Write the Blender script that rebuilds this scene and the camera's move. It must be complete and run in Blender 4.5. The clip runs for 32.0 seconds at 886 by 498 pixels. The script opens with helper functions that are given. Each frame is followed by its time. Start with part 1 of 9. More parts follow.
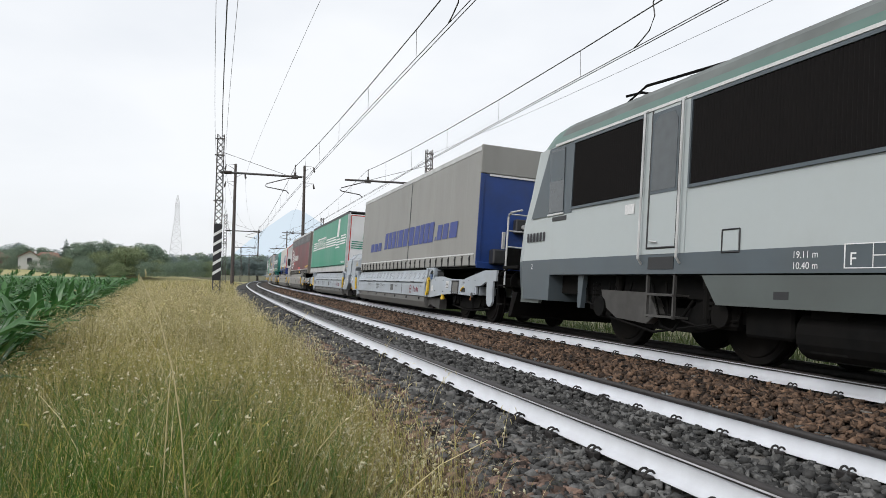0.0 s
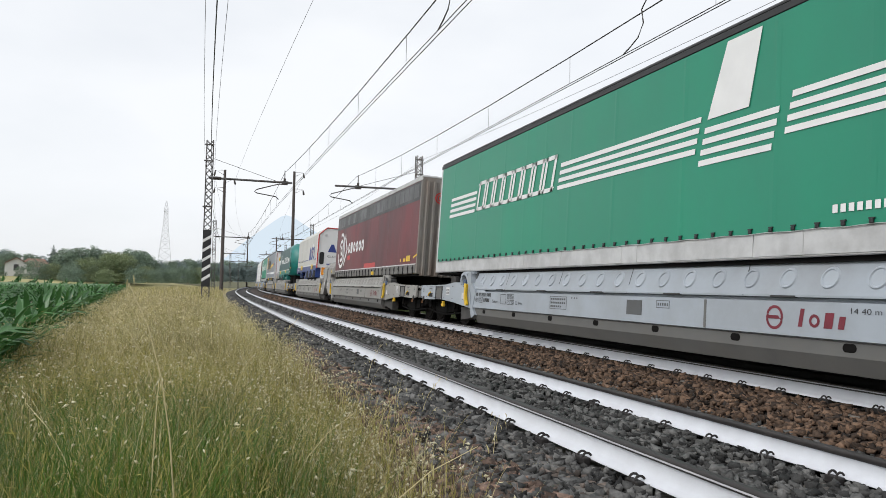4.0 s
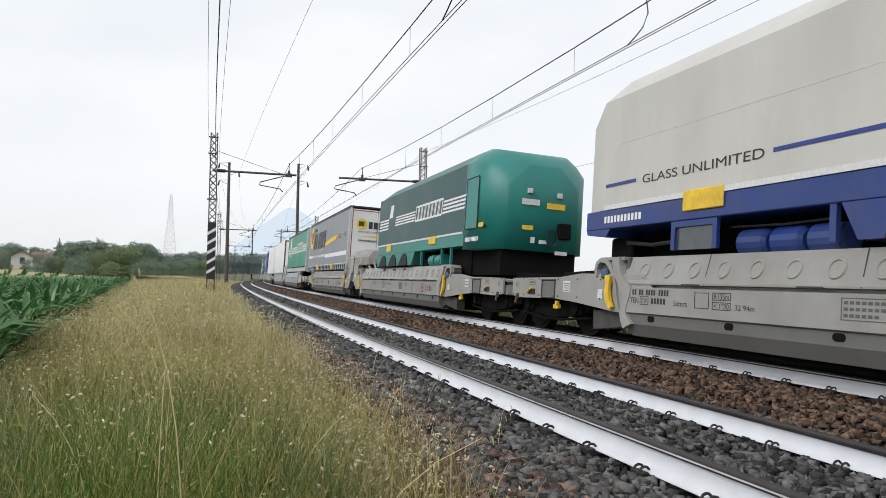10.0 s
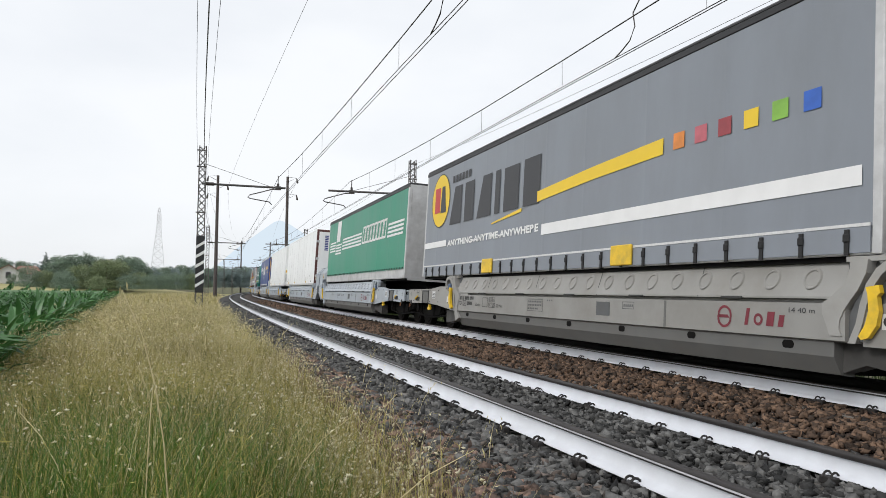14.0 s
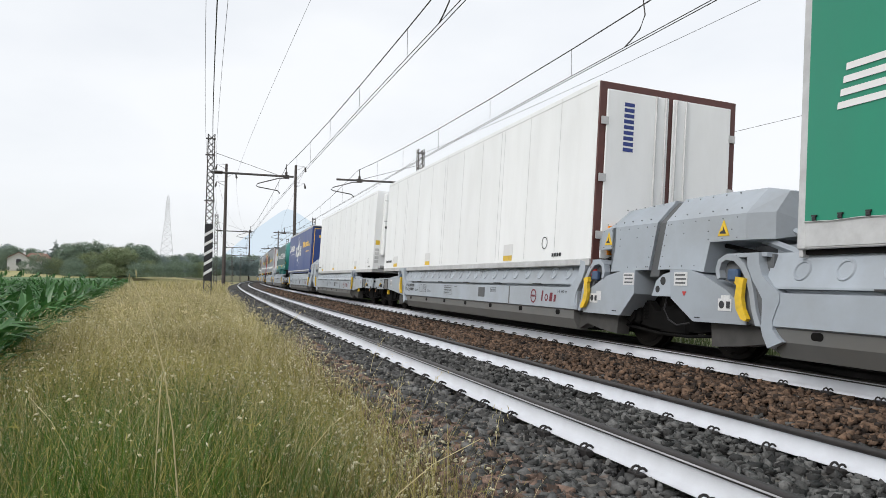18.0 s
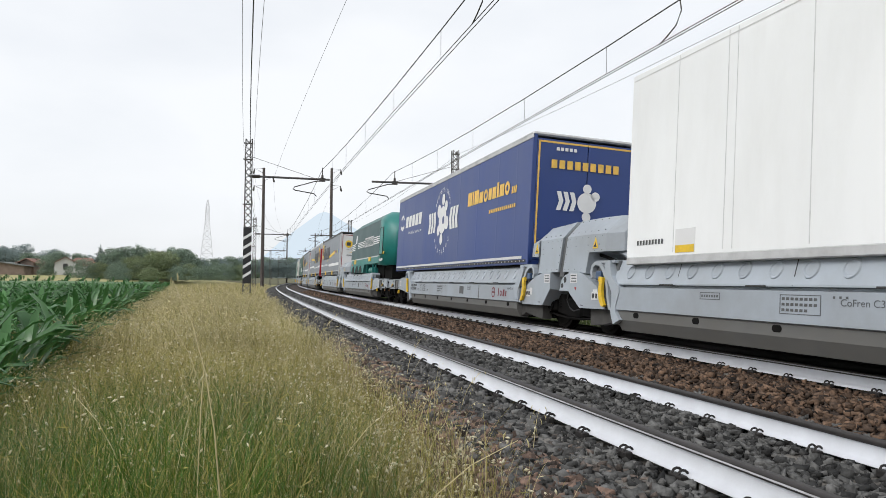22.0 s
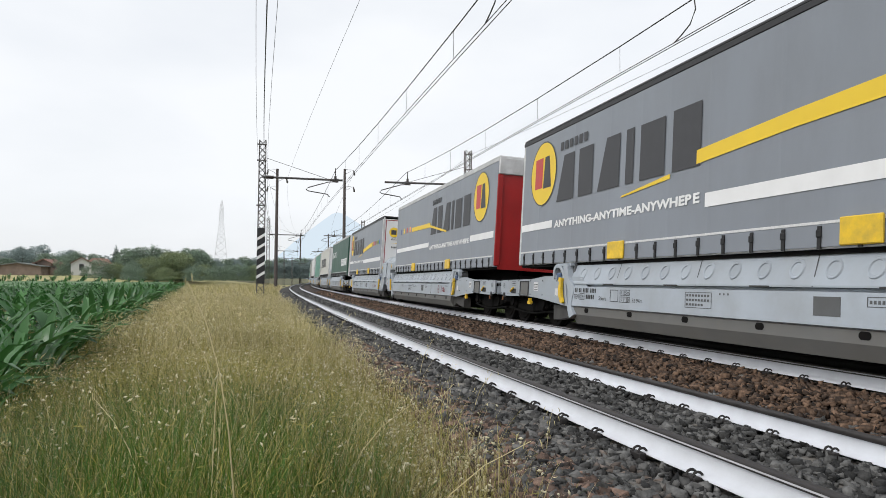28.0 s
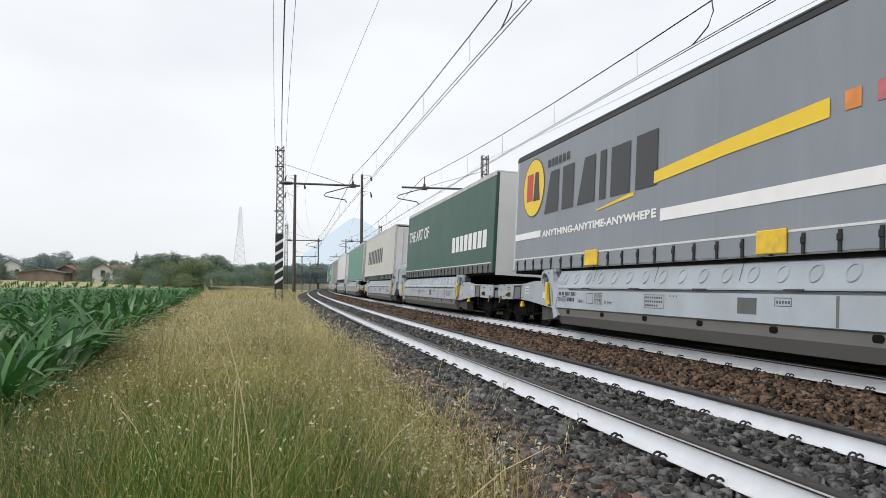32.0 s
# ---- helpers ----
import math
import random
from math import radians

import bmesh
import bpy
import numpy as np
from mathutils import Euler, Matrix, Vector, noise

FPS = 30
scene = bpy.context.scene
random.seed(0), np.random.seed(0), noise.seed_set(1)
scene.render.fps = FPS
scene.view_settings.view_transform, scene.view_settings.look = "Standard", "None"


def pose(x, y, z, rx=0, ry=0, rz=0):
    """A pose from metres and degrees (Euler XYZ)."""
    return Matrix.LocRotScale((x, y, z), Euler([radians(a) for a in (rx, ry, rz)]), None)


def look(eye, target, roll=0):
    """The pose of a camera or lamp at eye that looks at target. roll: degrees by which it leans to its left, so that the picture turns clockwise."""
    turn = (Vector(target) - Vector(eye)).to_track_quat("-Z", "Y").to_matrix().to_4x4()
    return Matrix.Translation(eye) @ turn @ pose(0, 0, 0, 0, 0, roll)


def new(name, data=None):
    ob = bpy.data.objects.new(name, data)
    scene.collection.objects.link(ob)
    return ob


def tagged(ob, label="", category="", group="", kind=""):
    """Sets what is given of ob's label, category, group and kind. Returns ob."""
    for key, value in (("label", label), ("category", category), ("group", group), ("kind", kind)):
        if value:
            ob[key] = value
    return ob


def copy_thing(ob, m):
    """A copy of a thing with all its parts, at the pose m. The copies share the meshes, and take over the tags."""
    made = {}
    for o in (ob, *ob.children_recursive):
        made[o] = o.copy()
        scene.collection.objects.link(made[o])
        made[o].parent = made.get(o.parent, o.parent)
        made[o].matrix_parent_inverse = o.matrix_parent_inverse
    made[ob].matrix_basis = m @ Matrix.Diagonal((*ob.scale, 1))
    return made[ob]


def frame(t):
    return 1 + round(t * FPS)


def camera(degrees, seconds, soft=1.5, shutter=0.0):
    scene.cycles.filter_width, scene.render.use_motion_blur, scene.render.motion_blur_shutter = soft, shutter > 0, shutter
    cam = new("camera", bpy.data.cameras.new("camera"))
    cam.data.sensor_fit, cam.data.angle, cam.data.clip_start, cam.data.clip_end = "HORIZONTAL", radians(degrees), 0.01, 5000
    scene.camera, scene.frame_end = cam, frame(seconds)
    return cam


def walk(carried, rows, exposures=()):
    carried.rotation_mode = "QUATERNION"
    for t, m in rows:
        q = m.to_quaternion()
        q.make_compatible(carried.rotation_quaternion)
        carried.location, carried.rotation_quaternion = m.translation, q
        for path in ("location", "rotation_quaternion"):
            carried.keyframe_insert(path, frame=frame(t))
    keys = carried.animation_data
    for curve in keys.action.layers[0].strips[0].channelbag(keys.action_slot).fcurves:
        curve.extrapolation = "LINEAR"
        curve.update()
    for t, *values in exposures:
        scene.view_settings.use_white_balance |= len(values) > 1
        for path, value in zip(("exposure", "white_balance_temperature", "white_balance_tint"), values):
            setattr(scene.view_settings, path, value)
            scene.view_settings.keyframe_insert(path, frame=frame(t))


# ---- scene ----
cam = camera(63.22, 32.0, soft=0.6)
EYE = 1.114
PATH = [
    (0, pose(0, 0, EYE, 92.535, -1.062, 0.859)),
    (0.5, pose(0, 0, EYE, 92.469, -1.283, 0.731)),
    (1, pose(0, 0, EYE, 92.321, -1.370, 0.593)),
    (1.5, pose(0, 0, EYE, 92.219, -0.911, 0.193)),
    (2, pose(0, 0, EYE, 92.444, -1.077, 0.260)),
    (2.5, pose(0, 0, EYE, 92.677, -1.034, -0.205)),
    (3, pose(0, 0, EYE, 92.741, -0.922, 0.083)),
    (3.5, pose(0, 0, EYE, 93.039, -0.971, 0.141)),
    (5.5, pose(0, 0, EYE, 92.646, -0.941, -0.282)),
    (6, pose(0, 0, EYE, 92.352, -1.014, -0.190)),
    (6.5, pose(0, 0, EYE, 92.011, -1.039, -0.143)),
    (7, pose(0, 0, EYE, 92.097, -0.935, -0.078)),
    (7.5, pose(0, 0, EYE, 92.125, -0.793, -0.140)),
    (8, pose(0, 0, EYE, 92.287, -0.814, 0.001)),
    (8.5, pose(0, 0, EYE, 92.286, -0.770, 0.019)),
    (9, pose(0, 0, EYE, 92.461, -0.962, -0.000)),
    (9.5, pose(0, 0, EYE, 92.290, -0.859, 0.278)),
    (10, pose(0, 0, EYE, 92.359, -0.799, 0.436)),
    (10.5, pose(0, 0, EYE, 92.277, -0.906, 0.606)),
    (11, pose(0, 0, EYE, 92.215, -0.994, 0.734)),
    (11.5, pose(0, 0, EYE, 92.629, -1.013, 0.777)),
    (12, pose(0, 0, EYE, 93.086, -0.406, 1.226)),
    (12.5, pose(0, 0, EYE, 93.410, -0.787, 0.925)),
    (13, pose(0, 0, EYE, 93.551, -1.260, 0.261)),
    (13.5, pose(0, 0, EYE, 93.380, -0.650, -0.204)),
    (14, pose(0, 0, EYE, 93.345, -0.496, -0.373)),
    (14.5, pose(0, 0, EYE, 93.453, -0.911, -1.034)),
    (16.5, pose(0, 0, EYE, 92.391, -0.785, -0.841)),
    (17, pose(0, 0, EYE, 92.628, -0.933, -0.261)),
    (17.5, pose(0, 0, EYE, 92.561, -0.960, -0.294)),
    (18, pose(0, 0, EYE, 92.489, -0.799, 0.223)),
    (18.5, pose(0, 0, EYE, 92.590, -1.058, 0.977)),
    (19, pose(0, 0, EYE, 93.268, -1.094, 0.371)),
    (19.5, pose(0, 0, EYE, 92.852, -0.932, 1.071)),
    (20, pose(0, 0, EYE, 92.901, -1.172, 0.859)),
    (20.5, pose(0, 0, EYE, 92.885, -1.244, 1.142)),
    (21, pose(0, 0, EYE, 92.052, -0.979, 1.523)),
    (21.5, pose(0, 0, EYE, 91.923, -0.542, 2.552)),
    (22, pose(0, 0, EYE, 92.535, -0.344, 3.075)),
    (22.5, pose(0, 0, EYE, 92.692, -0.243, 3.814)),
    (23, pose(0, 0, EYE, 92.740, -0.064, 4.192)),
    (23.5, pose(0, 0, EYE, 92.648, -0.154, 4.183)),
    (24, pose(0, 0, EYE, 92.557, -0.165, 3.951)),
    (24.5, pose(0, 0, EYE, 92.346, -0.252, 3.941)),
    (25, pose(0, 0, EYE, 92.455, -0.341, 3.898)),
    (25.5, pose(0, 0, EYE, 92.377, -0.505, 3.873)),
    (27.5, pose(0, 0, EYE, 92.278, -0.370, 3.857)),
    (28, pose(0, 0, EYE, 92.560, -0.350, 4.096)),
    (28.5, pose(0, 0, EYE, 92.869, -0.318, 4.805)),
    (29, pose(0, 0, EYE, 93.047, -0.409, 5.432)),
    (29.5, pose(0, 0, EYE, 92.763, -0.320, 5.363)),
    (30, pose(0, 0, EYE, 92.190, -0.331, 5.299)),
    (30.5, pose(0, 0, EYE, 91.616, -0.062, 5.520)),
    (31, pose(0, 0, EYE, 92.217, 0.106, 5.668)),
    (31.5, pose(0, 0, EYE, 92.567, 0.081, 5.419)),
    (32, pose(0, 0, EYE, 92.935, -0.151, 5.479)),
]
walk(cam, PATH)

# ---- the line: a right-hand curve, two canted tracks ----
R_LINE = 1950.0                      # radius of the curve
HEAD = -0.332                        # heading of the line beside the camera
UX, UY = math.sin(HEAD), math.cos(HEAD)
CANT = 3.08                          # degrees
D_ONE, D_TWO = 3.307, 6.943          # track centres, to the right of the camera
TOP = 0.172                          # rail height
Z_ONE, Z_TWO = -0.040, -0.014        # rail foot level at the track centres


def line_at(s, d):
    """Plan position s metres along the line, d metres to its right, and the heading there."""
    th = s / R_LINE
    lat, lon = R_LINE - (R_LINE - d) * math.cos(th), (R_LINE - d) * math.sin(th)
    return lat * UY + lon * UX, -lat * UX + lon * UY, HEAD + th


def line_np(s, d):
    th = s / R_LINE
    lat, lon = R_LINE - (R_LINE - d) * np.cos(th), (R_LINE - d) * np.sin(th)
    return lat * UY + lon * UX, -lat * UX + lon * UY


def on_track(s, d, z, cant=CANT):
    x, y, h = line_at(s, d)
    return Matrix.Translation((x, y, z)) @ Matrix.Rotation(-h, 4, "Z") @ Matrix.Rotation(radians(cant), 4, "Y")


def upright(s, d, z):
    return on_track(s, d, z, 0.0)


# ---- mesh helpers ----
class Shape:
    """Collects faces for one mesh."""

    def __init__(self):
        self.v, self.f = [], []

    def add(self, verts, faces):
        n = len(self.v)
        self.v += [tuple(p) for p in verts]
        self.f += [tuple(i + n for i in f) for f in faces]
        return self

    def box(self, x0, x1, y0, y1, z0, z1, b=0.0):
        if b <= 0:
            v = [(x, y, z) for x in (x0, x1) for y in (y0, y1) for z in (z0, z1)]
            return self.add(v, [(0, 1, 3, 2), (4, 6, 7, 5), (0, 4, 5, 1), (2, 3, 7, 6), (0, 2, 6, 4), (1, 5, 7, 3)])
        b = min(b, (x1 - x0) / 2.2, (y1 - y0) / 2.2, (z1 - z0) / 2.2)
        v, f = [], []
        lo, hi = (x0, y0, z0), (x1, y1, z1)
        idx = {}
        for sx in (0, 1):
            for sy in (0, 1):
                for sz in (0, 1):
                    sgn = (sx, sy, sz)
                    for ax in range(3):
                        p = []
                        for k in range(3):
                            e = hi[k] if sgn[k] else lo[k]
                            p.append(e if k == ax else e + (-b if sgn[k] else b))
                        idx[sgn, ax] = len(v)
                        v.append(p)
        for ax in range(3):
            o = [k for k in range(3) if k != ax]
            for side in (0, 1):
                q = []
                for a, c in ((0, 0), (1, 0), (1, 1), (0, 1)):
                    g = [0, 0, 0]
                    g[ax], g[o[0]], g[o[1]] = side, a, c
                    q.append(idx[tuple(g), ax])
                f.append(q)
        for ax in range(3):
            o = [k for k in range(3) if k != ax]
            for a in (0, 1):
                for c in (0, 1):
                    g0, g1 = [0, 0, 0], [0, 0, 0]
                    g0[o[0]] = g1[o[0]] = a
                    g0[o[1]] = g1[o[1]] = c
                    g1[ax] = 1
                    f.append([idx[tuple(g0), o[0]], idx[tuple(g1), o[0]], idx[tuple(g1), o[1]], idx[tuple(g0), o[1]]])
        for sx in (0, 1):
            for sy in (0, 1):
                for sz in (0, 1):
                    f.append([idx[(sx, sy, sz), k] for k in range(3)])
        return self.add(v, f)

    def prism(self, axis, poly, a0, a1):
        """poly: (y, z) for axis x, (x, z) for y, (x, y) for z."""
        n = len(poly)

        def at(a, p):
            return {"x": (a, p[0], p[1]), "y": (p[0], a, p[1]), "z": (p[0], p[1], a)}[axis]

        v = [at(a0, p) for p in poly] + [at(a1, p) for p in poly]
        f = [tuple(range(n)), tuple(range(2 * n - 1, n - 1, -1))] + [(i, (i + 1) % n, n + (i + 1) % n, n + i) for i in range(n)]
        return self.add(v, f)

    def cyl(self, c, axis, r, h, n=12, r2=None):
        """A round bar centred at c along axis."""
        r2 = r if r2 is None else r2
        ring = [(math.cos(2 * math.pi * i / n), math.sin(2 * math.pi * i / n)) for i in range(n)]
        v = []
        for a, rr in ((-h / 2, r), (h / 2, r2)):
            for u, w in ring:
                v.append({"x": (c[0] + a, c[1] + u * rr, c[2] + w * rr), "y": (c[0] + u * rr, c[1] + a, c[2] + w * rr),
                          "z": (c[0] + u * rr, c[1] + w * rr, c[2] + a)}[axis])
        return self.add(v, [tuple(range(n)), tuple(range(2 * n - 1, n - 1, -1))] + [(i, (i + 1) % n, n + (i + 1) % n, n + i) for i in range(n)])

    def tube(self, pts, r, n=6):
        pts = [Vector(p) for p in pts]
        v, f = [], []
        for i, p in enumerate(pts):
            t = (pts[min(i + 1, len(pts) - 1)] - pts[max(i - 1, 0)]).normalized()
            a = t.cross(Vector((0, 0, 1)) if abs(t.z) < 0.9 else Vector((1, 0, 0))).normalized()
            b = t.cross(a)
            rr = float(r[i] if isinstance(r, (list, tuple)) else r)
            v += [p + rr * (math.cos(2 * math.pi * k / n) * a + math.sin(2 * math.pi * k / n) * b) for k in range(n)]
        for i in range(len(pts) - 1):
            f += [(i * n + k, i * n + (k + 1) % n, (i + 1) * n + (k + 1) % n, (i + 1) * n + k) for k in range(n)]
        f += [tuple(range(n - 1, -1, -1)), tuple(range((len(pts) - 1) * n, len(pts) * n))]
        return self.add(v, f)

    def mesh(self, name, material, smooth=False):
        me = bpy.data.meshes.new(name)
        me.from_pydata(self.v, [], self.f)
        bm = bmesh.new()
        bm.from_mesh(me)
        bmesh.ops.recalc_face_normals(bm, faces=bm.faces)
        bm.to_mesh(me)
        bm.free()
        if material:
            me.materials.append(material)
        if smooth:
            me.shade_smooth()
        return me


def part(name, shape, material, parent, label="", smooth=False):
    me = shape if isinstance(shape, bpy.types.Mesh) else shape.mesh(name, material, smooth)
    ob = new(name, me)
    ob.parent = parent
    if label:
        ob["label"] = label
    return ob


def thing(name, label, category, group="", kind="", m=None):
    ob = new(name)
    ob.empty_display_size = 0.2
    if m is not None:
        ob.matrix_basis = m
    return tagged(ob, label, category, group, kind)


def big_mesh(name, verts, faces, material, smooth=False):
    """A mesh from arrays: all faces have the same number of corners."""
    verts, faces = np.asarray(verts, np.float32), np.asarray(faces, np.int32)
    me = bpy.data.meshes.new(name)
    k = faces.shape[1]
    me.vertices.add(len(verts))
    me.vertices.foreach_set("co", verts.ravel())
    me.loops.add(faces.size)
    me.loops.foreach_set("vertex_index", faces.ravel())
    me.polygons.add(len(faces))
    me.polygons.foreach_set("loop_start", np.arange(0, faces.size, k, dtype=np.int32))
    me.update(calc_edges=True)
    if smooth:
        me.shade_smooth()
    me.materials.append(material)
    return me

# ---- world and sun: a bright, thinly overcast summer sky ----
world = bpy.data.worlds.new("sky")
scene.world = world
world.use_nodes = True
wn, wl = world.node_tree.nodes, world.node_tree.links
wn.clear()
w_out = wn.new("ShaderNodeOutputWorld")
w_bg = wn.new("ShaderNodeBackground")
w_sky = wn.new("ShaderNodeTexSky")
w_sky.sky_type = "NISHITA"
w_sky.sun_disc = False
w_sky.sun_elevation, w_sky.sun_rotation = radians(38), radians(-130)
w_sky.dust_density = 3.0
w_dim = wn.new("ShaderNodeMixRGB")
w_dim.blend_type = "MULTIPLY"
w_dim.inputs[0].default_value = 1.0
w_dim.inputs[2].default_value = (0.13, 0.13, 0.13, 1)
w_co = wn.new("ShaderNodeTexCoord")
w_map = wn.new("ShaderNodeMapping")
w_map.inputs["Scale"].default_value = (1.2, 1.2, 3.0)
w_noise = wn.new("ShaderNodeTexNoise")
w_noise.inputs["Scale"].default_value = 1.6
w_noise.inputs["Detail"].default_value = 5.0
w_ramp = wn.new("ShaderNodeValToRGB")
w_ramp.color_ramp.elements[0].position, w_ramp.color_ramp.elements[0].color = 0.32, (0.80, 0.80, 0.80, 1)
w_ramp.color_ramp.elements[1].position, w_ramp.color_ramp.elements[1].color = 0.60, (0.97, 0.97, 0.97, 1)
w_mix = wn.new("ShaderNodeMixRGB")
w_mix.inputs[2].default_value = (0.975, 1.0, 1.035, 1)
wl.new(w_sky.outputs[0], w_dim.inputs[1])
wl.new(w_co.outputs["Generated"], w_map.inputs[0])
wl.new(w_map.outputs[0], w_noise.inputs["Vector"])
wl.new(w_noise.outputs["Fac"], w_ramp.inputs[0])
wl.new(w_ramp.outputs[0], w_mix.inputs[0])
wl.new(w_dim.outputs[0], w_mix.inputs[1])
wl.new(w_mix.outputs[0], w_bg.inputs[0])
wl.new(w_bg.outputs[0], w_out.inputs[0])
w_bg.inputs[1].default_value = 1.0

sun = new("sun", bpy.data.lights.new("sun", "SUN"))
sun.data.energy, sun.data.angle, sun.data.color = 1.55, radians(20), (1.0, 0.985, 0.965)
sun.matrix_world = look((-48, -28, 46), (5, 12, 0))
scene.view_settings.exposure = 0.0

# ---- materials ----
def tint(c, k):
    return tuple(max(0.0, min(1.0, v * k)) for v in c[:3]) + (1.0,)


def mat(name, color, rough=0.6, metal=0.0, scale=6.0, vary=0.15, bump=0.0, bscale=60.0, dirt=None, dirt_amt=0.0, dirt_scale=1.2, stretch=(1, 1, 1), rand=0.0, coat=0.0, island=0.0, spec=0.5):
    """A painted or natural surface with grain at two scales, and stains of a second colour."""
    m = bpy.data.materials.new(name)
    m.use_nodes = True
    nt = m.node_tree
    n, l = nt.nodes, nt.links
    bsdf = n["Principled BSDF"]
    bsdf.inputs["Metallic"].default_value = metal
    bsdf.inputs["Specular IOR Level"].default_value = spec
    bsdf.inputs["Coat Weight"].default_value = coat
    co = n.new("ShaderNodeTexCoord")
    mp = n.new("ShaderNodeMapping")
    mp.inputs["Scale"].default_value = stretch
    l.new(co.outputs["Object"], mp.inputs[0])
    t1 = n.new("ShaderNodeTexNoise")
    t1.inputs["Scale"].default_value, t1.inputs["Detail"].default_value = scale, 6
    l.new(mp.outputs[0], t1.inputs["Vector"])
    r1 = n.new("ShaderNodeValToRGB")
    r1.color_ramp.elements[0].position, r1.color_ramp.elements[1].position = 0.3, 0.7
    r1.color_ramp.elements[0].color, r1.color_ramp.elements[1].color = tint(color, 1 - vary), tint(color, 1 + vary)
    l.new(t1.outputs["Fac"], r1.inputs[0])
    out = r1.outputs[0]
    if dirt is not None:
        t2 = n.new("ShaderNodeTexNoise")
        t2.inputs["Scale"].default_value, t2.inputs["Detail"].default_value, t2.inputs["Roughness"].default_value = dirt_scale, 8, 0.65
        l.new(mp.outputs[0], t2.inputs["Vector"])
        r2 = n.new("ShaderNodeValToRGB")
        r2.color_ramp.elements[0].position, r2.color_ramp.elements[1].position = 0.42, 0.75
        r2.color_ramp.elements[0].color, r2.color_ramp.elements[1].color = (0, 0, 0, 1), (dirt_amt, dirt_amt, dirt_amt, 1)
        l.new(t2.outputs["Fac"], r2.inputs[0])
        mx = n.new("ShaderNodeMixRGB")
        mx.inputs[2].default_value = tint(dirt, 1)
        l.new(r2.outputs[0], mx.inputs[0])
        l.new(out, mx.inputs[1])
        out = mx.outputs[0]
    if rand or island:
        src = n.new("ShaderNodeObjectInfo").outputs["Random"] if rand else n.new("ShaderNodeNewGeometry").outputs["Random Per Island"]
        k = rand or island
        mr = n.new("ShaderNodeMapRange")
        mr.inputs["To Min"].default_value, mr.inputs["To Max"].default_value = 1 - k, 1 + k
        l.new(src, mr.inputs["Value"])
        hsv = n.new("ShaderNodeHueSaturation")
        l.new(out, hsv.inputs["Color"])
        l.new(mr.outputs[0], hsv.inputs["Value"])
        out = hsv.outputs[0]
    l.new(out, bsdf.inputs["Base Color"])
    rr = n.new("ShaderNodeMapRange")
    rr.inputs["To Min"].default_value, rr.inputs["To Max"].default_value = max(0.03, rough - 0.1), min(1, rough + 0.1)
    l.new(t1.outputs["Fac"], rr.inputs["Value"])
    l.new(rr.outputs[0], bsdf.inputs["Roughness"])
    if bump:
        t3 = n.new("ShaderNodeTexNoise")
        t3.inputs["Scale"].default_value, t3.inputs["Detail"].default_value = bscale, 4
        l.new(mp.outputs[0], t3.inputs["Vector"])
        b = n.new("ShaderNodeBump")
        b.inputs["Strength"].default_value, b.inputs["Distance"].default_value = bump, 0.02
        l.new(t3.outputs["Fac"], b.inputs["Height"])
        l.new(b.outputs[0], bsdf.inputs["Normal"])
    return m


GRIME = (0.10, 0.09, 0.075)
m_soil = mat("soil", (0.11, 0.10, 0.05), 0.95, scale=3, vary=0.3, bump=0.8, bscale=25, dirt=(0.07, 0.10, 0.025), dirt_amt=0.8)
m_bed = mat("ballast_bed", (0.030, 0.029, 0.028), 0.95, scale=18, vary=0.6, bump=1.0, bscale=22, dirt=(0.04, 0.03, 0.025), dirt_amt=0.6, dirt_scale=0.7)
m_bed_brown = mat("ballast_bed_brown", (0.055, 0.038, 0.030), 0.95, scale=18, vary=0.6, bump=1.0, bscale=22, dirt=(0.04, 0.032, 0.028), dirt_amt=0.6, dirt_scale=0.7)
m_stone_grey = mat("ballast_grey", (0.082, 0.081, 0.078), 0.85, scale=25, vary=0.4, bump=0.5, bscale=60, island=0.95)
m_stone_brown = mat("ballast_brown", (0.100, 0.062, 0.040), 0.88, scale=25, vary=0.4, bump=0.5, bscale=60, island=0.95)
m_stone_red = mat("ballast_reddish", (0.150, 0.098, 0.074), 0.88, scale=25, vary=0.4, bump=0.5, bscale=60, island=0.85)
m_sleeper = mat("sleeper_concrete", (0.20, 0.185, 0.165), 0.9, scale=14, vary=0.25, bump=0.3, bscale=60, dirt=(0.085, 0.075, 0.065), dirt_amt=0.8, dirt_scale=3, rand=0.25)
m_rail_white = mat("rail_white_paint", (0.66, 0.68, 0.72), 0.55, scale=5, vary=0.04, dirt=(0.50, 0.50, 0.53), dirt_amt=0.4, dirt_scale=4, bump=0.05)
m_rail_head = mat("rail_head_rust", (0.030, 0.026, 0.025), 0.55, metal=0.1, scale=8, vary=0.3)
m_clip = mat("clip_steel", (0.03, 0.027, 0.026), 0.6, metal=0.4, scale=30, vary=0.3)
m_wagon = mat("wagon_grey_paint", (0.365, 0.405, 0.450), 0.45, scale=2.0, vary=0.05, dirt=(0.24, 0.24, 0.235), dirt_amt=0.5, dirt_scale=1.1, bump=0.02, rand=0.10)
m_wagon_dusty = mat("dusty_wagon_paint", (0.30, 0.295, 0.28), 0.55, scale=2.0, vary=0.07, dirt=(0.19, 0.175, 0.15), dirt_amt=0.6, dirt_scale=1.1, bump=0.02, rand=0.08)
# dusty paint, also darkened to paint in the shade of the downward-facing sill
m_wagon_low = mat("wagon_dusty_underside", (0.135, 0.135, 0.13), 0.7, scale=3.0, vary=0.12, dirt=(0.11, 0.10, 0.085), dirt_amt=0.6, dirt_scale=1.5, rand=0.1)
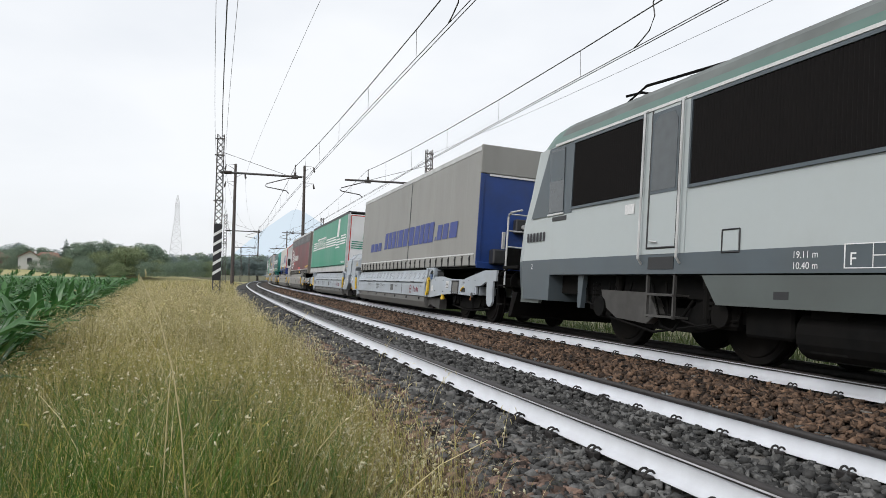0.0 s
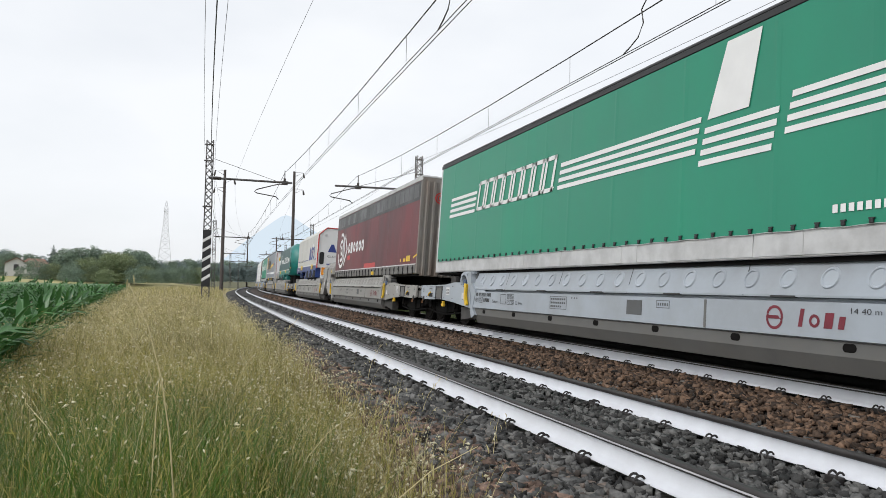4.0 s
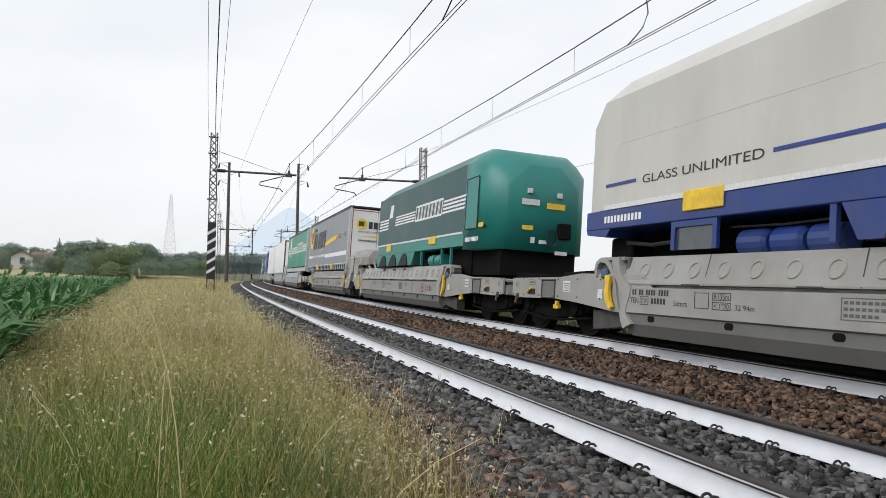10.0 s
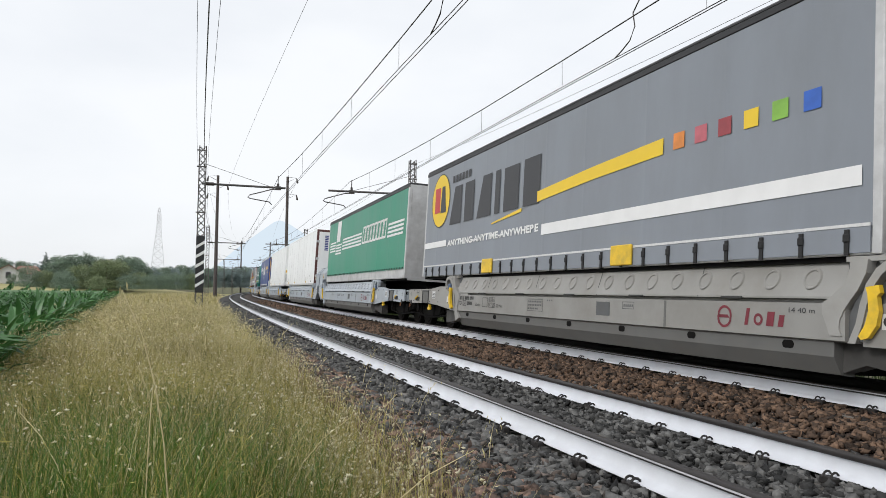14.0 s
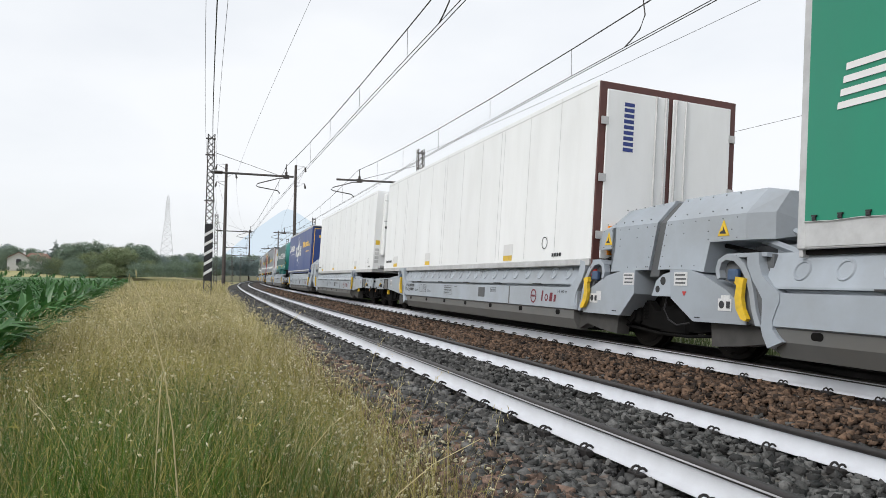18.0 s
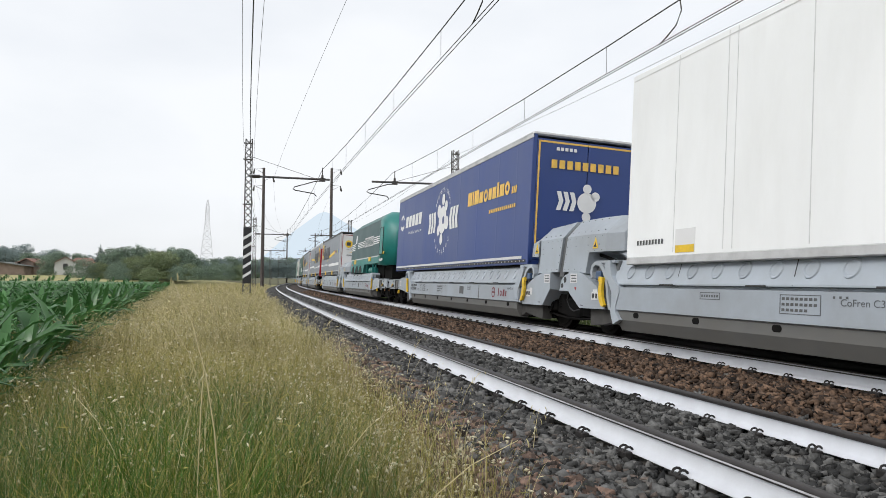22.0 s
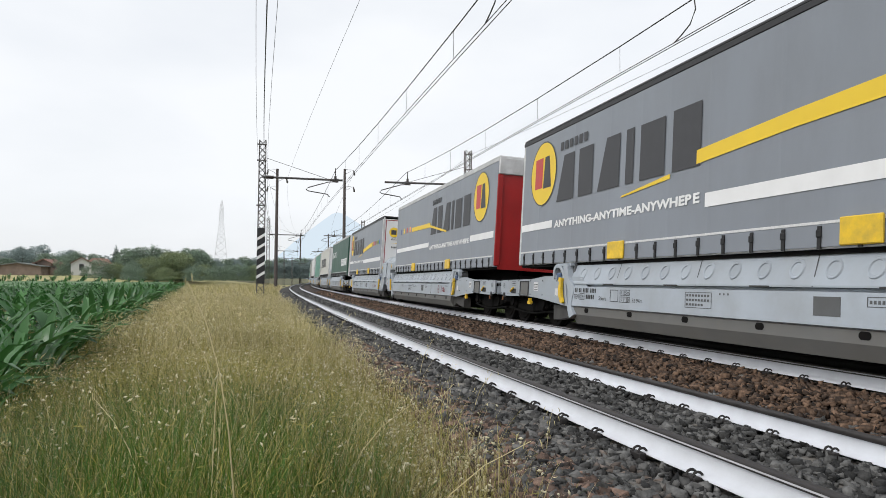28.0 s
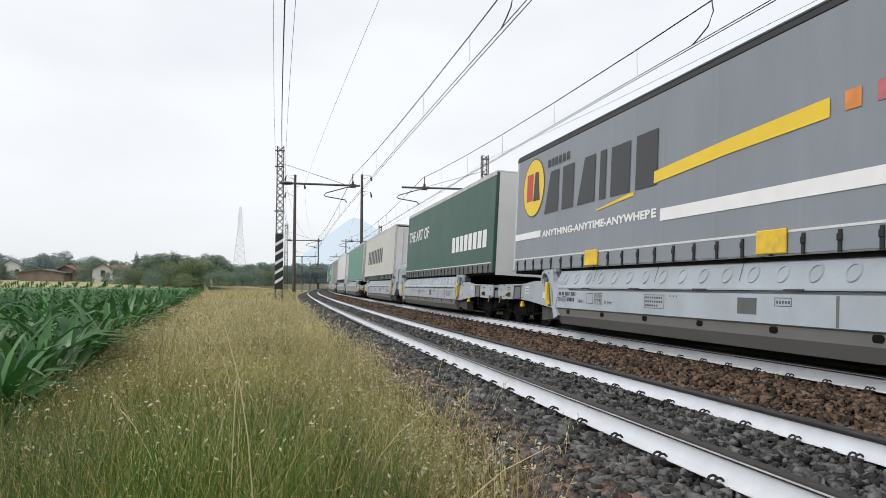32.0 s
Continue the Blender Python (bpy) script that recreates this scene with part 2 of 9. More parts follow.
m_rust_link = mat("rusty_steel_link", (0.22, 0.10, 0.04), 0.7, scale=20, vary=0.25)
# darker casting grey that paints in the shade of the recesses
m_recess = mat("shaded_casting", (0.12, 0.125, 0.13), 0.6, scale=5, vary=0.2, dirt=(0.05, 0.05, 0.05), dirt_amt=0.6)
# black steel; deep shade under the train is put into its colour too
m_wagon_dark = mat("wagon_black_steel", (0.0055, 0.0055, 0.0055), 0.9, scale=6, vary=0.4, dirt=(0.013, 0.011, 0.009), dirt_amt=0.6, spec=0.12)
m_groove = mat("panel_gap", (0.04, 0.04, 0.04), 0.8)
# near-black wheels: shade below the wagons is painted into the steel colour
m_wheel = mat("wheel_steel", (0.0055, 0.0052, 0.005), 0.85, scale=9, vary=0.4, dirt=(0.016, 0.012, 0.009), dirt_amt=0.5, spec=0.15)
m_yellow = mat("yellow_paint", (0.80, 0.52, 0.02), 0.45, scale=8, vary=0.1, dirt=GRIME, dirt_amt=0.4, dirt_scale=5)
m_blue_steel = mat("blue_hydraulic_steel", (0.05, 0.09, 0.17), 0.45, scale=8, vary=0.15)
m_maroon = mat("maroon_lettering", (0.17, 0.022, 0.035), 0.6)
m_ink = mat("black_lettering", (0.03, 0.03, 0.035), 0.6)
m_white = mat("white_lettering", (0.78, 0.78, 0.78), 0.55, scale=3, vary=0.04)
m_label = mat("white_label", (0.62, 0.62, 0.62), 0.5, scale=30, vary=0.1)
m_orange = mat("orange_reflector", (0.85, 0.30, 0.02), 0.35)
m_sq_pink = mat("pink_print", (0.52, 0.13, 0.16), 0.5)
m_sq_lime = mat("lime_print", (0.22, 0.44, 0.07), 0.5)
m_sq_blue = mat("blue_print", (0.035, 0.12, 0.48), 0.5)
m_sq_orange = mat("orange_print", (0.70, 0.24, 0.05), 0.5)
m_red = mat("red_marking", (0.50, 0.035, 0.03), 0.45)
m_brown_line = mat("marking_tape", (0.30, 0.05, 0.06), 0.45)
m_alu = mat("aluminium_frame", (0.58, 0.58, 0.58), 0.42, metal=0.35, scale=6, vary=0.08, dirt=GRIME, dirt_amt=0.35, dirt_scale=2)
m_rubber = mat("black_rubber", (0.016, 0.016, 0.017), 0.75, scale=20, vary=0.2)
m_black = mat("black_trim", (0.02, 0.02, 0.022), 0.5)
m_strap = mat("strap_band", (0.10, 0.105, 0.11), 0.7, scale=4, vary=0.12, dirt=GRIME, dirt_amt=0.4)
m_tarp_grey = mat("grey_tarpaulin", (0.265, 0.26, 0.245), 0.5, scale=0.7, vary=0.07, dirt=(0.17, 0.165, 0.15), dirt_amt=0.5, dirt_scale=0.9, bump=0.06, bscale=3, stretch=(1, 1, 0.35))
m_front_blue = mat("blue_front_wall", (0.012, 0.045, 0.20), 0.45, scale=2, vary=0.1, dirt=(0.02, 0.035, 0.09), dirt_amt=0.6)
m_green = mat("green_tarpaulin", (0.012, 0.245, 0.145), 0.42, scale=0.8, vary=0.07, dirt=(0.025, 0.21, 0.14), dirt_amt=0.5, bump=0.05, bscale=2.5, stretch=(1, 1, 0.3))
m_green_old = mat("faded_green_tarpaulin", (0.10, 0.26, 0.20), 0.55, scale=0.8, vary=0.12, dirt=(0.22, 0.28, 0.26), dirt_amt=0.7, dirt_scale=0.6, bump=0.05, bscale=2.5)
m_old_red = mat("dark_red_tarpaulin", (0.155, 0.027, 0.033), 0.5, scale=0.9, vary=0.22, dirt=(0.040, 0.018, 0.020), dirt_amt=0.95, dirt_scale=0.55, bump=0.08, bscale=2.5, stretch=(1, 1, 0.5))
m_old_red_top = mat("black_grey_tarpaulin", (0.055, 0.055, 0.057), 0.55, scale=1.2, vary=0.3, dirt=(0.24, 0.245, 0.25), dirt_amt=0.4, dirt_scale=1.0, stretch=(1, 1, 0.3))
m_band_patch = mat("faded_band_patch", (0.075, 0.078, 0.08), 0.5, scale=1.5, vary=0.35, dirt=(0.21, 0.215, 0.22), dirt_amt=0.6, dirt_scale=1.3, rand=0.45)
m_strip_worn = mat("worn_grey_strip", (0.17, 0.165, 0.155), 0.6, scale=3, vary=0.3, dirt=(0.06, 0.055, 0.05), dirt_amt=0.8, dirt_scale=1.5)
m_old_red_front = mat("rust_streaked_steel", (0.215, 0.205, 0.187), 0.6, scale=2, vary=0.15, dirt=(0.17, 0.10, 0.065), dirt_amt=0.8, dirt_scale=2.2, stretch=(1.5, 1.5, 0.25))
m_cream_panel = mat("dusty_cream_panel", (0.54, 0.53, 0.50), 0.5, scale=1.0, vary=0.06, dirt=(0.40, 0.38, 0.34), dirt_amt=0.55, dirt_scale=0.9, stretch=(1, 1, 0.35))
m_clean_white = mat("clean_white_panel", (0.72, 0.72, 0.72), 0.4, scale=1.0, vary=0.03, dirt=(0.55, 0.53, 0.5), dirt_amt=0.3)
m_royal_blue = mat("royal_blue_paint", (0.012, 0.038, 0.185), 0.4, scale=2.0, vary=0.12, dirt=(0.08, 0.09, 0.13), dirt_amt=0.4)
m_navy = mat("navy_lettering", (0.025, 0.045, 0.22), 0.5)
m_tank = mat("bottle_green_tarpaulin", (0.016, 0.068, 0.070), 0.45, scale=0.8, vary=0.1, dirt=(0.04, 0.095, 0.097), dirt_amt=0.6, dirt_scale=1.2, bump=0.04, bscale=3)
m_roof_teal = mat("dusty_teal_sheet", (0.045, 0.135, 0.125), 0.5, scale=1.2, vary=0.2, dirt=(0.10, 0.13, 0.125), dirt_amt=0.6, dirt_scale=0.8)
m_teal = mat("teal_paint", (0.017, 0.205, 0.182), 0.42, scale=1.5, vary=0.08, dirt=(0.025, 0.12, 0.112), dirt_amt=0.5)
m_slate = mat("slate_grey_tarpaulin", (0.230, 0.252, 0.287), 0.45, scale=0.8, vary=0.05, dirt=(0.18, 0.19, 0.205), dirt_amt=0.5, bump=0.05, bscale=2.5, stretch=(1, 1, 0.3))
m_slate_dark = mat("charcoal_lettering", (0.045, 0.045, 0.05), 0.55)
m_slate_yellow = mat("yellow_print", (0.80, 0.55, 0.03), 0.5, scale=1.5, vary=0.04)
m_slate_red = mat("red_front_wall", (0.36, 0.012, 0.012), 0.45, scale=2, vary=0.1, dirt=(0.2, 0.02, 0.02), dirt_amt=0.4)
m_deep_blue = mat("deep_blue_tarpaulin", (0.024, 0.055, 0.215), 0.42, scale=0.8, vary=0.08, dirt=(0.04, 0.07, 0.19), dirt_amt=0.4, bump=0.05, bscale=2.5, stretch=(1, 1, 0.3))
m_gold = mat("gold_lettering", (0.80, 0.50, 0.10), 0.5)
m_reefer = mat("white_reefer_panel", (0.87, 0.88, 0.88), 0.35, scale=0.8, vary=0.03, dirt=(0.66, 0.66, 0.64), dirt_amt=0.35, dirt_scale=1.2, stretch=(1, 1, 0.3))
m_seam = mat("panel_seam", (0.60, 0.60, 0.60), 0.5)
m_bottle = mat("dark_green_tarpaulin", (0.025, 0.085, 0.06), 0.5, scale=0.8, vary=0.1, dirt=(0.05, 0.10, 0.08), dirt_amt=0.5, bump=0.05, bscale=2.5)
m_cream = mat("cream_tarpaulin", (0.55, 0.54, 0.50), 0.5, scale=0.8, vary=0.06, dirt=(0.4, 0.38, 0.33), dirt_amt=0.4)
m_brown_door = mat("dark_brown_frame", (0.10, 0.035, 0.03), 0.5)
m_loco_white = mat("loco_pale_grey_paint", (0.42, 0.46, 0.465), 0.42, scale=1.2, vary=0.05, dirt=(0.34, 0.36, 0.355), dirt_amt=0.45, dirt_scale=1.2)
m_loco_band = mat("loco_slate_band", (0.075, 0.095, 0.11), 0.45, scale=2, vary=0.1, dirt=(0.08, 0.09, 0.09), dirt_amt=0.4)
m_loco_roof = mat("loco_dusty_roof", (0.13, 0.145, 0.14), 0.7, scale=2, vary=0.2, dirt=(0.09, 0.088, 0.08), dirt_amt=0.6)
m_loco_green = mat("loco_green_edge", (0.085, 0.165, 0.14), 0.45, scale=2, vary=0.1, dirt=(0.16, 0.18, 0.17), dirt_amt=0.5)
m_louvre = mat("louvre_dark", (0.008, 0.007, 0.007), 0.7, scale=5, vary=0.2, spec=0.12)
m_glass = mat("dark_cab_glass", (0.05, 0.06, 0.065), 0.08, spec=0.8)
m_loco_skirt = mat("loco_skirt_grey", (0.085, 0.10, 0.096), 0.5, scale=2, vary=0.1, dirt=(0.07, 0.075, 0.07), dirt_amt=0.5)
m_loco_under = mat("grimy_grey_underframe", (0.060, 0.058, 0.055), 0.75, scale=6, vary=0.25, dirt=(0.025, 0.022, 0.02), dirt_amt=0.7)
m_mast = mat("galvanised_mast_steel", (0.085, 0.083, 0.082), 0.65, metal=0.0, scale=5, vary=0.2, dirt=(0.12, 0.07, 0.05), dirt_amt=0.5)
m_pole = mat("brown_pole", (0.075, 0.06, 0.055), 0.7, scale=3, vary=0.2)
m_wire = mat("copper_wire_dull", (0.05, 0.045, 0.04), 0.6, metal=0.4)
m_insul = mat("insulator_brown", (0.045, 0.035, 0.03), 0.3)
# steel lightened to paint in the haze over the distance
m_pylon = mat("pale_pylon_steel", (0.66, 0.67, 0.69), 0.7, scale=3, vary=0.1)
m_plaster = mat("house_plaster", (0.62, 0.58, 0.50), 0.9, scale=0.6, vary=0.08, bump=0.1)
m_brick_wall = mat("old_brick_plaster", (0.19, 0.145, 0.12), 0.9, scale=0.8, vary=0.2)
# tile red lightened and greyed, haze put into the colour
m_roof = mat("terracotta_roof", (0.25, 0.135, 0.10), 0.85, scale=2.5, vary=0.25, dirt=(0.16, 0.10, 0.08), dirt_amt=0.6)
m_shutter = mat("window_dark", (0.05, 0.05, 0.055), 0.4)
m_bark = mat("bark", (0.09, 0.07, 0.05), 0.9, scale=8, vary=0.3, bump=0.5)


def leaf_mat(name, a, b, island=0.35, trans=0.25, rough=0.55):
    """Leaves: two greens by piece, some light passing through."""
    m = bpy.data.materials.new(name)
    m.use_nodes = True
    n, l = m.node_tree.nodes, m.node_tree.links
    bsdf = n["Principled BSDF"]
    bsdf.inputs["Roughness"].default_value = rough
    g = n.new("ShaderNodeNewGeometry")
    r = n.new("ShaderNodeValToRGB")
    r.color_ramp.elements[0].color, r.color_ramp.elements[1].color = tint(a, 1), tint(b, 1)
    l.new(g.outputs["Random Per Island"], r.inputs[0])
    t = n.new("ShaderNodeTexNoise")
    t.inputs["Scale"].default_value = 0.9
    co = n.new("ShaderNodeTexCoord")
    l.new(co.outputs["Object"], t.inputs["Vector"])
    mr = n.new("ShaderNodeMapRange")
    mr.inputs["From Min"].default_value, mr.inputs["From Max"].default_value = 0.3, 0.7
    mr.inputs["To Min"].default_value, mr.inputs["To Max"].default_value = 1 - island, 1 + island
    l.new(t.outputs["Fac"], mr.inputs["Value"])
    h = n.new("ShaderNodeHueSaturation")
    l.new(r.outputs[0], h.inputs["Color"])
    l.new(mr.outputs[0], h.inputs["Value"])
    l.new(h.outputs[0], bsdf.inputs["Base Color"])
    tr = n.new("ShaderNodeBsdfTranslucent")
    l.new(h.outputs[0], tr.inputs[0])
    mx = n.new("ShaderNodeMixShader")
    mx.inputs[0].default_value = trans
    l.new(bsdf.outputs[0], mx.inputs[1])
    l.new(tr.outputs[0], mx.inputs[2])
    l.new(mx.outputs[0], n["Material Output"].inputs[0])
    return m


m_grass = leaf_mat("verge_grass", (0.076, 0.086, 0.013), (0.50, 0.43, 0.13), 0.4)
m_grass_green = leaf_mat("fresh_grass", (0.028, 0.092, 0.005), (0.086, 0.160, 0.014), 0.4)
# far-side verge grass: the train's shade is painted into its darker green
m_grass_shaded = leaf_mat("dark_weeds", (0.030, 0.055, 0.012), (0.075, 0.10, 0.025), 0.3)
m_straw = leaf_mat("dry_straw", (0.50, 0.42, 0.21), (0.76, 0.67, 0.42), 0.2)
m_straw_dull = leaf_mat("trampled_straw", (0.26, 0.20, 0.10), (0.56, 0.46, 0.27), 0.3)
m_oat = leaf_mat("pale_oat_husk", (0.66, 0.60, 0.40), (0.85, 0.80, 0.62), 0.1)
m_corn = leaf_mat("maize_leaf", (0.026, 0.098, 0.022), (0.080, 0.195, 0.060), 0.45, rough=0.36)
m_seed = leaf_mat("grass_seed_heads", (0.36, 0.32, 0.13), (0.68, 0.60, 0.34), 0.25)
m_crop = leaf_mat("far_maize", (0.05, 0.15, 0.035), (0.09, 0.20, 0.05), 0.25)
m_crown = leaf_mat("deciduous_foliage", (0.15, 0.215, 0.165), (0.225, 0.29, 0.205), 0.45, 0.35)
m_crown_b = leaf_mat("yellowish_foliage", (0.185, 0.24, 0.125), (0.26, 0.30, 0.16), 0.4, 0.35)
m_conifer = leaf_mat("conifer_needles", (0.075, 0.118, 0.100), (0.11, 0.155, 0.125), 0.3, 0.3)
# distance haze is painted into this paler, bluer leaf colour
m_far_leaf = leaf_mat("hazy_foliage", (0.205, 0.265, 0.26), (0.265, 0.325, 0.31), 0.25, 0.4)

# ---- ground, ballast and the two tracks ----
rng = np.random.default_rng(7)


def lat_of(x, y):
    """Distance to the right of the camera's line, following the curve."""
    cx, cy = R_LINE * UY, -R_LINE * UX
    return R_LINE - np.hypot(x - cx, y - cy)


def ground_z(x, y):
    lat = lat_of(x, y)
    z = np.interp(lat, [-400, -40, -8, -5.5, 0.2, 0.9, 2.2, 8.2, 9.0, 14, 60, 400], [-0.8, -0.6, -0.5, -0.42, -0.36, -0.36, -0.42, -0.42, -0.45, -0.7, -0.9, -1.2])
    far = np.hypot(x, y)
    rise = np.interp(far, [118, 135, 175, 260], [0.0, 1.55, 2.75, 3.2]) * np.interp(lat, [-30, -4], [1.0, 0.0])
    return z + rise + 0.035 * np.sin(x * 1.7 + 1) * np.sin(y * 1.3) * (np.abs(lat) < 40)


gp = np.r_[-3000, -1500, -800, -400, -200, -100, -60, -40, np.arange(-30, 24, 0.75), 26, 30, 40, 60, 100, 200, 400, 800, 1500, 3000]
gq = np.r_[-1500, -600, -250, -100, -50, -30, np.arange(-20, 60, 1.0), np.arange(60, 160, 5.0), np.arange(160, 420, 20), 500, 700, 1000, 1600, 3000]
PP, QQ = np.meshgrid(gp, gq, indexing="ij")
GX, GY = PP * UY + QQ * UX, -PP * UX + QQ * UY
GZ = ground_z(GX, GY)
ni, nj = len(gp), len(gq)
ii, jj = np.meshgrid(np.arange(ni - 1), np.arange(nj - 1), indexing="ij")
gf = np.stack([ii * nj + jj, (ii + 1) * nj + jj, (ii + 1) * nj + jj + 1, ii * nj + jj + 1], -1).reshape(-1, 4)
ground = new("ground", big_mesh("ground", np.stack([GX, GY, GZ], -1).reshape(-1, 3), gf, m_soil, True))
tagged(ground, "dry earth and stubble under the railway verge", "ground", kind="structure")


def strip(name, ss, section, material, smooth=False):
    """A band that follows the line; section: (d, z) across."""
    v = []
    for s in ss:
        for d, z in section:
            x, y, _ = line_at(s, d)
            v.append((x, y, z))
    k = len(section)
    f = [(a * k + b, a * k + b + 1, (a + 1) * k + b + 1, (a + 1) * k + b) for a in range(len(ss) - 1) for b in range(k - 1)]
    return big_mesh(name, v, f, material, smooth)


S_BED = np.r_[np.arange(-300, -40, 8.0), np.arange(-40, 60, 1.0), np.arange(60, 480, 6.0)]


def bed_z(d):
    return np.interp(d, [0.75, 1.75, 4.95, 5.35, 8.45, 9.3], [-0.40, -0.045, -0.175, -0.01, -0.155, -0.55])


ballast = thing("ballast", "crushed stone ballast under two canted tracks", "ballast", kind="structure")
part("bed", strip("bed", S_BED, [(d, float(bed_z(d)) - 0.03) for d in (0.75, 1.2, 1.75, 2.3, 3.3, 4.3, 4.75)], m_bed), None, ballast, "grey crushed stone")
part("bed", strip("bed", S_BED, [(d, float(bed_z(d)) - 0.03) for d in (4.75, 4.95, 5.35, 6.2, 7.0, 7.8, 8.45, 9.3)], m_bed_brown), None, ballast, "rusty brown crushed stone")

# rails: painted web and foot, dark head
FOOT, HEADW = 0.075, 0.036


def rail_section():
    base = [(-FOOT, 0), (-FOOT, 0.012), (-0.030, 0.030), (-0.009, 0.050), (-0.009, 0.118), (-0.014, 0.126), (-0.014, 0.130)]
    return base + [(-x, z) for x, z in reversed(base)]


def head_section():
    return [(-0.016, 0.126), (-HEADW, 0.134), (-HEADW, 0.160), (-0.030, 0.170), (-0.015, 0.1725), (0.015, 0.1725), (0.030, 0.170), (HEADW, 0.160), (HEADW, 0.134), (0.016, 0.126)]


def bent_bar(name, section, d, z0, material):
    pts = [(d + x * math.cos(radians(CANT)) + z * math.sin(radians(CANT)), z0 + z * math.cos(radians(CANT)) - x * math.sin(radians(CANT))) for x, z in section]
    return strip(name, S_BED, pts + [pts[0]], material, False)


HALF = 0.7535
SLEEP = 0.6
m_head_side = mat("rail_head_pale_side", (0.50, 0.50, 0.52), 0.45, scale=6, vary=0.15)


def clip_shape():
    c = Shape()
    pts = [(0.0, 0.094 + 0.036 * math.cos(a), -0.002 + 0.040 * math.sin(a)) for a in np.linspace(0.0, 2.9, 7)]
    c.tube([(-0.030, p[1], p[2]) for p in pts], 0.0085, 5)
    c.tube([(0.030, p[1], p[2]) for p in pts], 0.0085, 5)
    c.box(-0.06, 0.06, 0.078, 0.135, -0.04, 0.010, 0.006)
    return c


clip_me = clip_shape().mesh("clip", m_clip)
sleeper_sec = [(-0.13, -0.2), (-0.12, 0.0), (0.12, 0.0), (0.13, -0.2)]


def sleeper_mesh():
    s = Shape()
    s.prism("x", [(y, z - 0.012) for y, z in sleeper_sec], -1.2, -0.42)
    s.prism("x", [(y, z - 0.05) for y, z in sleeper_sec], -0.42, 0.42)
    s.prism("x", [(y, z - 0.012) for y, z in sleeper_sec], 0.42, 1.2)
    return s.mesh("sleeper", m_sleeper)


sleeper_me = sleeper_mesh()


def build_track(d, z0, phase, label, far):
    t = thing("railway_track", label, "railway track", "running lines", "structure")
    for side in (-1, 1):
        dd, zz = d + side * HALF, z0 - side * HALF * math.sin(radians(CANT))
        bare = far == 149 and side == 1
        r = part("rail", bent_bar("rail", rail_section(), dd, zz, m_rail_head if bare else m_rail_white), None, t, "bare dark rail" if bare else "white-painted steel rail")
        part("rail_head", bent_bar("rail_head", head_section(), dd, zz, m_rail_head), None, r, "dark rusty running surface")
        if side == -1:
            ang = radians(CANT)
            for x0, x1, za, zb in ((-HEADW - 0.003, -HEADW - 0.003, 0.143, 0.153),):
                pts = [(dd + x * math.cos(ang) + z * math.sin(ang), zz + z * math.cos(ang) - x * math.sin(ang)) for x, z in ((x0, za), (x0, zb))]
                part("head_side", strip("head_side", S_BED, pts, m_head_side), None, r, "pale painted side of the head")
    n0 = int((-7 - phase) / SLEEP)
    for i in range(n0, n0 + 95):
        s = phase + i * SLEEP
        o = part("sleeper", sleeper_me, None, t)
        o.matrix_basis = on_track(s, d, z0 - 0.040) @ Matrix.Rotation(radians(rng.uniform(-0.4, 0.4)), 4, "Z")
    near = []
    for i in range(n0, n0 + far):
        s = phase + i * SLEEP
        for side in (-1, 1):
            for flip in (0, 1):
                m = on_track(s, d, z0) @ Matrix.Translation((side * HALF, 0, 0)) @ Matrix.Rotation(radians(90 if not flip else -90), 4, "Z")
                near.append(m)
    for m in near[:150]:
        part("clip", clip_me, None, t).matrix_basis = m
    cv = np.empty(len(clip_me.vertices) * 3, np.float32)
    clip_me.vertices.foreach_get("co", cv)
    cv = np.c_[cv.reshape(-1, 3), np.ones(len(cv) // 3)]
    allv, allf, fs = [], [], [tuple(p.vertices) for p in clip_me.polygons]
    quads = [f if len(f) == 4 else (f + (f[-1],) * 4)[:4] for f in fs if len(f) == 4]
    quads = np.array(quads)
    for k, m in enumerate(near[150:]):
        allv.append((cv @ np.array(m).T)[:, :3])
        allf.append(quads + k * len(cv))
    tagged(part("clips", big_mesh("clips", np.concatenate(allv), np.concatenate(allf), m_clip), None, t, "black spring clips"), kind="stuff")
    return t


build_track(D_ONE, Z_ONE, 0.054, "empty track with white-painted rails on concrete sleepers", 150)
build_track(D_TWO, Z_TWO, 0.34, "track with white-painted rails carrying the freight train", 149)

# ballast stones
ico_v = np.array([(x, y, z) for x in (-1, 1) for y in (-1, 1) for z in (-1, 1)]) * 0.68
ico_f = np.array([(0, 1, 3), (0, 3, 2), (4, 6, 7), (4, 7, 5), (0, 4, 5), (0, 5, 1), (2, 3, 7), (2, 7, 6), (0, 2, 6), (0, 6, 4), (1, 5, 7), (1, 7, 3)])


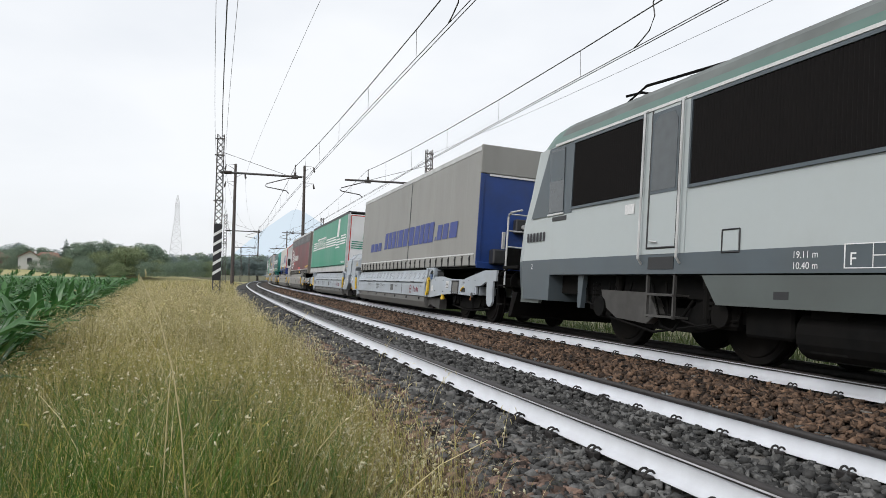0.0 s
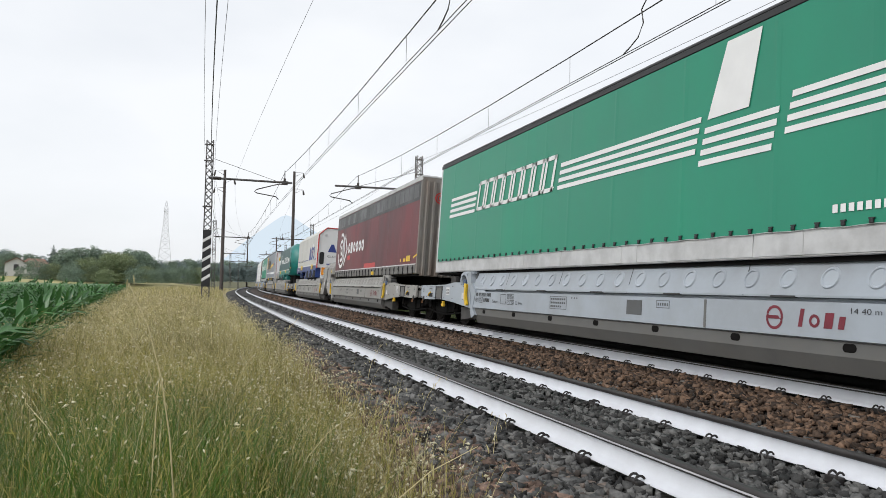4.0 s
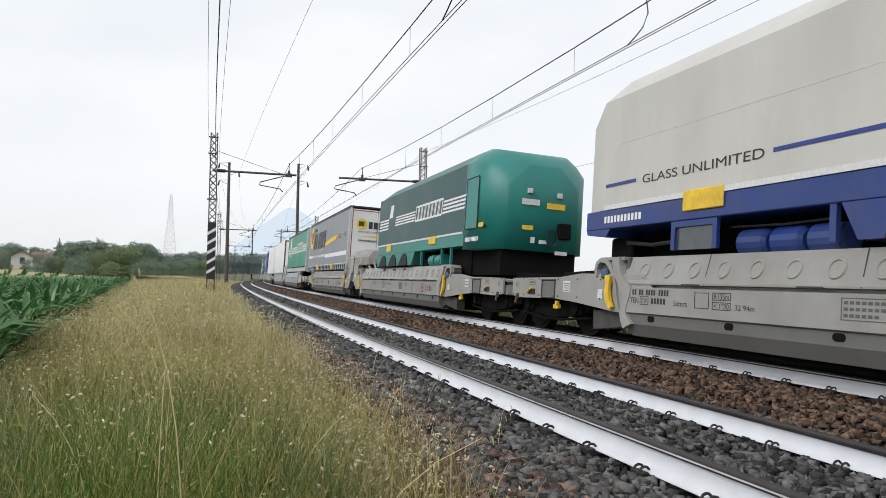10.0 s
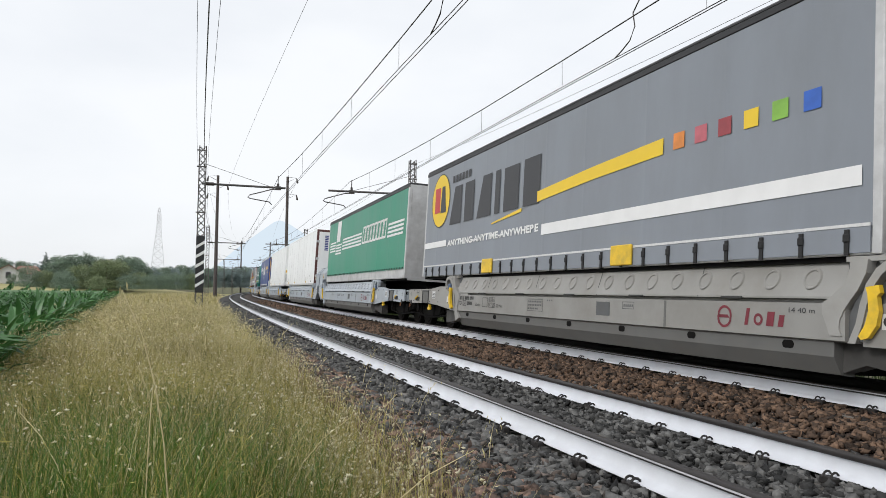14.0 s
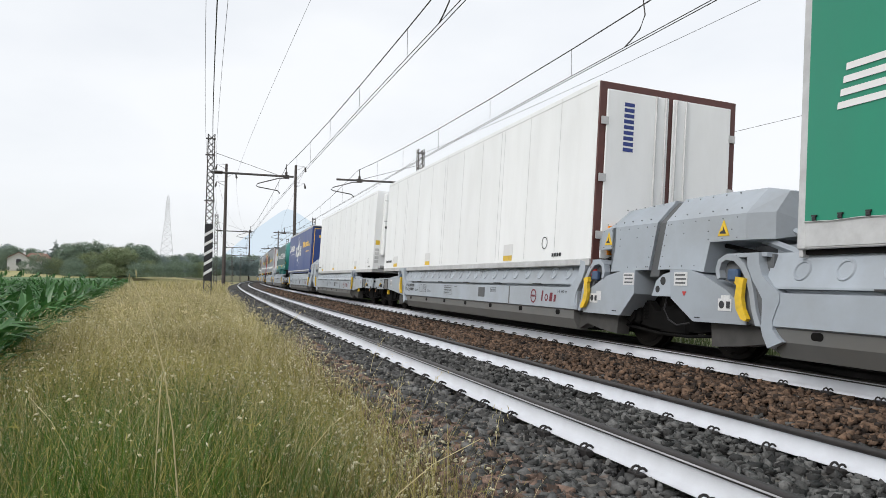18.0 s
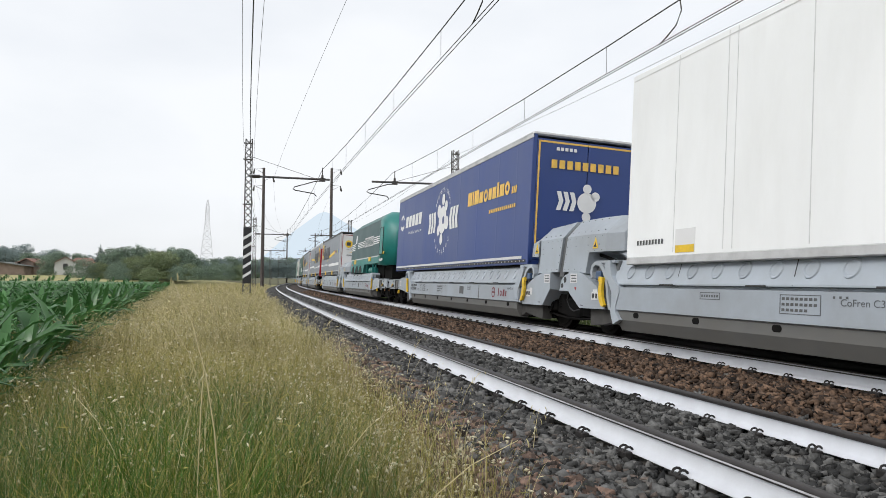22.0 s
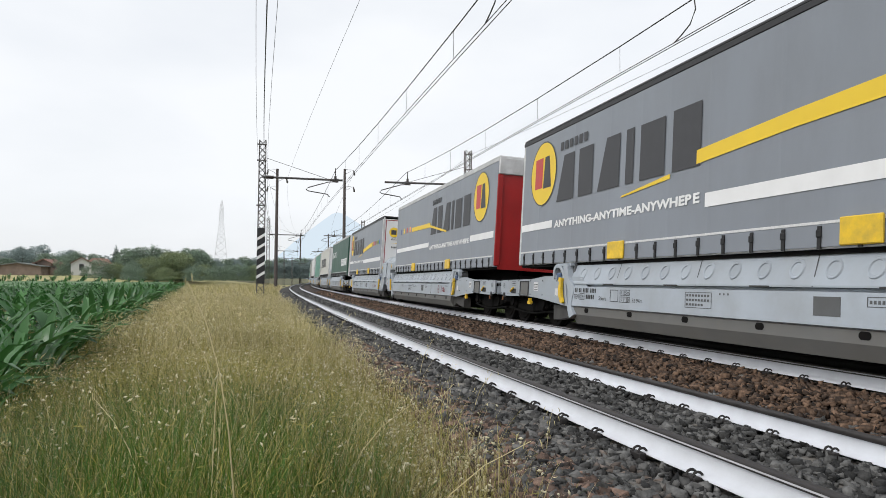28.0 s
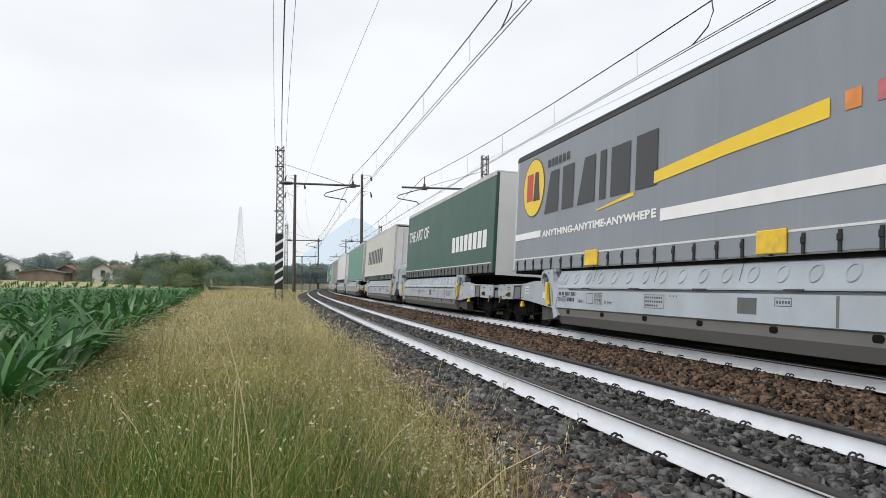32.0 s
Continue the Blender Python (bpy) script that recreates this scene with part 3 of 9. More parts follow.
def stone_cloud(n, size):
    """n sharp-edged crushed stones about the origin: their corners."""
    v = ico_v[None] * rng.uniform(0.5, 1.3, (n, 8, 1)) + rng.normal(0, 0.22, (n, 8, 3))
    v = v * (size[:, None, None] * 0.5) * np.stack([rng.uniform(0.85, 1.5, n), rng.uniform(0.65, 1.1, n), rng.uniform(0.55, 1.0, n)], -1)[:, None]
    a, b = rng.uniform(0, 6.28, n), rng.normal(0, 1.0, n)
    ca, sa, cb, sb = np.cos(a), np.sin(a), np.cos(b), np.sin(b)
    rot = np.zeros((n, 3, 3))
    rot[:, 0, 0], rot[:, 0, 1], rot[:, 1, 0], rot[:, 1, 1], rot[:, 2, 2] = ca, -sa, sa, ca, 1
    tilt = np.zeros((n, 3, 3))
    tilt[:, 0, 0], tilt[:, 1, 1], tilt[:, 1, 2], tilt[:, 2, 1], tilt[:, 2, 2] = 1, cb, -sb, sb, cb
    return np.einsum("nij,njk,nlk->nli", rot, tilt, v)


def rail_clear(d):
    ok = np.ones(len(d), bool)
    for c in (D_ONE - HALF, D_ONE + HALF, D_TWO - HALF, D_TWO + HALF):
        ok &= np.abs(d - c) > 0.080
    return ok


def scatter(d0, d1, s0, s1, n, size, material, name, label, lift=0.0):
    d, s = rng.uniform(d0, d1, n), rng.uniform(s0, s1, n)
    ph = np.where(d < 5.1, 0.054, 0.34)
    off = np.abs((s - ph + 0.3) % SLEEP - 0.3)
    tr = np.where(d < 5.1, D_ONE, D_TWO)
    on_sl = (off < 0.13) & (np.abs(d - tr) < 1.2)
    keep = rail_clear(d) & (~on_sl | (rng.random(n) < np.where(np.abs(d - tr) > 0.85, 0.85, 0.28)))
    d, s = d[keep], s[keep]
    n = len(d)
    sz = size * rng.uniform(0.55, 1.35, n)
    x, y = line_np(s, d)
    z = bed_z(d) - 0.016 + sz * 0.10 + (0.038 + lift) * rng.random(n) ** 1.5
    v = stone_cloud(n, sz) + np.stack([x, y, z], -1)[:, None]
    f = ico_f[None] + (np.arange(n) * 8)[:, None, None]
    o = part(name, big_mesh(name, v.reshape(-1, 3), f.reshape(-1, 3), material), None, ballast, label)
    return tagged(o, kind="stuff")


scatter(0.95, 1.95, 1.0, 14, 8500, 0.076, m_stone_red, "stones", "reddish grey ballast stones")
scatter(1.55, 4.7, 2.0, 14, 27000, 0.074, m_stone_grey, "stones", "dark grey ballast stones")
scatter(1.1, 4.7, 14, 34, 18000, 0.080, m_stone_grey, "stones", "dark grey ballast stones")
scatter(1.1, 4.7, 34, 70, 8000, 0.12, m_stone_grey, "stones", "dark grey ballast stones")
scatter(4.2, 5.05, 2.5, 16, 3500, 0.062, m_stone_grey, "stones", "dark grey ballast stones")
scatter(4.4, 6.1, 3.0, 16, 13500, 0.072, m_stone_brown, "stones", "rusty brown ballast stones")
scatter(4.35, 6.1, 16, 36, 10000, 0.082, m_stone_brown, "stones", "rusty brown ballast stones")
scatter(4.6, 6.1, 36, 75, 5000, 0.12, m_stone_brown, "stones", "rusty brown ballast stones")
for c in (D_ONE - HALF, D_ONE + HALF, D_TWO - HALF):
    for a, b in ((-0.24, -0.085), (0.085, 0.2)):
        scatter(c + a, c + b, 2.0, 16, 2300, 0.062, m_stone_grey if c < 5 else m_stone_brown, "stones", "ballast stones packed against the rail foot", 0.03)
# thin cover of stones beside and behind the camera
scatter(0.95, 4.7, -14, 2, 6000, 0.11, m_stone_grey, "stones", "dark grey ballast stones")
scatter(4.4, 8.6, -14, 3, 6000, 0.12, m_stone_brown, "stones", "rusty brown ballast stones")
# stones under the train: dirt and the deck's shade both in the colour
scatter(6.3, 8.7, 3.0, 24, 8000, 0.075, m_bed, "stones", "dirty ballast stones, darkened for the train's shade")
# the stones nearest to the camera, one by one
stone_mes = []
for k in range(14):
    v = stone_cloud(1, np.array([0.062 * rng.uniform(0.8, 1.35)]))[0]
    stone_mes.append(big_mesh("stone", v, ico_f, (m_stone_grey, m_stone_red)[k % 2]))
m_stone_pick = mat("ballast_mixed", (0.13, 0.105, 0.09), 0.9, scale=20, vary=0.3, bump=0.4, bscale=40, rand=0.6)
for me in stone_mes:
    me.materials[0] = m_stone_pick
for k in range(290):
    d, s = rng.uniform(1.15, 2.35), rng.uniform(3.2, 6.5)
    x, y = line_np(s, d)
    o = part("stone", stone_mes[k % 14], None, ballast)
    o.location = (float(x), float(y), float(bed_z(d)) + 0.015 + 0.02 * rng.random())
    o.rotation_euler = (0, 0, rng.uniform(0, 6.28))

# ---- catenary masts, wires, poles ----
def lattice_mast(h, w0, w1, label, striped, s, d, arm):
    """A square lattice mast with a horizontal arm towards the track (arm: +1 to the right)."""
    t = thing("catenary_mast", label, "catenary mast", "catenary masts", m=upright(s, d, -0.35))
    legs = [(sx, sy) for sx in (-1, 1) for sy in (-1, 1)]
    for sx, sy in legs:
        part("leg", Shape().tube([(sx * w0 / 2, sy * w0 / 2, 0), (sx * w1 / 2, sy * w1 / 2, h)], 0.024, 4), m_mast, t)
    br = Shape()
    n = int(h / 0.30)
    for i in range(n):
        za, zb = h * i / n, h * (i + 1) / n
        wa, wb = w0 + (w1 - w0) * i / n, w0 + (w1 - w0) * (i + 1) / n
        for sg in (-1, 1):
            for k in (-1, 1):
                br.tube([(-sg * wa / 2, k * wa / 2, za), (sg * wb / 2, k * wb / 2, zb)], 0.0115, 4)
            br.tube([(sg * wa / 2, -wa / 2, za), (sg * wb / 2, wb / 2, zb)], 0.0115, 4)
    part("bracing", br, m_mast, t)
    part("foundation", Shape().box(-0.45, 0.45, -0.45, 0.45, -0.4, 0.12, 0.04), m_sleeper, t)
    for z in (h - 0.25, h - 1.0, h - 3.1):
        part("bracket", Shape().box(-w1 / 2 - 0.10, w1 / 2 + 0.04, -w1 / 2 - 0.05, -w1 / 2 - 0.02, z, z + 0.06), m_mast, t)
    if striped:
        wb_ = w0 / 2 + 0.02
        yb = -w0 / 2 - 0.045
        b = part("warning_board", Shape().box(-wb_, wb_, yb, yb + 0.015, 1.30, 3.88), m_black, t, "black and white striped warning board")
        for i in range(5):
            z = 1.52 + i * 0.44
            st = Shape().prism("y", [(-wb_, z), (wb_, z + 0.24), (wb_, z + 0.38), (-wb_, z + 0.14)], yb - 0.004, yb - 0.001)
            part("stripe", st, m_white, b)
    if arm:
        z = 6.28
        L, x = (3.75, 3.13) if arm > 0 else (4.2, 3.34)
        part("arm", Shape().tube([(0, 0, z), (arm * L, 0, z - 0.02)], 0.05, 8), m_mast, t)
        part("tie_rod", Shape().tube([(arm * 0.1, 0, 7.2), (arm * 3.0, 0, z + 0.03)], 0.010, 4), m_wire, t)
        part("insulator", Shape().cyl((arm * 0.35, 0, z), "x", 0.08, 0.35, 10), m_insul, t)
        # both registration loops reach back towards the camera's side of the line
        reg = Shape().tube([(arm * x + 0.28, 0, z - 0.10), (arm * x - 0.05, 0, z - 0.12), (arm * x - 1.02, 0, z - 0.42), (arm * x - 1.10, 0, z - 0.52), (arm * x - 1.0, 0, z - 0.58), (arm * x - 0.12, 0, z - 0.71), (arm * x, 0, z - 0.84)], 0.026, 6)
        part("registration_arm", reg, m_mast, t)
        xi = arm * x + 0.27
        part("messenger_insulator", Shape().cyl((xi, 0, z + 0.10), "z", 0.06, 0.16, 8).cyl((xi, 0, z + 0.35), "z", 0.022, 0.40, 6).box(xi - 0.14, xi + 0.14, -0.03, 0.03, z - 0.13, z + 0.05), m_insul, t)
    return t


MAST_S = (34.5, 78.0, 121.0, 164.0, 207.0, 255.0)
for k, s in enumerate(MAST_S):
    lattice_mast(8.0, 0.33, 0.29, "steel lattice catenary mast" + (" with a striped warning board in the grass" if k == 0 else " beside the line"), k == 0, s, 0.12, 1)
    lattice_mast(8.0, 0.33, 0.29, "steel lattice catenary mast behind the train", False, s, 10.1, -1)


def catenary(d, label):
    """Messenger, contact wires and droppers over one track."""
    t = thing("overhead_line", label, "overhead wire", "overhead lines")
    spans = [-9.0, *MAST_S, 330.0]
    up = 5.35
    con, mes, drop = [], [], []
    con2 = []
    for a, b in zip(spans[:-1], spans[1:]):
        n = 10
        for i in range(n + (b == spans[-1])):
            f = i / n
            s = a + (b - a) * f
            x, y, _ = line_at(s, d)
            sag = 4 * f * (1 - f)
            zm = 6.15 + 0.25 - 0.62 * sag
            con.append((x, y, 5.24))
            x2, y2, _ = line_at(s, d + 0.07)
            con2.append((x2, y2, 5.24))
            mes.append((x, y, zm))
            if i and s < 90:
                drop.append((x, y, zm))
    part("contact_wire", Shape().tube(con, 0.008, 5), m_wire, t)
    part("contact_wire", Shape().tube(con2, 0.008, 5), m_wire, t)
    part("messenger_wire", Shape().tube(mes, 0.012, 5), m_wire, t)
    for x, y, zm in drop:
        part("dropper", Shape().tube([(x, y, 5.24), (x, y, zm)], 0.004, 4), m_wire, t)
    # jumper loop between messenger and contact wire
    x, y, h = line_at(9.8, d)
    lo = [(x + UX * u, y + UY * u, z) for u, z in ((0, 5.95), (0.25, 6.02), (0.45, 5.85), (0.4, 5.6), (0.55, 5.4), (0.8, 5.3), (1.0, 5.24))]
    part("jumper", Shape().tube(lo, 0.012, 5), m_wire, t, "looped jumper cable")
    return t


catenary(D_ONE + 0.22, "double contact wire with messenger over the empty track")
catenary(D_TWO, "double contact wire with messenger over the freight train")


def feeder_pole(s, d, h, arms):
    t = thing("feeder_pole", "tall brown steel pole carrying feeder wires", "pole", "feeder poles", m=upright(s, d, -0.4))
    part("shaft", Shape().tube([(0, 0, 0), (0, 0, h)], [0.24, 0.16], 8), m_pole, t)
    for dz, side in arms:
        z = h - dz
        part("bracket", Shape().tube([(0, 0, z - 0.6), (side * 1.15, 0, z), (0, 0, z + 0.05)], 0.035, 5), m_pole, t)
        part("insulator", Shape().tube([(side * 1.15, 0, z), (side * 1.2, 0, z - 0.25), (side * 1.27, 0, z - 0.62), (side * 1.29, 0, z - 0.72)], [0.03, 0.10, 0.13, 0.05], 8), m_insul, t)
    return t


feeder_pole(95, 0.75, 15.9, ((0.1, -1), (1.1, 1), (2.3, -1)))
feeder_pole(95, 9.4, 16.2, ((0.1, 1), (2.3, 1)))
feeder_pole(235, 1.0, 16.5, ((0.1, -1), (2.3, -1)))
feeder_pole(235, 9.8, 16.5, ((0.1, 1), (2.3, 1)))


def wire_run(name, label, pts, r=0.010):
    t = thing(name, label, "overhead wire", "feeder wires")
    part("wire", Shape().tube(pts, r, 5), m_wire, t)


def at(s, d, z):
    x, y, _ = line_at(s, d)
    return (x, y, z)


# feeder wires along the masts and the tall poles
def line_run(name, label, pts, r):
    """pts: (s, d, z) supports; the wire sags a little between them."""
    o = []
    for (s0, d0, z0), (s1, d1, z1) in zip(pts[:-1], pts[1:]):
        n = max(4, int((s1 - s0) / 4))
        for i in range(n):
            f = i / n
            o.append(at(s0 + (s1 - s0) * f, d0 + (d1 - d0) * f, z0 + (z1 - z0) * f - 0.9 * (s1 - s0) / 100 * 4 * f * (1 - f)))
    o.append(at(*pts[-1]))
    wire_run(name, label, o, r)


line_run("feeder_wire", "thick feeder wire along the mast tops", [(-9, 0.17, 7.5), (34.5, 0.17, 7.62), (78, 0.17, 7.55), (121, 0.17, 7.5), (164, 0.17, 7.5)], 0.016)
line_run("feeder_wire", "thin return wire beside the mast", [(-9, 0.02, 7.35), (34.5, -0.12, 7.4), (78, -0.1, 7.4), (121, 0.0, 7.4)], 0.006)
line_run("feeder_wire", "thin return wire beside the mast", [(-9, 0.42, 7.5), (34.5, 0.36, 7.4), (78, 0.3, 7.4), (121, 0.2, 7.4)], 0.006)
line_run("feeder_wire", "thin high-voltage wire from the brown poles", [(-45, 6.5, 14.8), (95, 2.0, 14.1), (235, 2.1, 14.3)], 0.009)
line_run("feeder_wire", "thin high-voltage wire from the brown poles", [(95, -0.5, 14.9), (235, -0.2, 15.3)], 0.012)
line_run("feeder_wire", "thin high-voltage wire from the brown poles", [(95, 10.6, 15.3), (235, 11.0, 15.3)], 0.012)
line_run("feeder_wire", "feeder wire behind the freight train", [(-9, 10.3, 6.75), (34.5, 10.3, 7.5), (78, 10.3, 7.3), (121, 10.3, 7.3)], 0.0055)
line_run("feeder_wire", "thin wire low behind the freight train", [(-9, 14.0, 5.25), (34.5, 14.0, 6.1), (78, 14.0, 6.1), (121, 14.0, 6.1)], 0.006)

# ---- the freight train ----
UNIT = 32.94                          # length of one double wagon
# distance of the first wagon's front from the camera's side, second by second
RUN = [15.42, 7.79, 0.4, -6.67, -13.55, -20.24, -26.78, -33.2, -39.55, -45.88, -52.29, -58.83, -65.44, -72.1, -78.78, -85.57, -92.46,
       -99.45, -106.59, -113.81, -121.05, -128.21, -135.43, -142.98, -150.44, -157.91, -165.39, -172.96, -180.65, -188.41, -196.22, -204.07, -211.97]
Z_RAIL = Z_TWO + TOP
RIDERS = []                           # (thing, place along the train, bearing points, lift)


def ride(ob, y, span, lift=0.0):
    """Things on the train: keyed in motions(). y: offset of its origin behind the first wagon's front; span: where its two bogies bear."""
    RIDERS.append((ob, y, span, lift))
    return ob


def wheel_shape(r):
    s = Shape()
    s.cyl((0, 0, 0), "x", r, 0.11, 26)
    s.cyl((0.075, 0, 0), "x", r + 0.028, 0.03, 26)
    s.cyl((-0.06, 0, 0), "x", r * 0.84, 0.03, 26, r * 0.88)
    s.cyl((-0.08, 0, 0), "x", r * 0.30, 0.08, 14)
    return s


def axle_shape():
    return Shape().cyl((0, 0, 0), "x", 0.09, 1.5, 10)


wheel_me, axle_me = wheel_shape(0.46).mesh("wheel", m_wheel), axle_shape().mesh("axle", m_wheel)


def wheels(b, y, r, me, ax):
    for sx in (-1, 1):
        w = part("wheel", me, None, b)
        w.location = (sx * 0.77, y, r)
        w.rotation_euler = (0, 0, 0 if sx < 0 else math.pi)
    part("axle", ax, None, b).location = (0, y, r)


def spring(s, x, y, z0, z1, r):
    """A coil spring as a stack of rings."""
    n = 5
    for i in range(n):
        z = z0 + (z1 - z0) * (i + 0.5) / n
        s.cyl((x, y, z), "z", r, (z1 - z0) / n * 0.55, 10)
    s.cyl((x, y, (z0 + z1) / 2), "z", r * 0.6, z1 - z0, 8)


def bogie(parent, y, base):
    b = part("bogie", Shape(), None, parent, "dark steel bogie")
    for sx in (-1, 1):
        x = sx * 0.98
        fr = Shape()
        fr.prism("x", [(-base / 2 - 0.35, 0.42), (-base / 2 - 0.3, 0.62), (-base / 2 + 0.3, 0.66), (-0.45, 0.52), (0.45, 0.52), (base / 2 - 0.3, 0.66), (base / 2 + 0.3, 0.62),
                       (base / 2 + 0.35, 0.42), (base / 2 + 0.1, 0.36), (0.5, 0.28), (-0.5, 0.28), (-base / 2 - 0.1, 0.36)], x - 0.06, x + 0.06)
        fr.box(x - 0.1, x + 0.1, -0.3, 0.3, 0.22, 0.6, 0.04)
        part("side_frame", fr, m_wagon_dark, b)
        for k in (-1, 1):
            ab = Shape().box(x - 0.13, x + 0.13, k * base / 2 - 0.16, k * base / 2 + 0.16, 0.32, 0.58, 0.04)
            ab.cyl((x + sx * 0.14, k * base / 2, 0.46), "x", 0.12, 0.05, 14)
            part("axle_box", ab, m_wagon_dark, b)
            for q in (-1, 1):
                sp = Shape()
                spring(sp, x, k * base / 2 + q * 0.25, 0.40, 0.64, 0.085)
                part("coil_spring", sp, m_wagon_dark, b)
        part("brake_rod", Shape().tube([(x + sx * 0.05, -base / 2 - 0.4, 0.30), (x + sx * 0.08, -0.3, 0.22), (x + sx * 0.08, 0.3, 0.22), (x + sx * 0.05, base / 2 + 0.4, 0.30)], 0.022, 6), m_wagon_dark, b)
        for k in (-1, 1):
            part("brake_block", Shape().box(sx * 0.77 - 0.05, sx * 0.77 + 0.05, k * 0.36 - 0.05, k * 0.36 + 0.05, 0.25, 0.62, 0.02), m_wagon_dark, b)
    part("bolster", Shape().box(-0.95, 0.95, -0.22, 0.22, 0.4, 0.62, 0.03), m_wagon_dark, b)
    b.location = (0, y, 0)
    for k in (-1, 1):
        wheels(b, k * base / 2, 0.46, wheel_me, axle_me)
    return b


def far_bogie(parent, y, base):
    """A bogie seen from far off: one frame with its wheels."""
    s = Shape()
    for sx in (-1, 1):
        s.box(sx * 0.98 - 0.1, sx * 0.98 + 0.1, -base / 2 - 0.35, base / 2 + 0.35, 0.3, 0.64, 0.04)
        for k in (-1, 1):
            s.cyl((sx * 0.77, k * base / 2, 0.46), "x", 0.46, 0.13, 16)
    s.box(-0.95, 0.95, -0.22, 0.22, 0.4, 0.62)
    b = part("bogie", s, m_wagon_dark, parent, "dark steel bogie")
    b.location = (0, y, 0)


def side_text(text, size, y, z, x, material, parent, name="lettering", shear=0.0, width=None, face="side", bold=0.0):
    cu = bpy.data.curves.new(name, "FONT")
    cu.body, cu.size, cu.shear, cu.offset = text, size, shear, bold
    ob = bpy.data.objects.new(name, cu)
    scene.collection.objects.link(ob)
    dg = bpy.context.evaluated_depsgraph_get()
    me = bpy.data.meshes.new_from_object(ob.evaluated_get(dg))
    bpy.data.objects.remove(ob)
    co = np.empty(len(me.vertices) * 3, np.float32)
    me.vertices.foreach_get("co", co)
    co = co.reshape(-1, 3)
    w = co[:, 0].max() - co[:, 0].min()
    k = width / w if width else 1.0
    px, pz = (co[:, 0] - co[:, 0].min()) * k, co[:, 1]
    if face == "side":
        out = np.stack([np.full(len(px), x), y - px, z + pz], -1)
    else:
        out = np.stack([y + px, np.full(len(px), x), z + pz], -1)
    me.vertices.foreach_set("co", out.astype(np.float32).ravel())
    me.materials.clear()
    me.materials.append(material)
    me.update()
    return part(name, me, None, parent)


def decal(parent, name, polys, material, x, label="", face="side"):
    """Flat print on a wall: polygons in (y, z) on the side, in (x, z) on an end."""
    s = Shape()
    for p in polys:
        if face == "side":
            s.add([(x, a, b) for a, b in p], [tuple(range(len(p)))])
        else:
            s.add([(a, x, b) for a, b in p], [tuple(range(len(p)))])
    o = part(name, s, material, parent, label)
    return tagged(o, label, kind="stuff") if len(polys) > 4 and name != "letter_block" and "mark" not in name else o


def disc(cy, cz, r, n=28, sy=1.0):
    return [(cy + sy * r * math.cos(2 * math.pi * i / n), cz + r * math.sin(2 * math.pi * i / n)) for i in range(n)]


def ring(cy, cz, r, r2, a0=0.0, a1=360.0, n=24):
    o = []
    for i in range(n):
        a, b = radians(a0 + (a1 - a0) * i / n), radians(a0 + (a1 - a0) * (i + 1) / n)
        o.append([(cy + r * math.cos(a), cz + r * math.sin(a)), (cy + r * math.cos(b), cz + r * math.sin(b)), (cy + r2 * math.cos(b), cz + r2 * math.sin(b)), (cy + r2 * math.cos(a), cz + r2 * math.sin(a))])
    return o


def rect(y0, y1, z0, z1, sh=0.0):
    return [(y0, z0), (y1, z0), (y1 - sh, z1), (y0 - sh, z1)]


def blocks(y, z, h, widths, gap=0.12, shear=0.15, cut=0.0):
    """A word mark as plain slanted blocks, read from y towards smaller y."""
    o, p = [], y
    for w in widths:
        o.append([(p, z), (p - w, z), (p - w - shear * h, z + h), (p - shear * h, z + h)])
        p -= w + gap
    return o


def bars(y, z, h, w, n, gap):
    return [[(y - i * (w + gap), z), (y - i * (w + gap) - w, z), (y - i * (w + gap) - w, z + h), (y - i * (w + gap), z + h)] for i in range(n)]


# -- pocket wagon --
SK = [(-1.20, 1.235), (-1.335, 0.865), (-1.335, 0.845), (-1.24, 0.838), (-1.24, 0.808), (-1.355, 0.80), (-1.355, 0.455), (-1.315, 0.44), (-1.315, 0.30), (-1.22, 0.135), (-1.05, 0.12), (-1.05, 1.235)]
W_A0, W_A1, W_B0, W_B1 = 3.70, 13.915, 17.885, 28.20


def pressing_shape():
    """A round pressing lying on the sloping upper wall."""
    s = Shape()
    rows = []
    for r, out in ((0.112, -0.001), (0.100, -0.018), (0.088, -0.018), (0.078, -0.003), (0.0, -0.002)):
        rows.append([(-1.335 + (1.04 + r * math.sin(a) - 0.865) / 0.37 * 0.135 + out, r * math.cos(a), 1.04 + r * math.sin(a)) for a in (2 * math.pi * k / 20 for k in range(20))])
    v = [q for r in rows for q in r]
    f = [(i * 20 + k, i * 20 + (k + 1) % 20, (i + 1) * 20 + (k + 1) % 20, (i + 1) * 20 + k) for i in range(4) for k in range(20)]
    return s.add(v, f)


press_me = pressing_shape().mesh("pressing", m_wagon)


hole_me = Shape().add([(-1.3175, (0.035 if math.cos(k * math.pi / 8 + 0.2) > 0 else -0.035) + 0.042 * math.cos(k * math.pi / 8 + 0.2), 0.385 + 0.042 * math.sin(k * math.pi / 8 + 0.2)) for k in range(16)], [tuple(range(16))]).mesh("sill_hole", m_wheel)


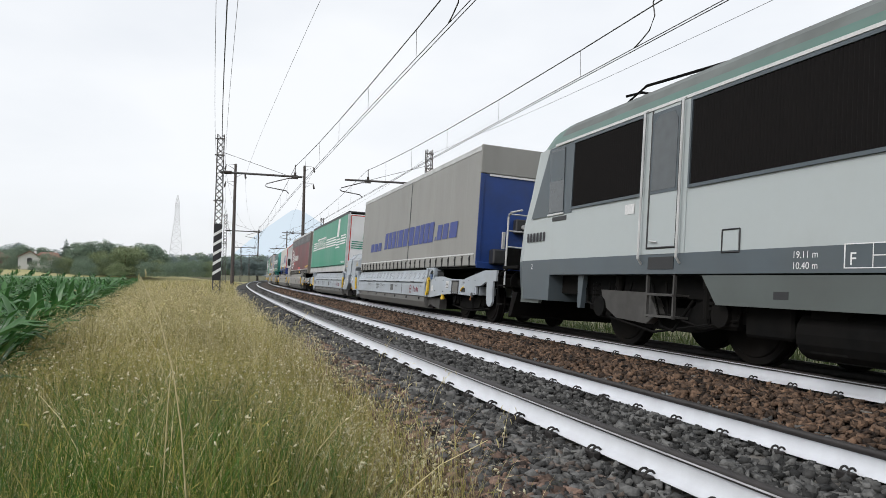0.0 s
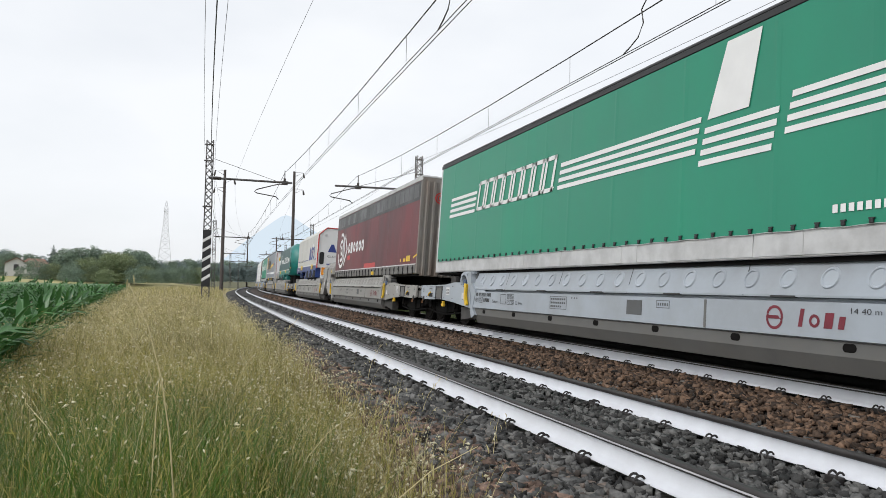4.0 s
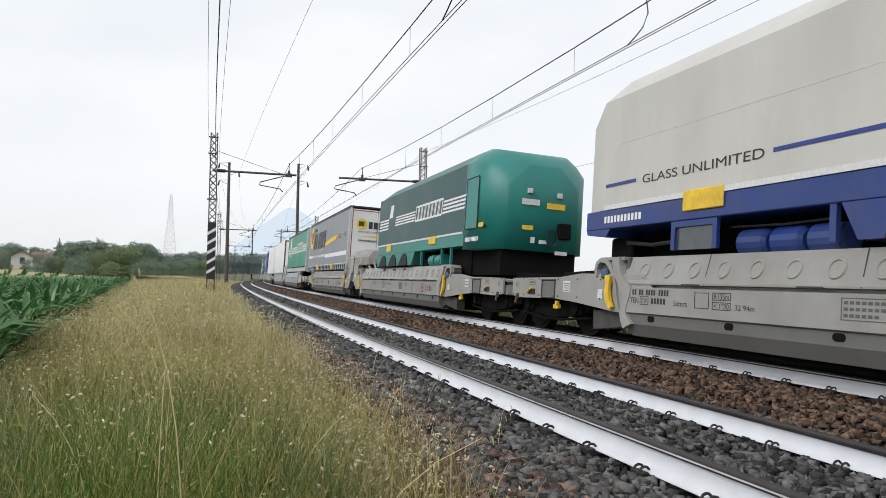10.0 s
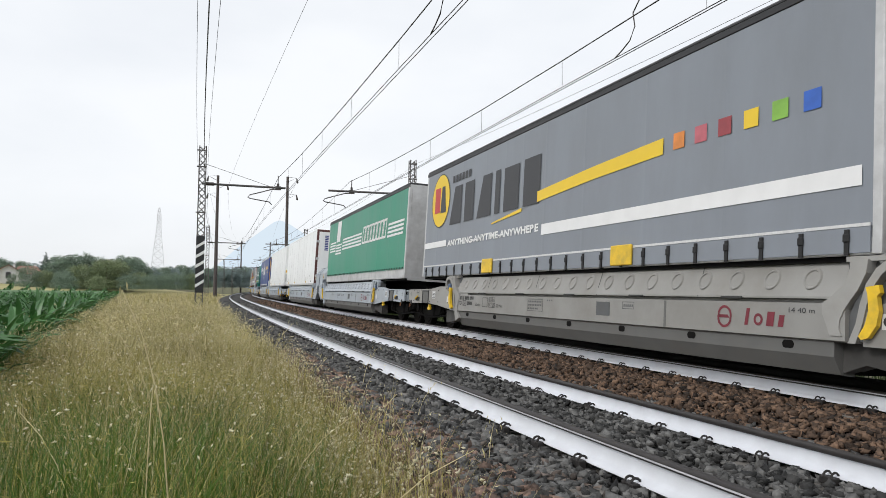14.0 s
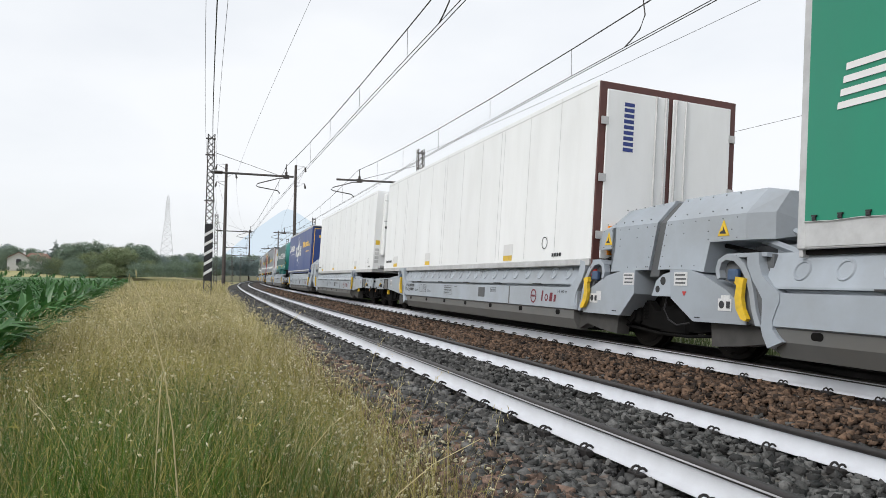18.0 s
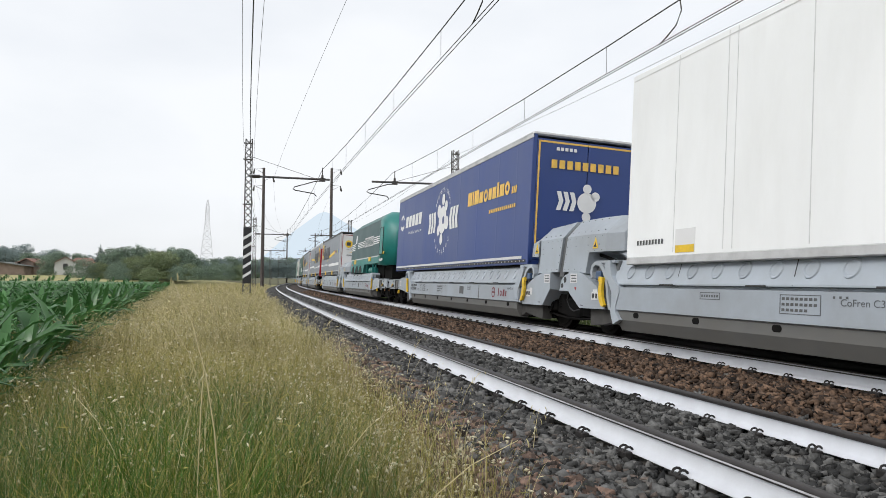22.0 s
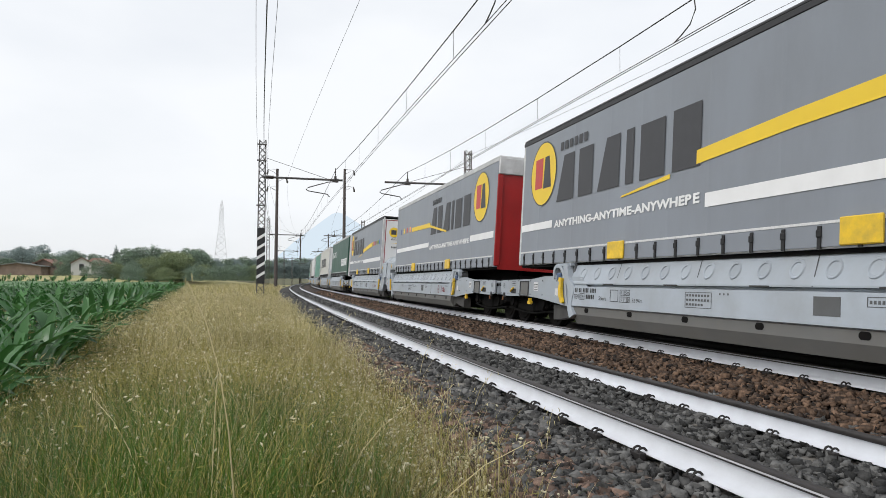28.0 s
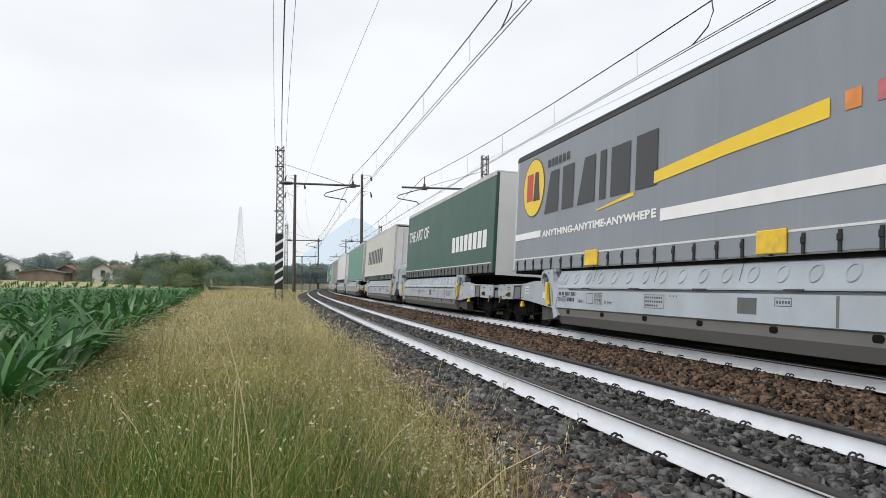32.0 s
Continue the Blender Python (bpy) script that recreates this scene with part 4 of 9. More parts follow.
def half_wagon(parent, y0, y1, flip, lite=False):
    """One low pocket between the bogies; flip: the bogie end is at y1 instead of y0."""
    p = part("pocket", Shape(), None, parent, "grey pocket platform with high side walls")
    for sx in (-1, 1):
        sec = [(sx * -x, z) for x, z in SK]
        part("side_wall", Shape().prism("y", sec[:3] + [(sx * 1.05, 0.838), (sx * 1.05, 1.235)], y0, y1), m_wagon, p)
        part("side_beam", Shape().prism("y", [(sx * 1.05, 0.808)] + sec[3:8] + [(sx * 1.05, 0.44)], y0, y1), m_wagon, p)
        part("lower_sill", Shape().prism("y", [(sx * 1.05, 0.438), (sx * 1.315, 0.438), (sx * 1.315, 0.30), (sx * 1.22, 0.135), (sx * 1.05, 0.12)], y0 + 0.15, y1 - 0.15), m_wagon_low, p, "dusty grey lower sill, darkened for its shade")
    part("pocket_floor", Shape().box(-1.05, 1.05, y0 + 0.1, y1 - 0.1, 0.14, 0.24), m_wagon_dark, p)
    if lite:
        return p
    # round pressings along the upper wall
    n = 19
    for i in range(n):
        o = part("pressing", press_me, None, p)
        o.location = (0, y0 + 0.45 + (y1 - y0 - 0.9) * i / (n - 1), 0)
    for i in range(5):
        y = y0 + 1.5 + (y1 - y0 - 3.0) * i / 4
        part("hinge", Shape().box(-1.352, -1.30, y - 0.16, y + 0.16, 0.838, 0.858), m_groove, p)
    seams = Shape()
    for f in (0.2, 0.42, 0.62, 0.83):
        y = y0 + (y1 - y0) * f
        seams.add([(-1.3385, y, 0.85), (-1.3385, y + 0.015, 0.85), (-1.207, y + 0.055, 1.23), (-1.207, y + 0.04, 1.23)], [(0, 1, 2, 3)])
    part("wall_seams", seams, m_groove, p)
    for i in range(7):
        o = part("sill_hole", hole_me, None, p)
        o.location = (0, y0 + 0.7 + (y1 - y0 - 1.4) * i / 6, 0)
    xb = -1.359
    ya, yb = y0, y1
    part("beam_joint", Shape().box(xb, xb + 0.01, ya + 2.64, ya + 2.68, 0.46, 0.79), m_wagon_low, p)
    # markings
    lg = ya + 1.33
    decal(p, "logo", ring(lg + 0.25, 0.64, 0.115, 0.085, 15, 205, 10), m_maroon, xb)
    decal(p, "logo", ring(lg + 0.25, 0.62, 0.115, 0.085, 195, 385, 10), m_maroon, xb)
    decal(p, "logo", [rect(lg + 0.17, lg + 0.33, 0.615, 0.65, -0.03)], m_maroon, xb)
    decal(p, "logo_block", [rect(lg - 0.06, lg - 0.11, 0.55, 0.73, 0.03)], m_maroon, xb, "maroon bar of the maker's mark")
    decal(p, "logo_block", ring(lg - 0.26, 0.615, 0.065, 0.035, 0, 360, 14), m_maroon, xb, "maroon ring of the maker's mark")
    decal(p, "logo_block", [rect(lg - 0.37, lg - 0.47, 0.55, 0.70, 0.02)], m_maroon, xb, "maroon bar of the maker's mark")
    decal(p, "logo_block", [rect(lg - 0.53, lg - 0.60, 0.55, 0.67, 0.02)], m_maroon, xb, "maroon bar of the maker's mark")
    side_text("14 40 m", 0.075, ya + 0.66, 0.70, xb, m_ink, p, width=0.32)
    part("plate", Shape().box(xb, xb + 0.01, yb - 6.38, yb - 6.02, 0.55, 0.75), m_strap, p, "small dark plate")

    def frame_lines(y, w, z0_, z1_):
        return [rect(y, y - w, z0_, z0_ + 0.008), rect(y, y - w, z1_ - 0.008, z1_), rect(y, y - 0.01, z0_, z1_), rect(y - w + 0.01, y - w, z0_, z1_)]

    decal(p, "small_label", frame_lines(yb - 6.70, 0.28, 0.66, 0.76) + bars(yb - 6.73, 0.69, 0.035, 0.03, 5, 0.018), m_strap, xb)
    if flip:
        for q, nb in ((0.30, 2), (0.46, 2), (0.62, 4), (0.90, 4)):
            decal(p, "wagon_number", bars(yb - q, 0.70, 0.075, 0.038, nb, 0.018), m_groove, xb)
        side_text("TEN", 0.115, yb - 0.26, 0.585, xb, m_groove, p, width=0.19)
        side_text("CW", 0.105, yb - 0.52, 0.59, xb, m_groove, p, width=0.13)
        decal(p, "code_frame", frame_lines(yb - 0.49, 0.19, 0.57, 0.685), m_groove, xb)
        decal(p, "keeper_bars", bars(yb - 0.74, 0.59, 0.075, 0.045, 5, 0.02), m_groove, xb)
        side_text("Sdmrs", 0.10, yb - 1.22, 0.58, xb, m_groove, p, width=0.26)
        decal(p, "code_frame", frame_lines(yb - 1.62, 0.26, 0.57, 0.76), m_groove, xb)
        decal(p, "code_frame", frame_lines(yb - 1.94, 0.31, 0.675, 0.765), m_groove, xb)
        side_text("R135m", 0.085, yb - 1.97, 0.69, xb, m_groove, p, width=0.25)
        decal(p, "code_frame", frame_lines(yb - 1.94, 0.31, 0.565, 0.655), m_groove, xb)
        side_text("< 1\u00b030", 0.085, yb - 1.97, 0.58, xb, m_groove, p, width=0.25)
        side_text("32 94m", 0.085, yb - 2.32, 0.575, xb, m_groove, p, width=0.30)
    if not flip:
        decal(p, "load_table", frame_lines(yb - 2.30, 0.4, 0.67, 0.76) + bars(yb - 2.33, 0.70, 0.03, 0.03, 7, 0.02), m_strap, xb)
        side_text("CoFren C333", 0.10, yb - 4.55, 0.66, xb, m_strap, p, width=0.62)
    decal(p, "load_table", frame_lines(yb - 3.72, 0.58, 0.55, 0.76) + bars(yb - 3.75, 0.70, 0.03, 0.045, 8, 0.02) + bars(yb - 3.75, 0.64, 0.03, 0.045, 8, 0.02) + bars(yb - 3.75, 0.58, 0.03, 0.045, 6, 0.02) + bars(yb - 4.45, 0.73, 0.025, 0.03, 3, 0.05), m_strap, xb)
    return p


def end_frame(parent, y0, y1, near0, lite=False):
    """Flat frame over an end bogie. near0: the outer end is at y0."""
    e = part("end_frame", Shape(), None, parent, "grey flat end platform over the bogie")
    o, i = (y0, y1) if near0 else (y1, y0)
    sg = 1 if near0 else -1

    def yy(a):
        return o + sg * a

    for sx in (-1, 1):
        x = sx * 1.30
        pl = [(yy(0.0), 0.92), (yy(1.9), 0.94), (yy(2.6), 1.0), (yy(4.3), 0.98), (yy(4.5), 0.80), (yy(4.35), 0.46), (yy(3.6), 0.44), (yy(2.45), 0.54), (yy(1.7), 0.58), (yy(0.4), 0.56), (yy(0.0), 0.60)]
        part("side_plate", Shape().prism("x", pl, x - 0.02, x + 0.02), m_wagon, e)
    part("deck", Shape().box(-1.28, 1.28, min(yy(0.0), yy(4.3)), max(yy(0.0), yy(4.3)), 0.78, 0.85), m_wagon_dark, e, "dark steel deck")
    part("headstock", Shape().box(-1.25, 1.25, min(yy(0.0), yy(0.12)), max(yy(0.0), yy(0.12)), 0.58, 0.91, 0.02), m_wagon, e)
    part("coupling_seat", Shape().prism("x", [(yy(0.4), 0.93), (yy(0.5), 1.08), (yy(1.9), 1.12), (yy(2.6), 0.93)], -0.5, 0.5), m_wagon_dark, e)
    xs = -1.324
    if lite:
        return e
    part("hatch", Shape().box(xs, xs + 0.02, yy(1.5) - 0.22, yy(1.5) + 0.22, 0.60, 0.88, 0.01), m_wagon_low, e, "recessed grey hatch")
    hf = Shape()
    for a_, c_ in (((-0.24, 0.585), (-0.24, 0.90)), ((0.24, 0.585), (0.24, 0.90)), ((-0.24, 0.585), (0.24, 0.585)), ((-0.26, 0.89), (0.26, 0.89))):
        hf.tube([(xs - 0.004, yy(1.5) + a_[0], a_[1]), (xs - 0.004, yy(1.5) + c_[0], c_[1])], 0.014, 4)
    part("hatch_frame", hf, m_black, e)
    decal(e, "notice", [rect(yy(2.15) + 0.12, yy(2.15) - 0.12, 0.70, 0.88)], m_label, xs)
    decal(e, "notice_lines", [rect(yy(2.15) + 0.10, yy(2.15) - 0.10, 0.72 + k * 0.035, 0.732 + k * 0.035) for k in range(4)], m_ink, xs - 0.002)
    fr_ = [rect(yy(0.85) + 0.14, yy(0.85) - 0.14, 0.80, 0.808), rect(yy(0.85) + 0.14, yy(0.85) - 0.14, 0.885, 0.893), rect(yy(0.85) + 0.14, yy(0.85) + 0.132, 0.80, 0.893), rect(yy(0.85) - 0.132, yy(0.85) - 0.14, 0.80, 0.893), rect(yy(0.85) + 0.10, yy(0.85) - 0.10, 0.835, 0.86)]
    decal(e, "marks", fr_, m_strap, xs)
    decal(e, "round_mark", ring(yy(0.22), 0.80, 0.055, 0.045, n=16) + [rect(yy(0.22) + 0.03, yy(0.22) - 0.03, 0.79, 0.81)], m_strap, xs)
    bo = Shape()
    for f in (0.08, 0.5, 1.15, 1.85, 2.5, 3.2):
        for z in (0.905, 0.62):
            bo.cyl((xs - 0.004, yy(f), z), "x", 0.012, 0.012, 6)
    tagged(part("bolts", bo, m_black, e), kind="stuff")
    part("tow_link", Shape().tube([(xs - 0.03, yy(0.25), 0.55), (xs - 0.04, yy(0.25) + 0.02, 0.46), (xs - 0.03, yy(0.25) - 0.02, 0.46), (xs - 0.03, yy(0.25), 0.55)], 0.010, 5), m_rust_link, e, "rusty hanging link")
    part("handle_box", Shape().box(xs - 0.02, xs + 0.02, yy(0.85) - 0.13, yy(0.85) + 0.13, 0.63, 0.73, 0.01), m_black, e)
    part("lever", Shape().tube([(xs - 0.04, yy(0.85) + 0.1, 0.66), (xs - 0.05, yy(0.85), 0.71), (xs - 0.04, yy(0.85) - 0.1, 0.75)], 0.018, 6), m_yellow, e, "yellow hand lever")
    part("tow_eye", Shape().box(xs - 0.02, xs + 0.02, yy(0.25) - 0.06, yy(0.25) + 0.06, 0.52, 0.64, 0.02), m_black, e)
    jf = yy(2.55 if near0 else 1.8)
    part("jack_foot", Shape().prism("x", [(jf - 0.035, 0.54), (jf + 0.035, 0.54), (jf + 0.03, 0.47), (jf + 0.07, 0.45), (jf + 0.09, 0.48), (jf + 0.09, 0.43), (jf + 0.05, 0.41), (jf - 0.05, 0.41), (jf - 0.09, 0.43), (jf - 0.09, 0.48), (jf - 0.07, 0.45), (jf - 0.03, 0.47)], xs, xs + 0.05), m_yellow, e, "small yellow foot")
    return e


RIB_IN = [(0.06, 1.235), (0.05, 1.12), (0.0, 0.985), (-0.13, 0.88), (-0.25, 0.80), (-0.25, 0.71), (-0.20, 0.60), (-0.16, 0.50), (-0.17, 0.42), (-0.24, 0.35), (-0.31, 0.30)]
RIB_OUT = [(0.24, 1.20), (0.22, 1.08), (0.14, 0.93), (0.06, 0.83), (-0.01, 0.735), (-0.05, 0.65), (-0.06, 0.57), (-0.03, 0.50), (0.0, 0.45), (-0.04, 0.34), (-0.11, 0.22)]


def end_lock(parent, y, sg, lite=False):
    """Rounded end of the side wall with its hook; sg: +1 when the pocket lies towards +y."""
    e = part("wall_end", Shape(), None, parent, "rounded grey end casting")
    arc = [(0.02, 0.44), (0.10, 0.62), (0.14, 0.80), (0.20, 0.98), (0.30, 1.12), (0.44, 1.215), (0.62, 1.225), (0.73, 1.17), (0.77, 1.05), (0.73, 0.94)]
    for sx in (-1, 1):
        x0, x1 = sorted((sx * 1.06, sx * 1.26))
        back = [(y + sg * 0.05, 1.22), (y - sg * 0.62, 1.215), (y - sg * 0.75, 1.10), (y - sg * 0.73, 0.94), (y - sg * 0.42, 0.86), (y - sg * 0.34, 0.44), (y + sg * 0.05, 0.44)]
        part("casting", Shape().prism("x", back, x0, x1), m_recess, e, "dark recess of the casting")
        # the foot's shade is put into its dark grey
        part("end_foot", Shape().prism("x", [(y - sg * 0.98, 0.445), (y + sg * 0.30, 0.445), (y + sg * 0.30, 0.16), (y + sg * 0.16, 0.15), (y - sg * 0.10, 0.25), (y - sg * 0.5, 0.19), (y - sg * 0.95, 0.15)], min(sx * 1.0, sx * 1.20), max(sx * 1.0, sx * 1.20)), m_loco_under, e, "grey foot, painted dark for its shade")
        part("top_flange", Shape().prism("x", [(y + sg * 0.02, 1.237), (y - sg * 0.60, 1.237), (y - sg * 0.74, 1.16), (y - sg * 0.60, 1.19), (y + sg * 0.02, 1.19)], min(sx * 1.06, sx * 1.33), max(sx * 1.06, sx * 1.33)), m_wagon, e)
        inner = [(0.10, 0.44), (0.17, 0.62), (0.21, 0.79), (0.27, 0.95), (0.36, 1.07), (0.47, 1.15), (0.60, 1.165), (0.67, 1.13), (0.70, 1.05), (0.68, 0.96)]
        band = Shape()
        for (p0, p1), (q0, q1) in zip(zip(arc[:-1], arc[1:]), zip(inner[:-1], inner[1:])):
            band.prism("x", [(y - sg * a_, z) for a_, z in (p0, p1, q1, q0)], min(sx * 1.25, sx * 1.345), max(sx * 1.25, sx * 1.345))
        part("rim", band, m_wagon, e)
        rib, inn, outr = Shape(), RIB_IN, RIB_OUT
        for i in range(len(inn) - 1 if sg < 0 else 7):
            rib.prism("x", [(y - sg * a_, z) for a_, z in (inn[i], inn[i + 1], outr[i + 1], outr[i])], min(sx * 1.24, sx * 1.368), max(sx * 1.24, sx * 1.368))
        part("rib", rib, m_wagon, e, "swept grey cast rib")
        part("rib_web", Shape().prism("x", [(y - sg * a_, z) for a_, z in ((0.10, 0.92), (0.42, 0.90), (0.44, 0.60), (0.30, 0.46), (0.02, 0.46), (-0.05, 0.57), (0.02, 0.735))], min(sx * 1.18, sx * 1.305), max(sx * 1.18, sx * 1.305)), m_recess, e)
    hk = [(y - sg * (a_ + 0.02), z) for a_, z in ((0.22, 0.95), (0.35, 0.97), (0.365, 0.90), (0.335, 0.87), (0.355, 0.74), (0.33, 0.61), (0.25, 0.50), (0.18, 0.48), (0.15, 0.51), (0.215, 0.61), (0.25, 0.74), (0.24, 0.88))]
    part("hook", Shape().prism("x", hk, -1.395, -1.345), m_yellow, e, "yellow locking hook")
    if lite:
        return e
    part("hydraulic_block", Shape().box(-1.36, -1.28, y - sg * 0.48 - 0.08, y - sg * 0.48 + 0.08, 0.92, 1.06, 0.02), m_blue_steel, e, "blue hydraulic block")
    decal(e, "sticker", [rect(y - sg * 0.60 + 0.07, y - sg * 0.60 - 0.07, 0.62, 0.76)], m_label, -1.328)
    return e


def slot_y(z):
    """The gap between the two covers leans up to the fold of the sheet."""
    return 15.87 - (min(z, 1.70) - 1.07) * 0.25


SLOT = 0.20
# stations of the two cover halves: y along the train, and the section's (x, z) corners
COVER_A = [(None, 1.07, (1.30, 1.70), (1.02, 2.02)), (15.27, 1.07, (1.30, 1.70), (1.02, 2.02)), (14.95, 1.03, (1.30, 1.70), (1.02, 2.02)), (14.85, 1.39, (1.30, 1.70), (1.02, 2.02)),
           (14.26, 1.39, (1.30, 1.69), (1.00, 2.01)), (14.05, 1.41, (1.08, 1.71), (0.90, 1.96)), (13.97, 1.46, (0.80, 1.63), (0.74, 1.70))]
COVER_B = [(None, 1.07, (1.30, 1.70), (1.02, 2.02)), (17.02, 1.05, (1.30, 1.70), (1.03, 1.97)), (16.93, 1.385, (1.30, 1.70), (1.03, 1.98)), (17.06, 1.385, (1.30, 1.70), (1.04, 1.94)),
           (17.30, 1.385, (1.30, 1.66), (1.10, 1.79)), (17.43, 1.39, (1.27, 1.47), (1.12, 1.56))]
CHEEK_A = [(15.57, 1.066), (15.22, 1.066), (14.93, 1.0), (14.51, 0.82), (14.18, 0.60), (14.18, 0.44), (15.08, 0.43), (15.53, 0.70)]
CHEEK_B = [(17.10, 0.985), (16.66, 1.066), (16.36, 1.066), (16.36, 0.74), (16.69, 0.42), (17.72, 0.42), (17.72, 0.72)]


def hood(parent, sg, lite=False):
    """Angular cover half over the middle bogie; sg: +1 when its outer end lies towards larger y."""
    h = part("cover", Shape(), None, parent, "angular grey sheet-metal cover")
    st = COVER_A if sg < 0 else COVER_B
    for sx in (-1, 1):
        nv, k = [], 5
        for y, bt, fold, ridge in st:
            for x, z in ((0.62, bt), (fold[0], bt), fold, ridge, (0.62, ridge[1] + 0.01)):
                nv.append((sx * x, slot_y(z) + (SLOT if sg > 0 else 0.0) if y is None else y, z))
        n = len(st)
        fs = [tuple(range(k)), tuple(range((n - 1) * k, n * k))]
        for r in range(n - 1):
            fs += [(r * k + i, r * k + (i + 1) % k, (r + 1) * k + (i + 1) % k, (r + 1) * k + i) for i in range(k)]
        part("shell", Shape().add(nv, fs), m_wagon, h)
        pl = CHEEK_A if sg < 0 else CHEEK_B
        xa, xb = sorted((sx * 0.92, sx * 1.325))
        part("cheek_plate", Shape().prism("x", pl, xa, xb), m_wagon, h)
        if lite:
            continue
        ys = (14.30, 13.62) if sg < 0 else (17.35, 17.95)
        part("strut", Shape().tube([(sx * 1.02, ys[0], 1.42), (sx * 1.04, ys[1], 1.20)], 0.045, 4), m_wagon, h, "pale pressed-steel strut")
        part("strut", Shape().tube([(sx * 0.86, ys[0] + 0.15 * sg, 1.60), (sx * 0.88, ys[1] + 0.2 * sg, 1.18)], 0.035, 4), m_wagon, h)
        part("strut", Shape().tube([(sx * 1.1, ys[0] - 0.5 * sg, 1.36), (sx * 1.12, ys[0] + 0.2 * sg, 1.22)], 0.03, 6), m_wagon_dark, h)
        if sx < 0:
            rv = Shape()
            ya = slot_y(1.4) + (SLOT if sg > 0 else 0)
            end = 14.34 if sg < 0 else 17.30
            for z in (1.11, 1.24, 1.38, 1.52, 1.65):
                rv.cyl((-1.301, slot_y(z) + (SLOT if sg > 0 else 0) + sg * 0.05, z), "x", 0.0075, 0.010, 6)
            for f in np.linspace(0.12, 0.96, 6):
                rv.cyl((-1.301, ya + (end - ya) * f, 1.655), "x", 0.0075, 0.010, 6)
                rv.cyl((-1.301, ya + (end - ya) * f, 1.42 if f > 0.55 else 1.11), "x", 0.0075, 0.010, 6)
                rv.cyl((-1.245, ya + (end - ya) * f, 1.765), "x", 0.0075, 0.016, 6)
                if f < 0.85:
                    rv.cyl((-1.055, ya + (end - ya) * f, 1.985), "x", 0.0075, 0.016, 6)
            for f in (0.3, 0.62, 0.9):
                rv.cyl((-1.301, ya + (end - ya) * f, 1.52), "x", 0.0075, 0.010, 6)
            tagged(part("rivets", rv, m_strap, h), kind="stuff")
            yc = 14.62 if sg < 0 else 17.12
            part("warning_sign", Shape().prism("x", [(yc + 0.10, 1.45), (yc - 0.10, 1.45), (yc, 1.64)], -1.3065, -1.3005), m_yellow, h, "yellow warning triangle")
            part("warning_mark", Shape().prism("x", [(yc + 0.06, 1.48), (yc - 0.05, 1.475), (yc - 0.03, 1.50), (yc + 0.012, 1.57), (yc + 0.005, 1.52), (yc + 0.05, 1.50)], -1.309, -1.3066), m_ink, h)
            yn = 15.34 if sg < 0 else 16.50
            part("notice", Shape().box(-1.332, -1.3252, yn - 0.13, yn + 0.13, 0.86, 1.03), m_label, h, "white printed notice")
            part("notice_lines", Shape().box(-1.334, -1.3322, yn - 0.10, yn + 0.10, 0.885, 0.905).box(-1.334, -1.3322, yn - 0.11, yn + 0.09, 0.935, 0.955).box(-1.334, -1.3322, yn - 0.09, yn + 0.11, 0.985, 1.005), m_strap, h)
            ym = 14.52 if sg < 0 else 17.42
            part("sticker", Shape().box(-1.332, -1.3252, ym - 0.11, ym + 0.11, 0.58, 0.72), m_label, h, "white pictogram sticker")
            part("pictogram", Shape().prism("x", disc(ym + 0.05, 0.65, 0.045, 12), -1.3345, -1.3322).box(-1.3345, -1.3322, ym - 0.09, ym - 0.03, 0.61, 0.69), m_ink, h)
            if sg < 0:
                part("red_mark", Shape().prism("x", [(15.30, 0.79), (15.22, 0.79), (15.26, 0.73)], -1.331, -1.3254), m_red, h)
                lug = part("lug", Shape().prism("x", [(15.95, 0.72), (15.93, 0.78), (15.87, 0.92), (15.74, 1.0), (15.55, 1.04), (15.55, 0.72)], -1.315, -1.27), m_wagon, h, "pierced grey coupling lug")
                part("lug_hole", Shape().cyl((-1.312, 15.72, 0.92), "x", 0.055, 0.012, 14), m_black, lug)
                part("lug_hole", Shape().cyl((-1.312, 15.83, 0.81), "x", 0.045, 0.012, 14), m_black, lug)
                part("cable", Shape().tube([(-1.2, 15.78, 0.72), (-1.22, 15.80, 0.55), (-1.2, 15.72, 0.42), (-1.2, 15.55, 0.36), (-1.2, 15.3, 0.40)], 0.012, 5), m_rubber, h)
            part("small_mark", Shape().box(-1.330, -1.3255, (15.0 if sg < 0 else 16.85) - 0.05, (15.0 if sg < 0 else 16.85) + 0.05, 0.475, 0.487), m_ink, h)
    part("cross_panel", Shape().box(-0.62, 0.62, min(15.55, 15.55 + sg * 1.2), max(15.55, 15.55 + sg * 1.2), 0.9, 1.0), m_wagon_dark, h)
    return h


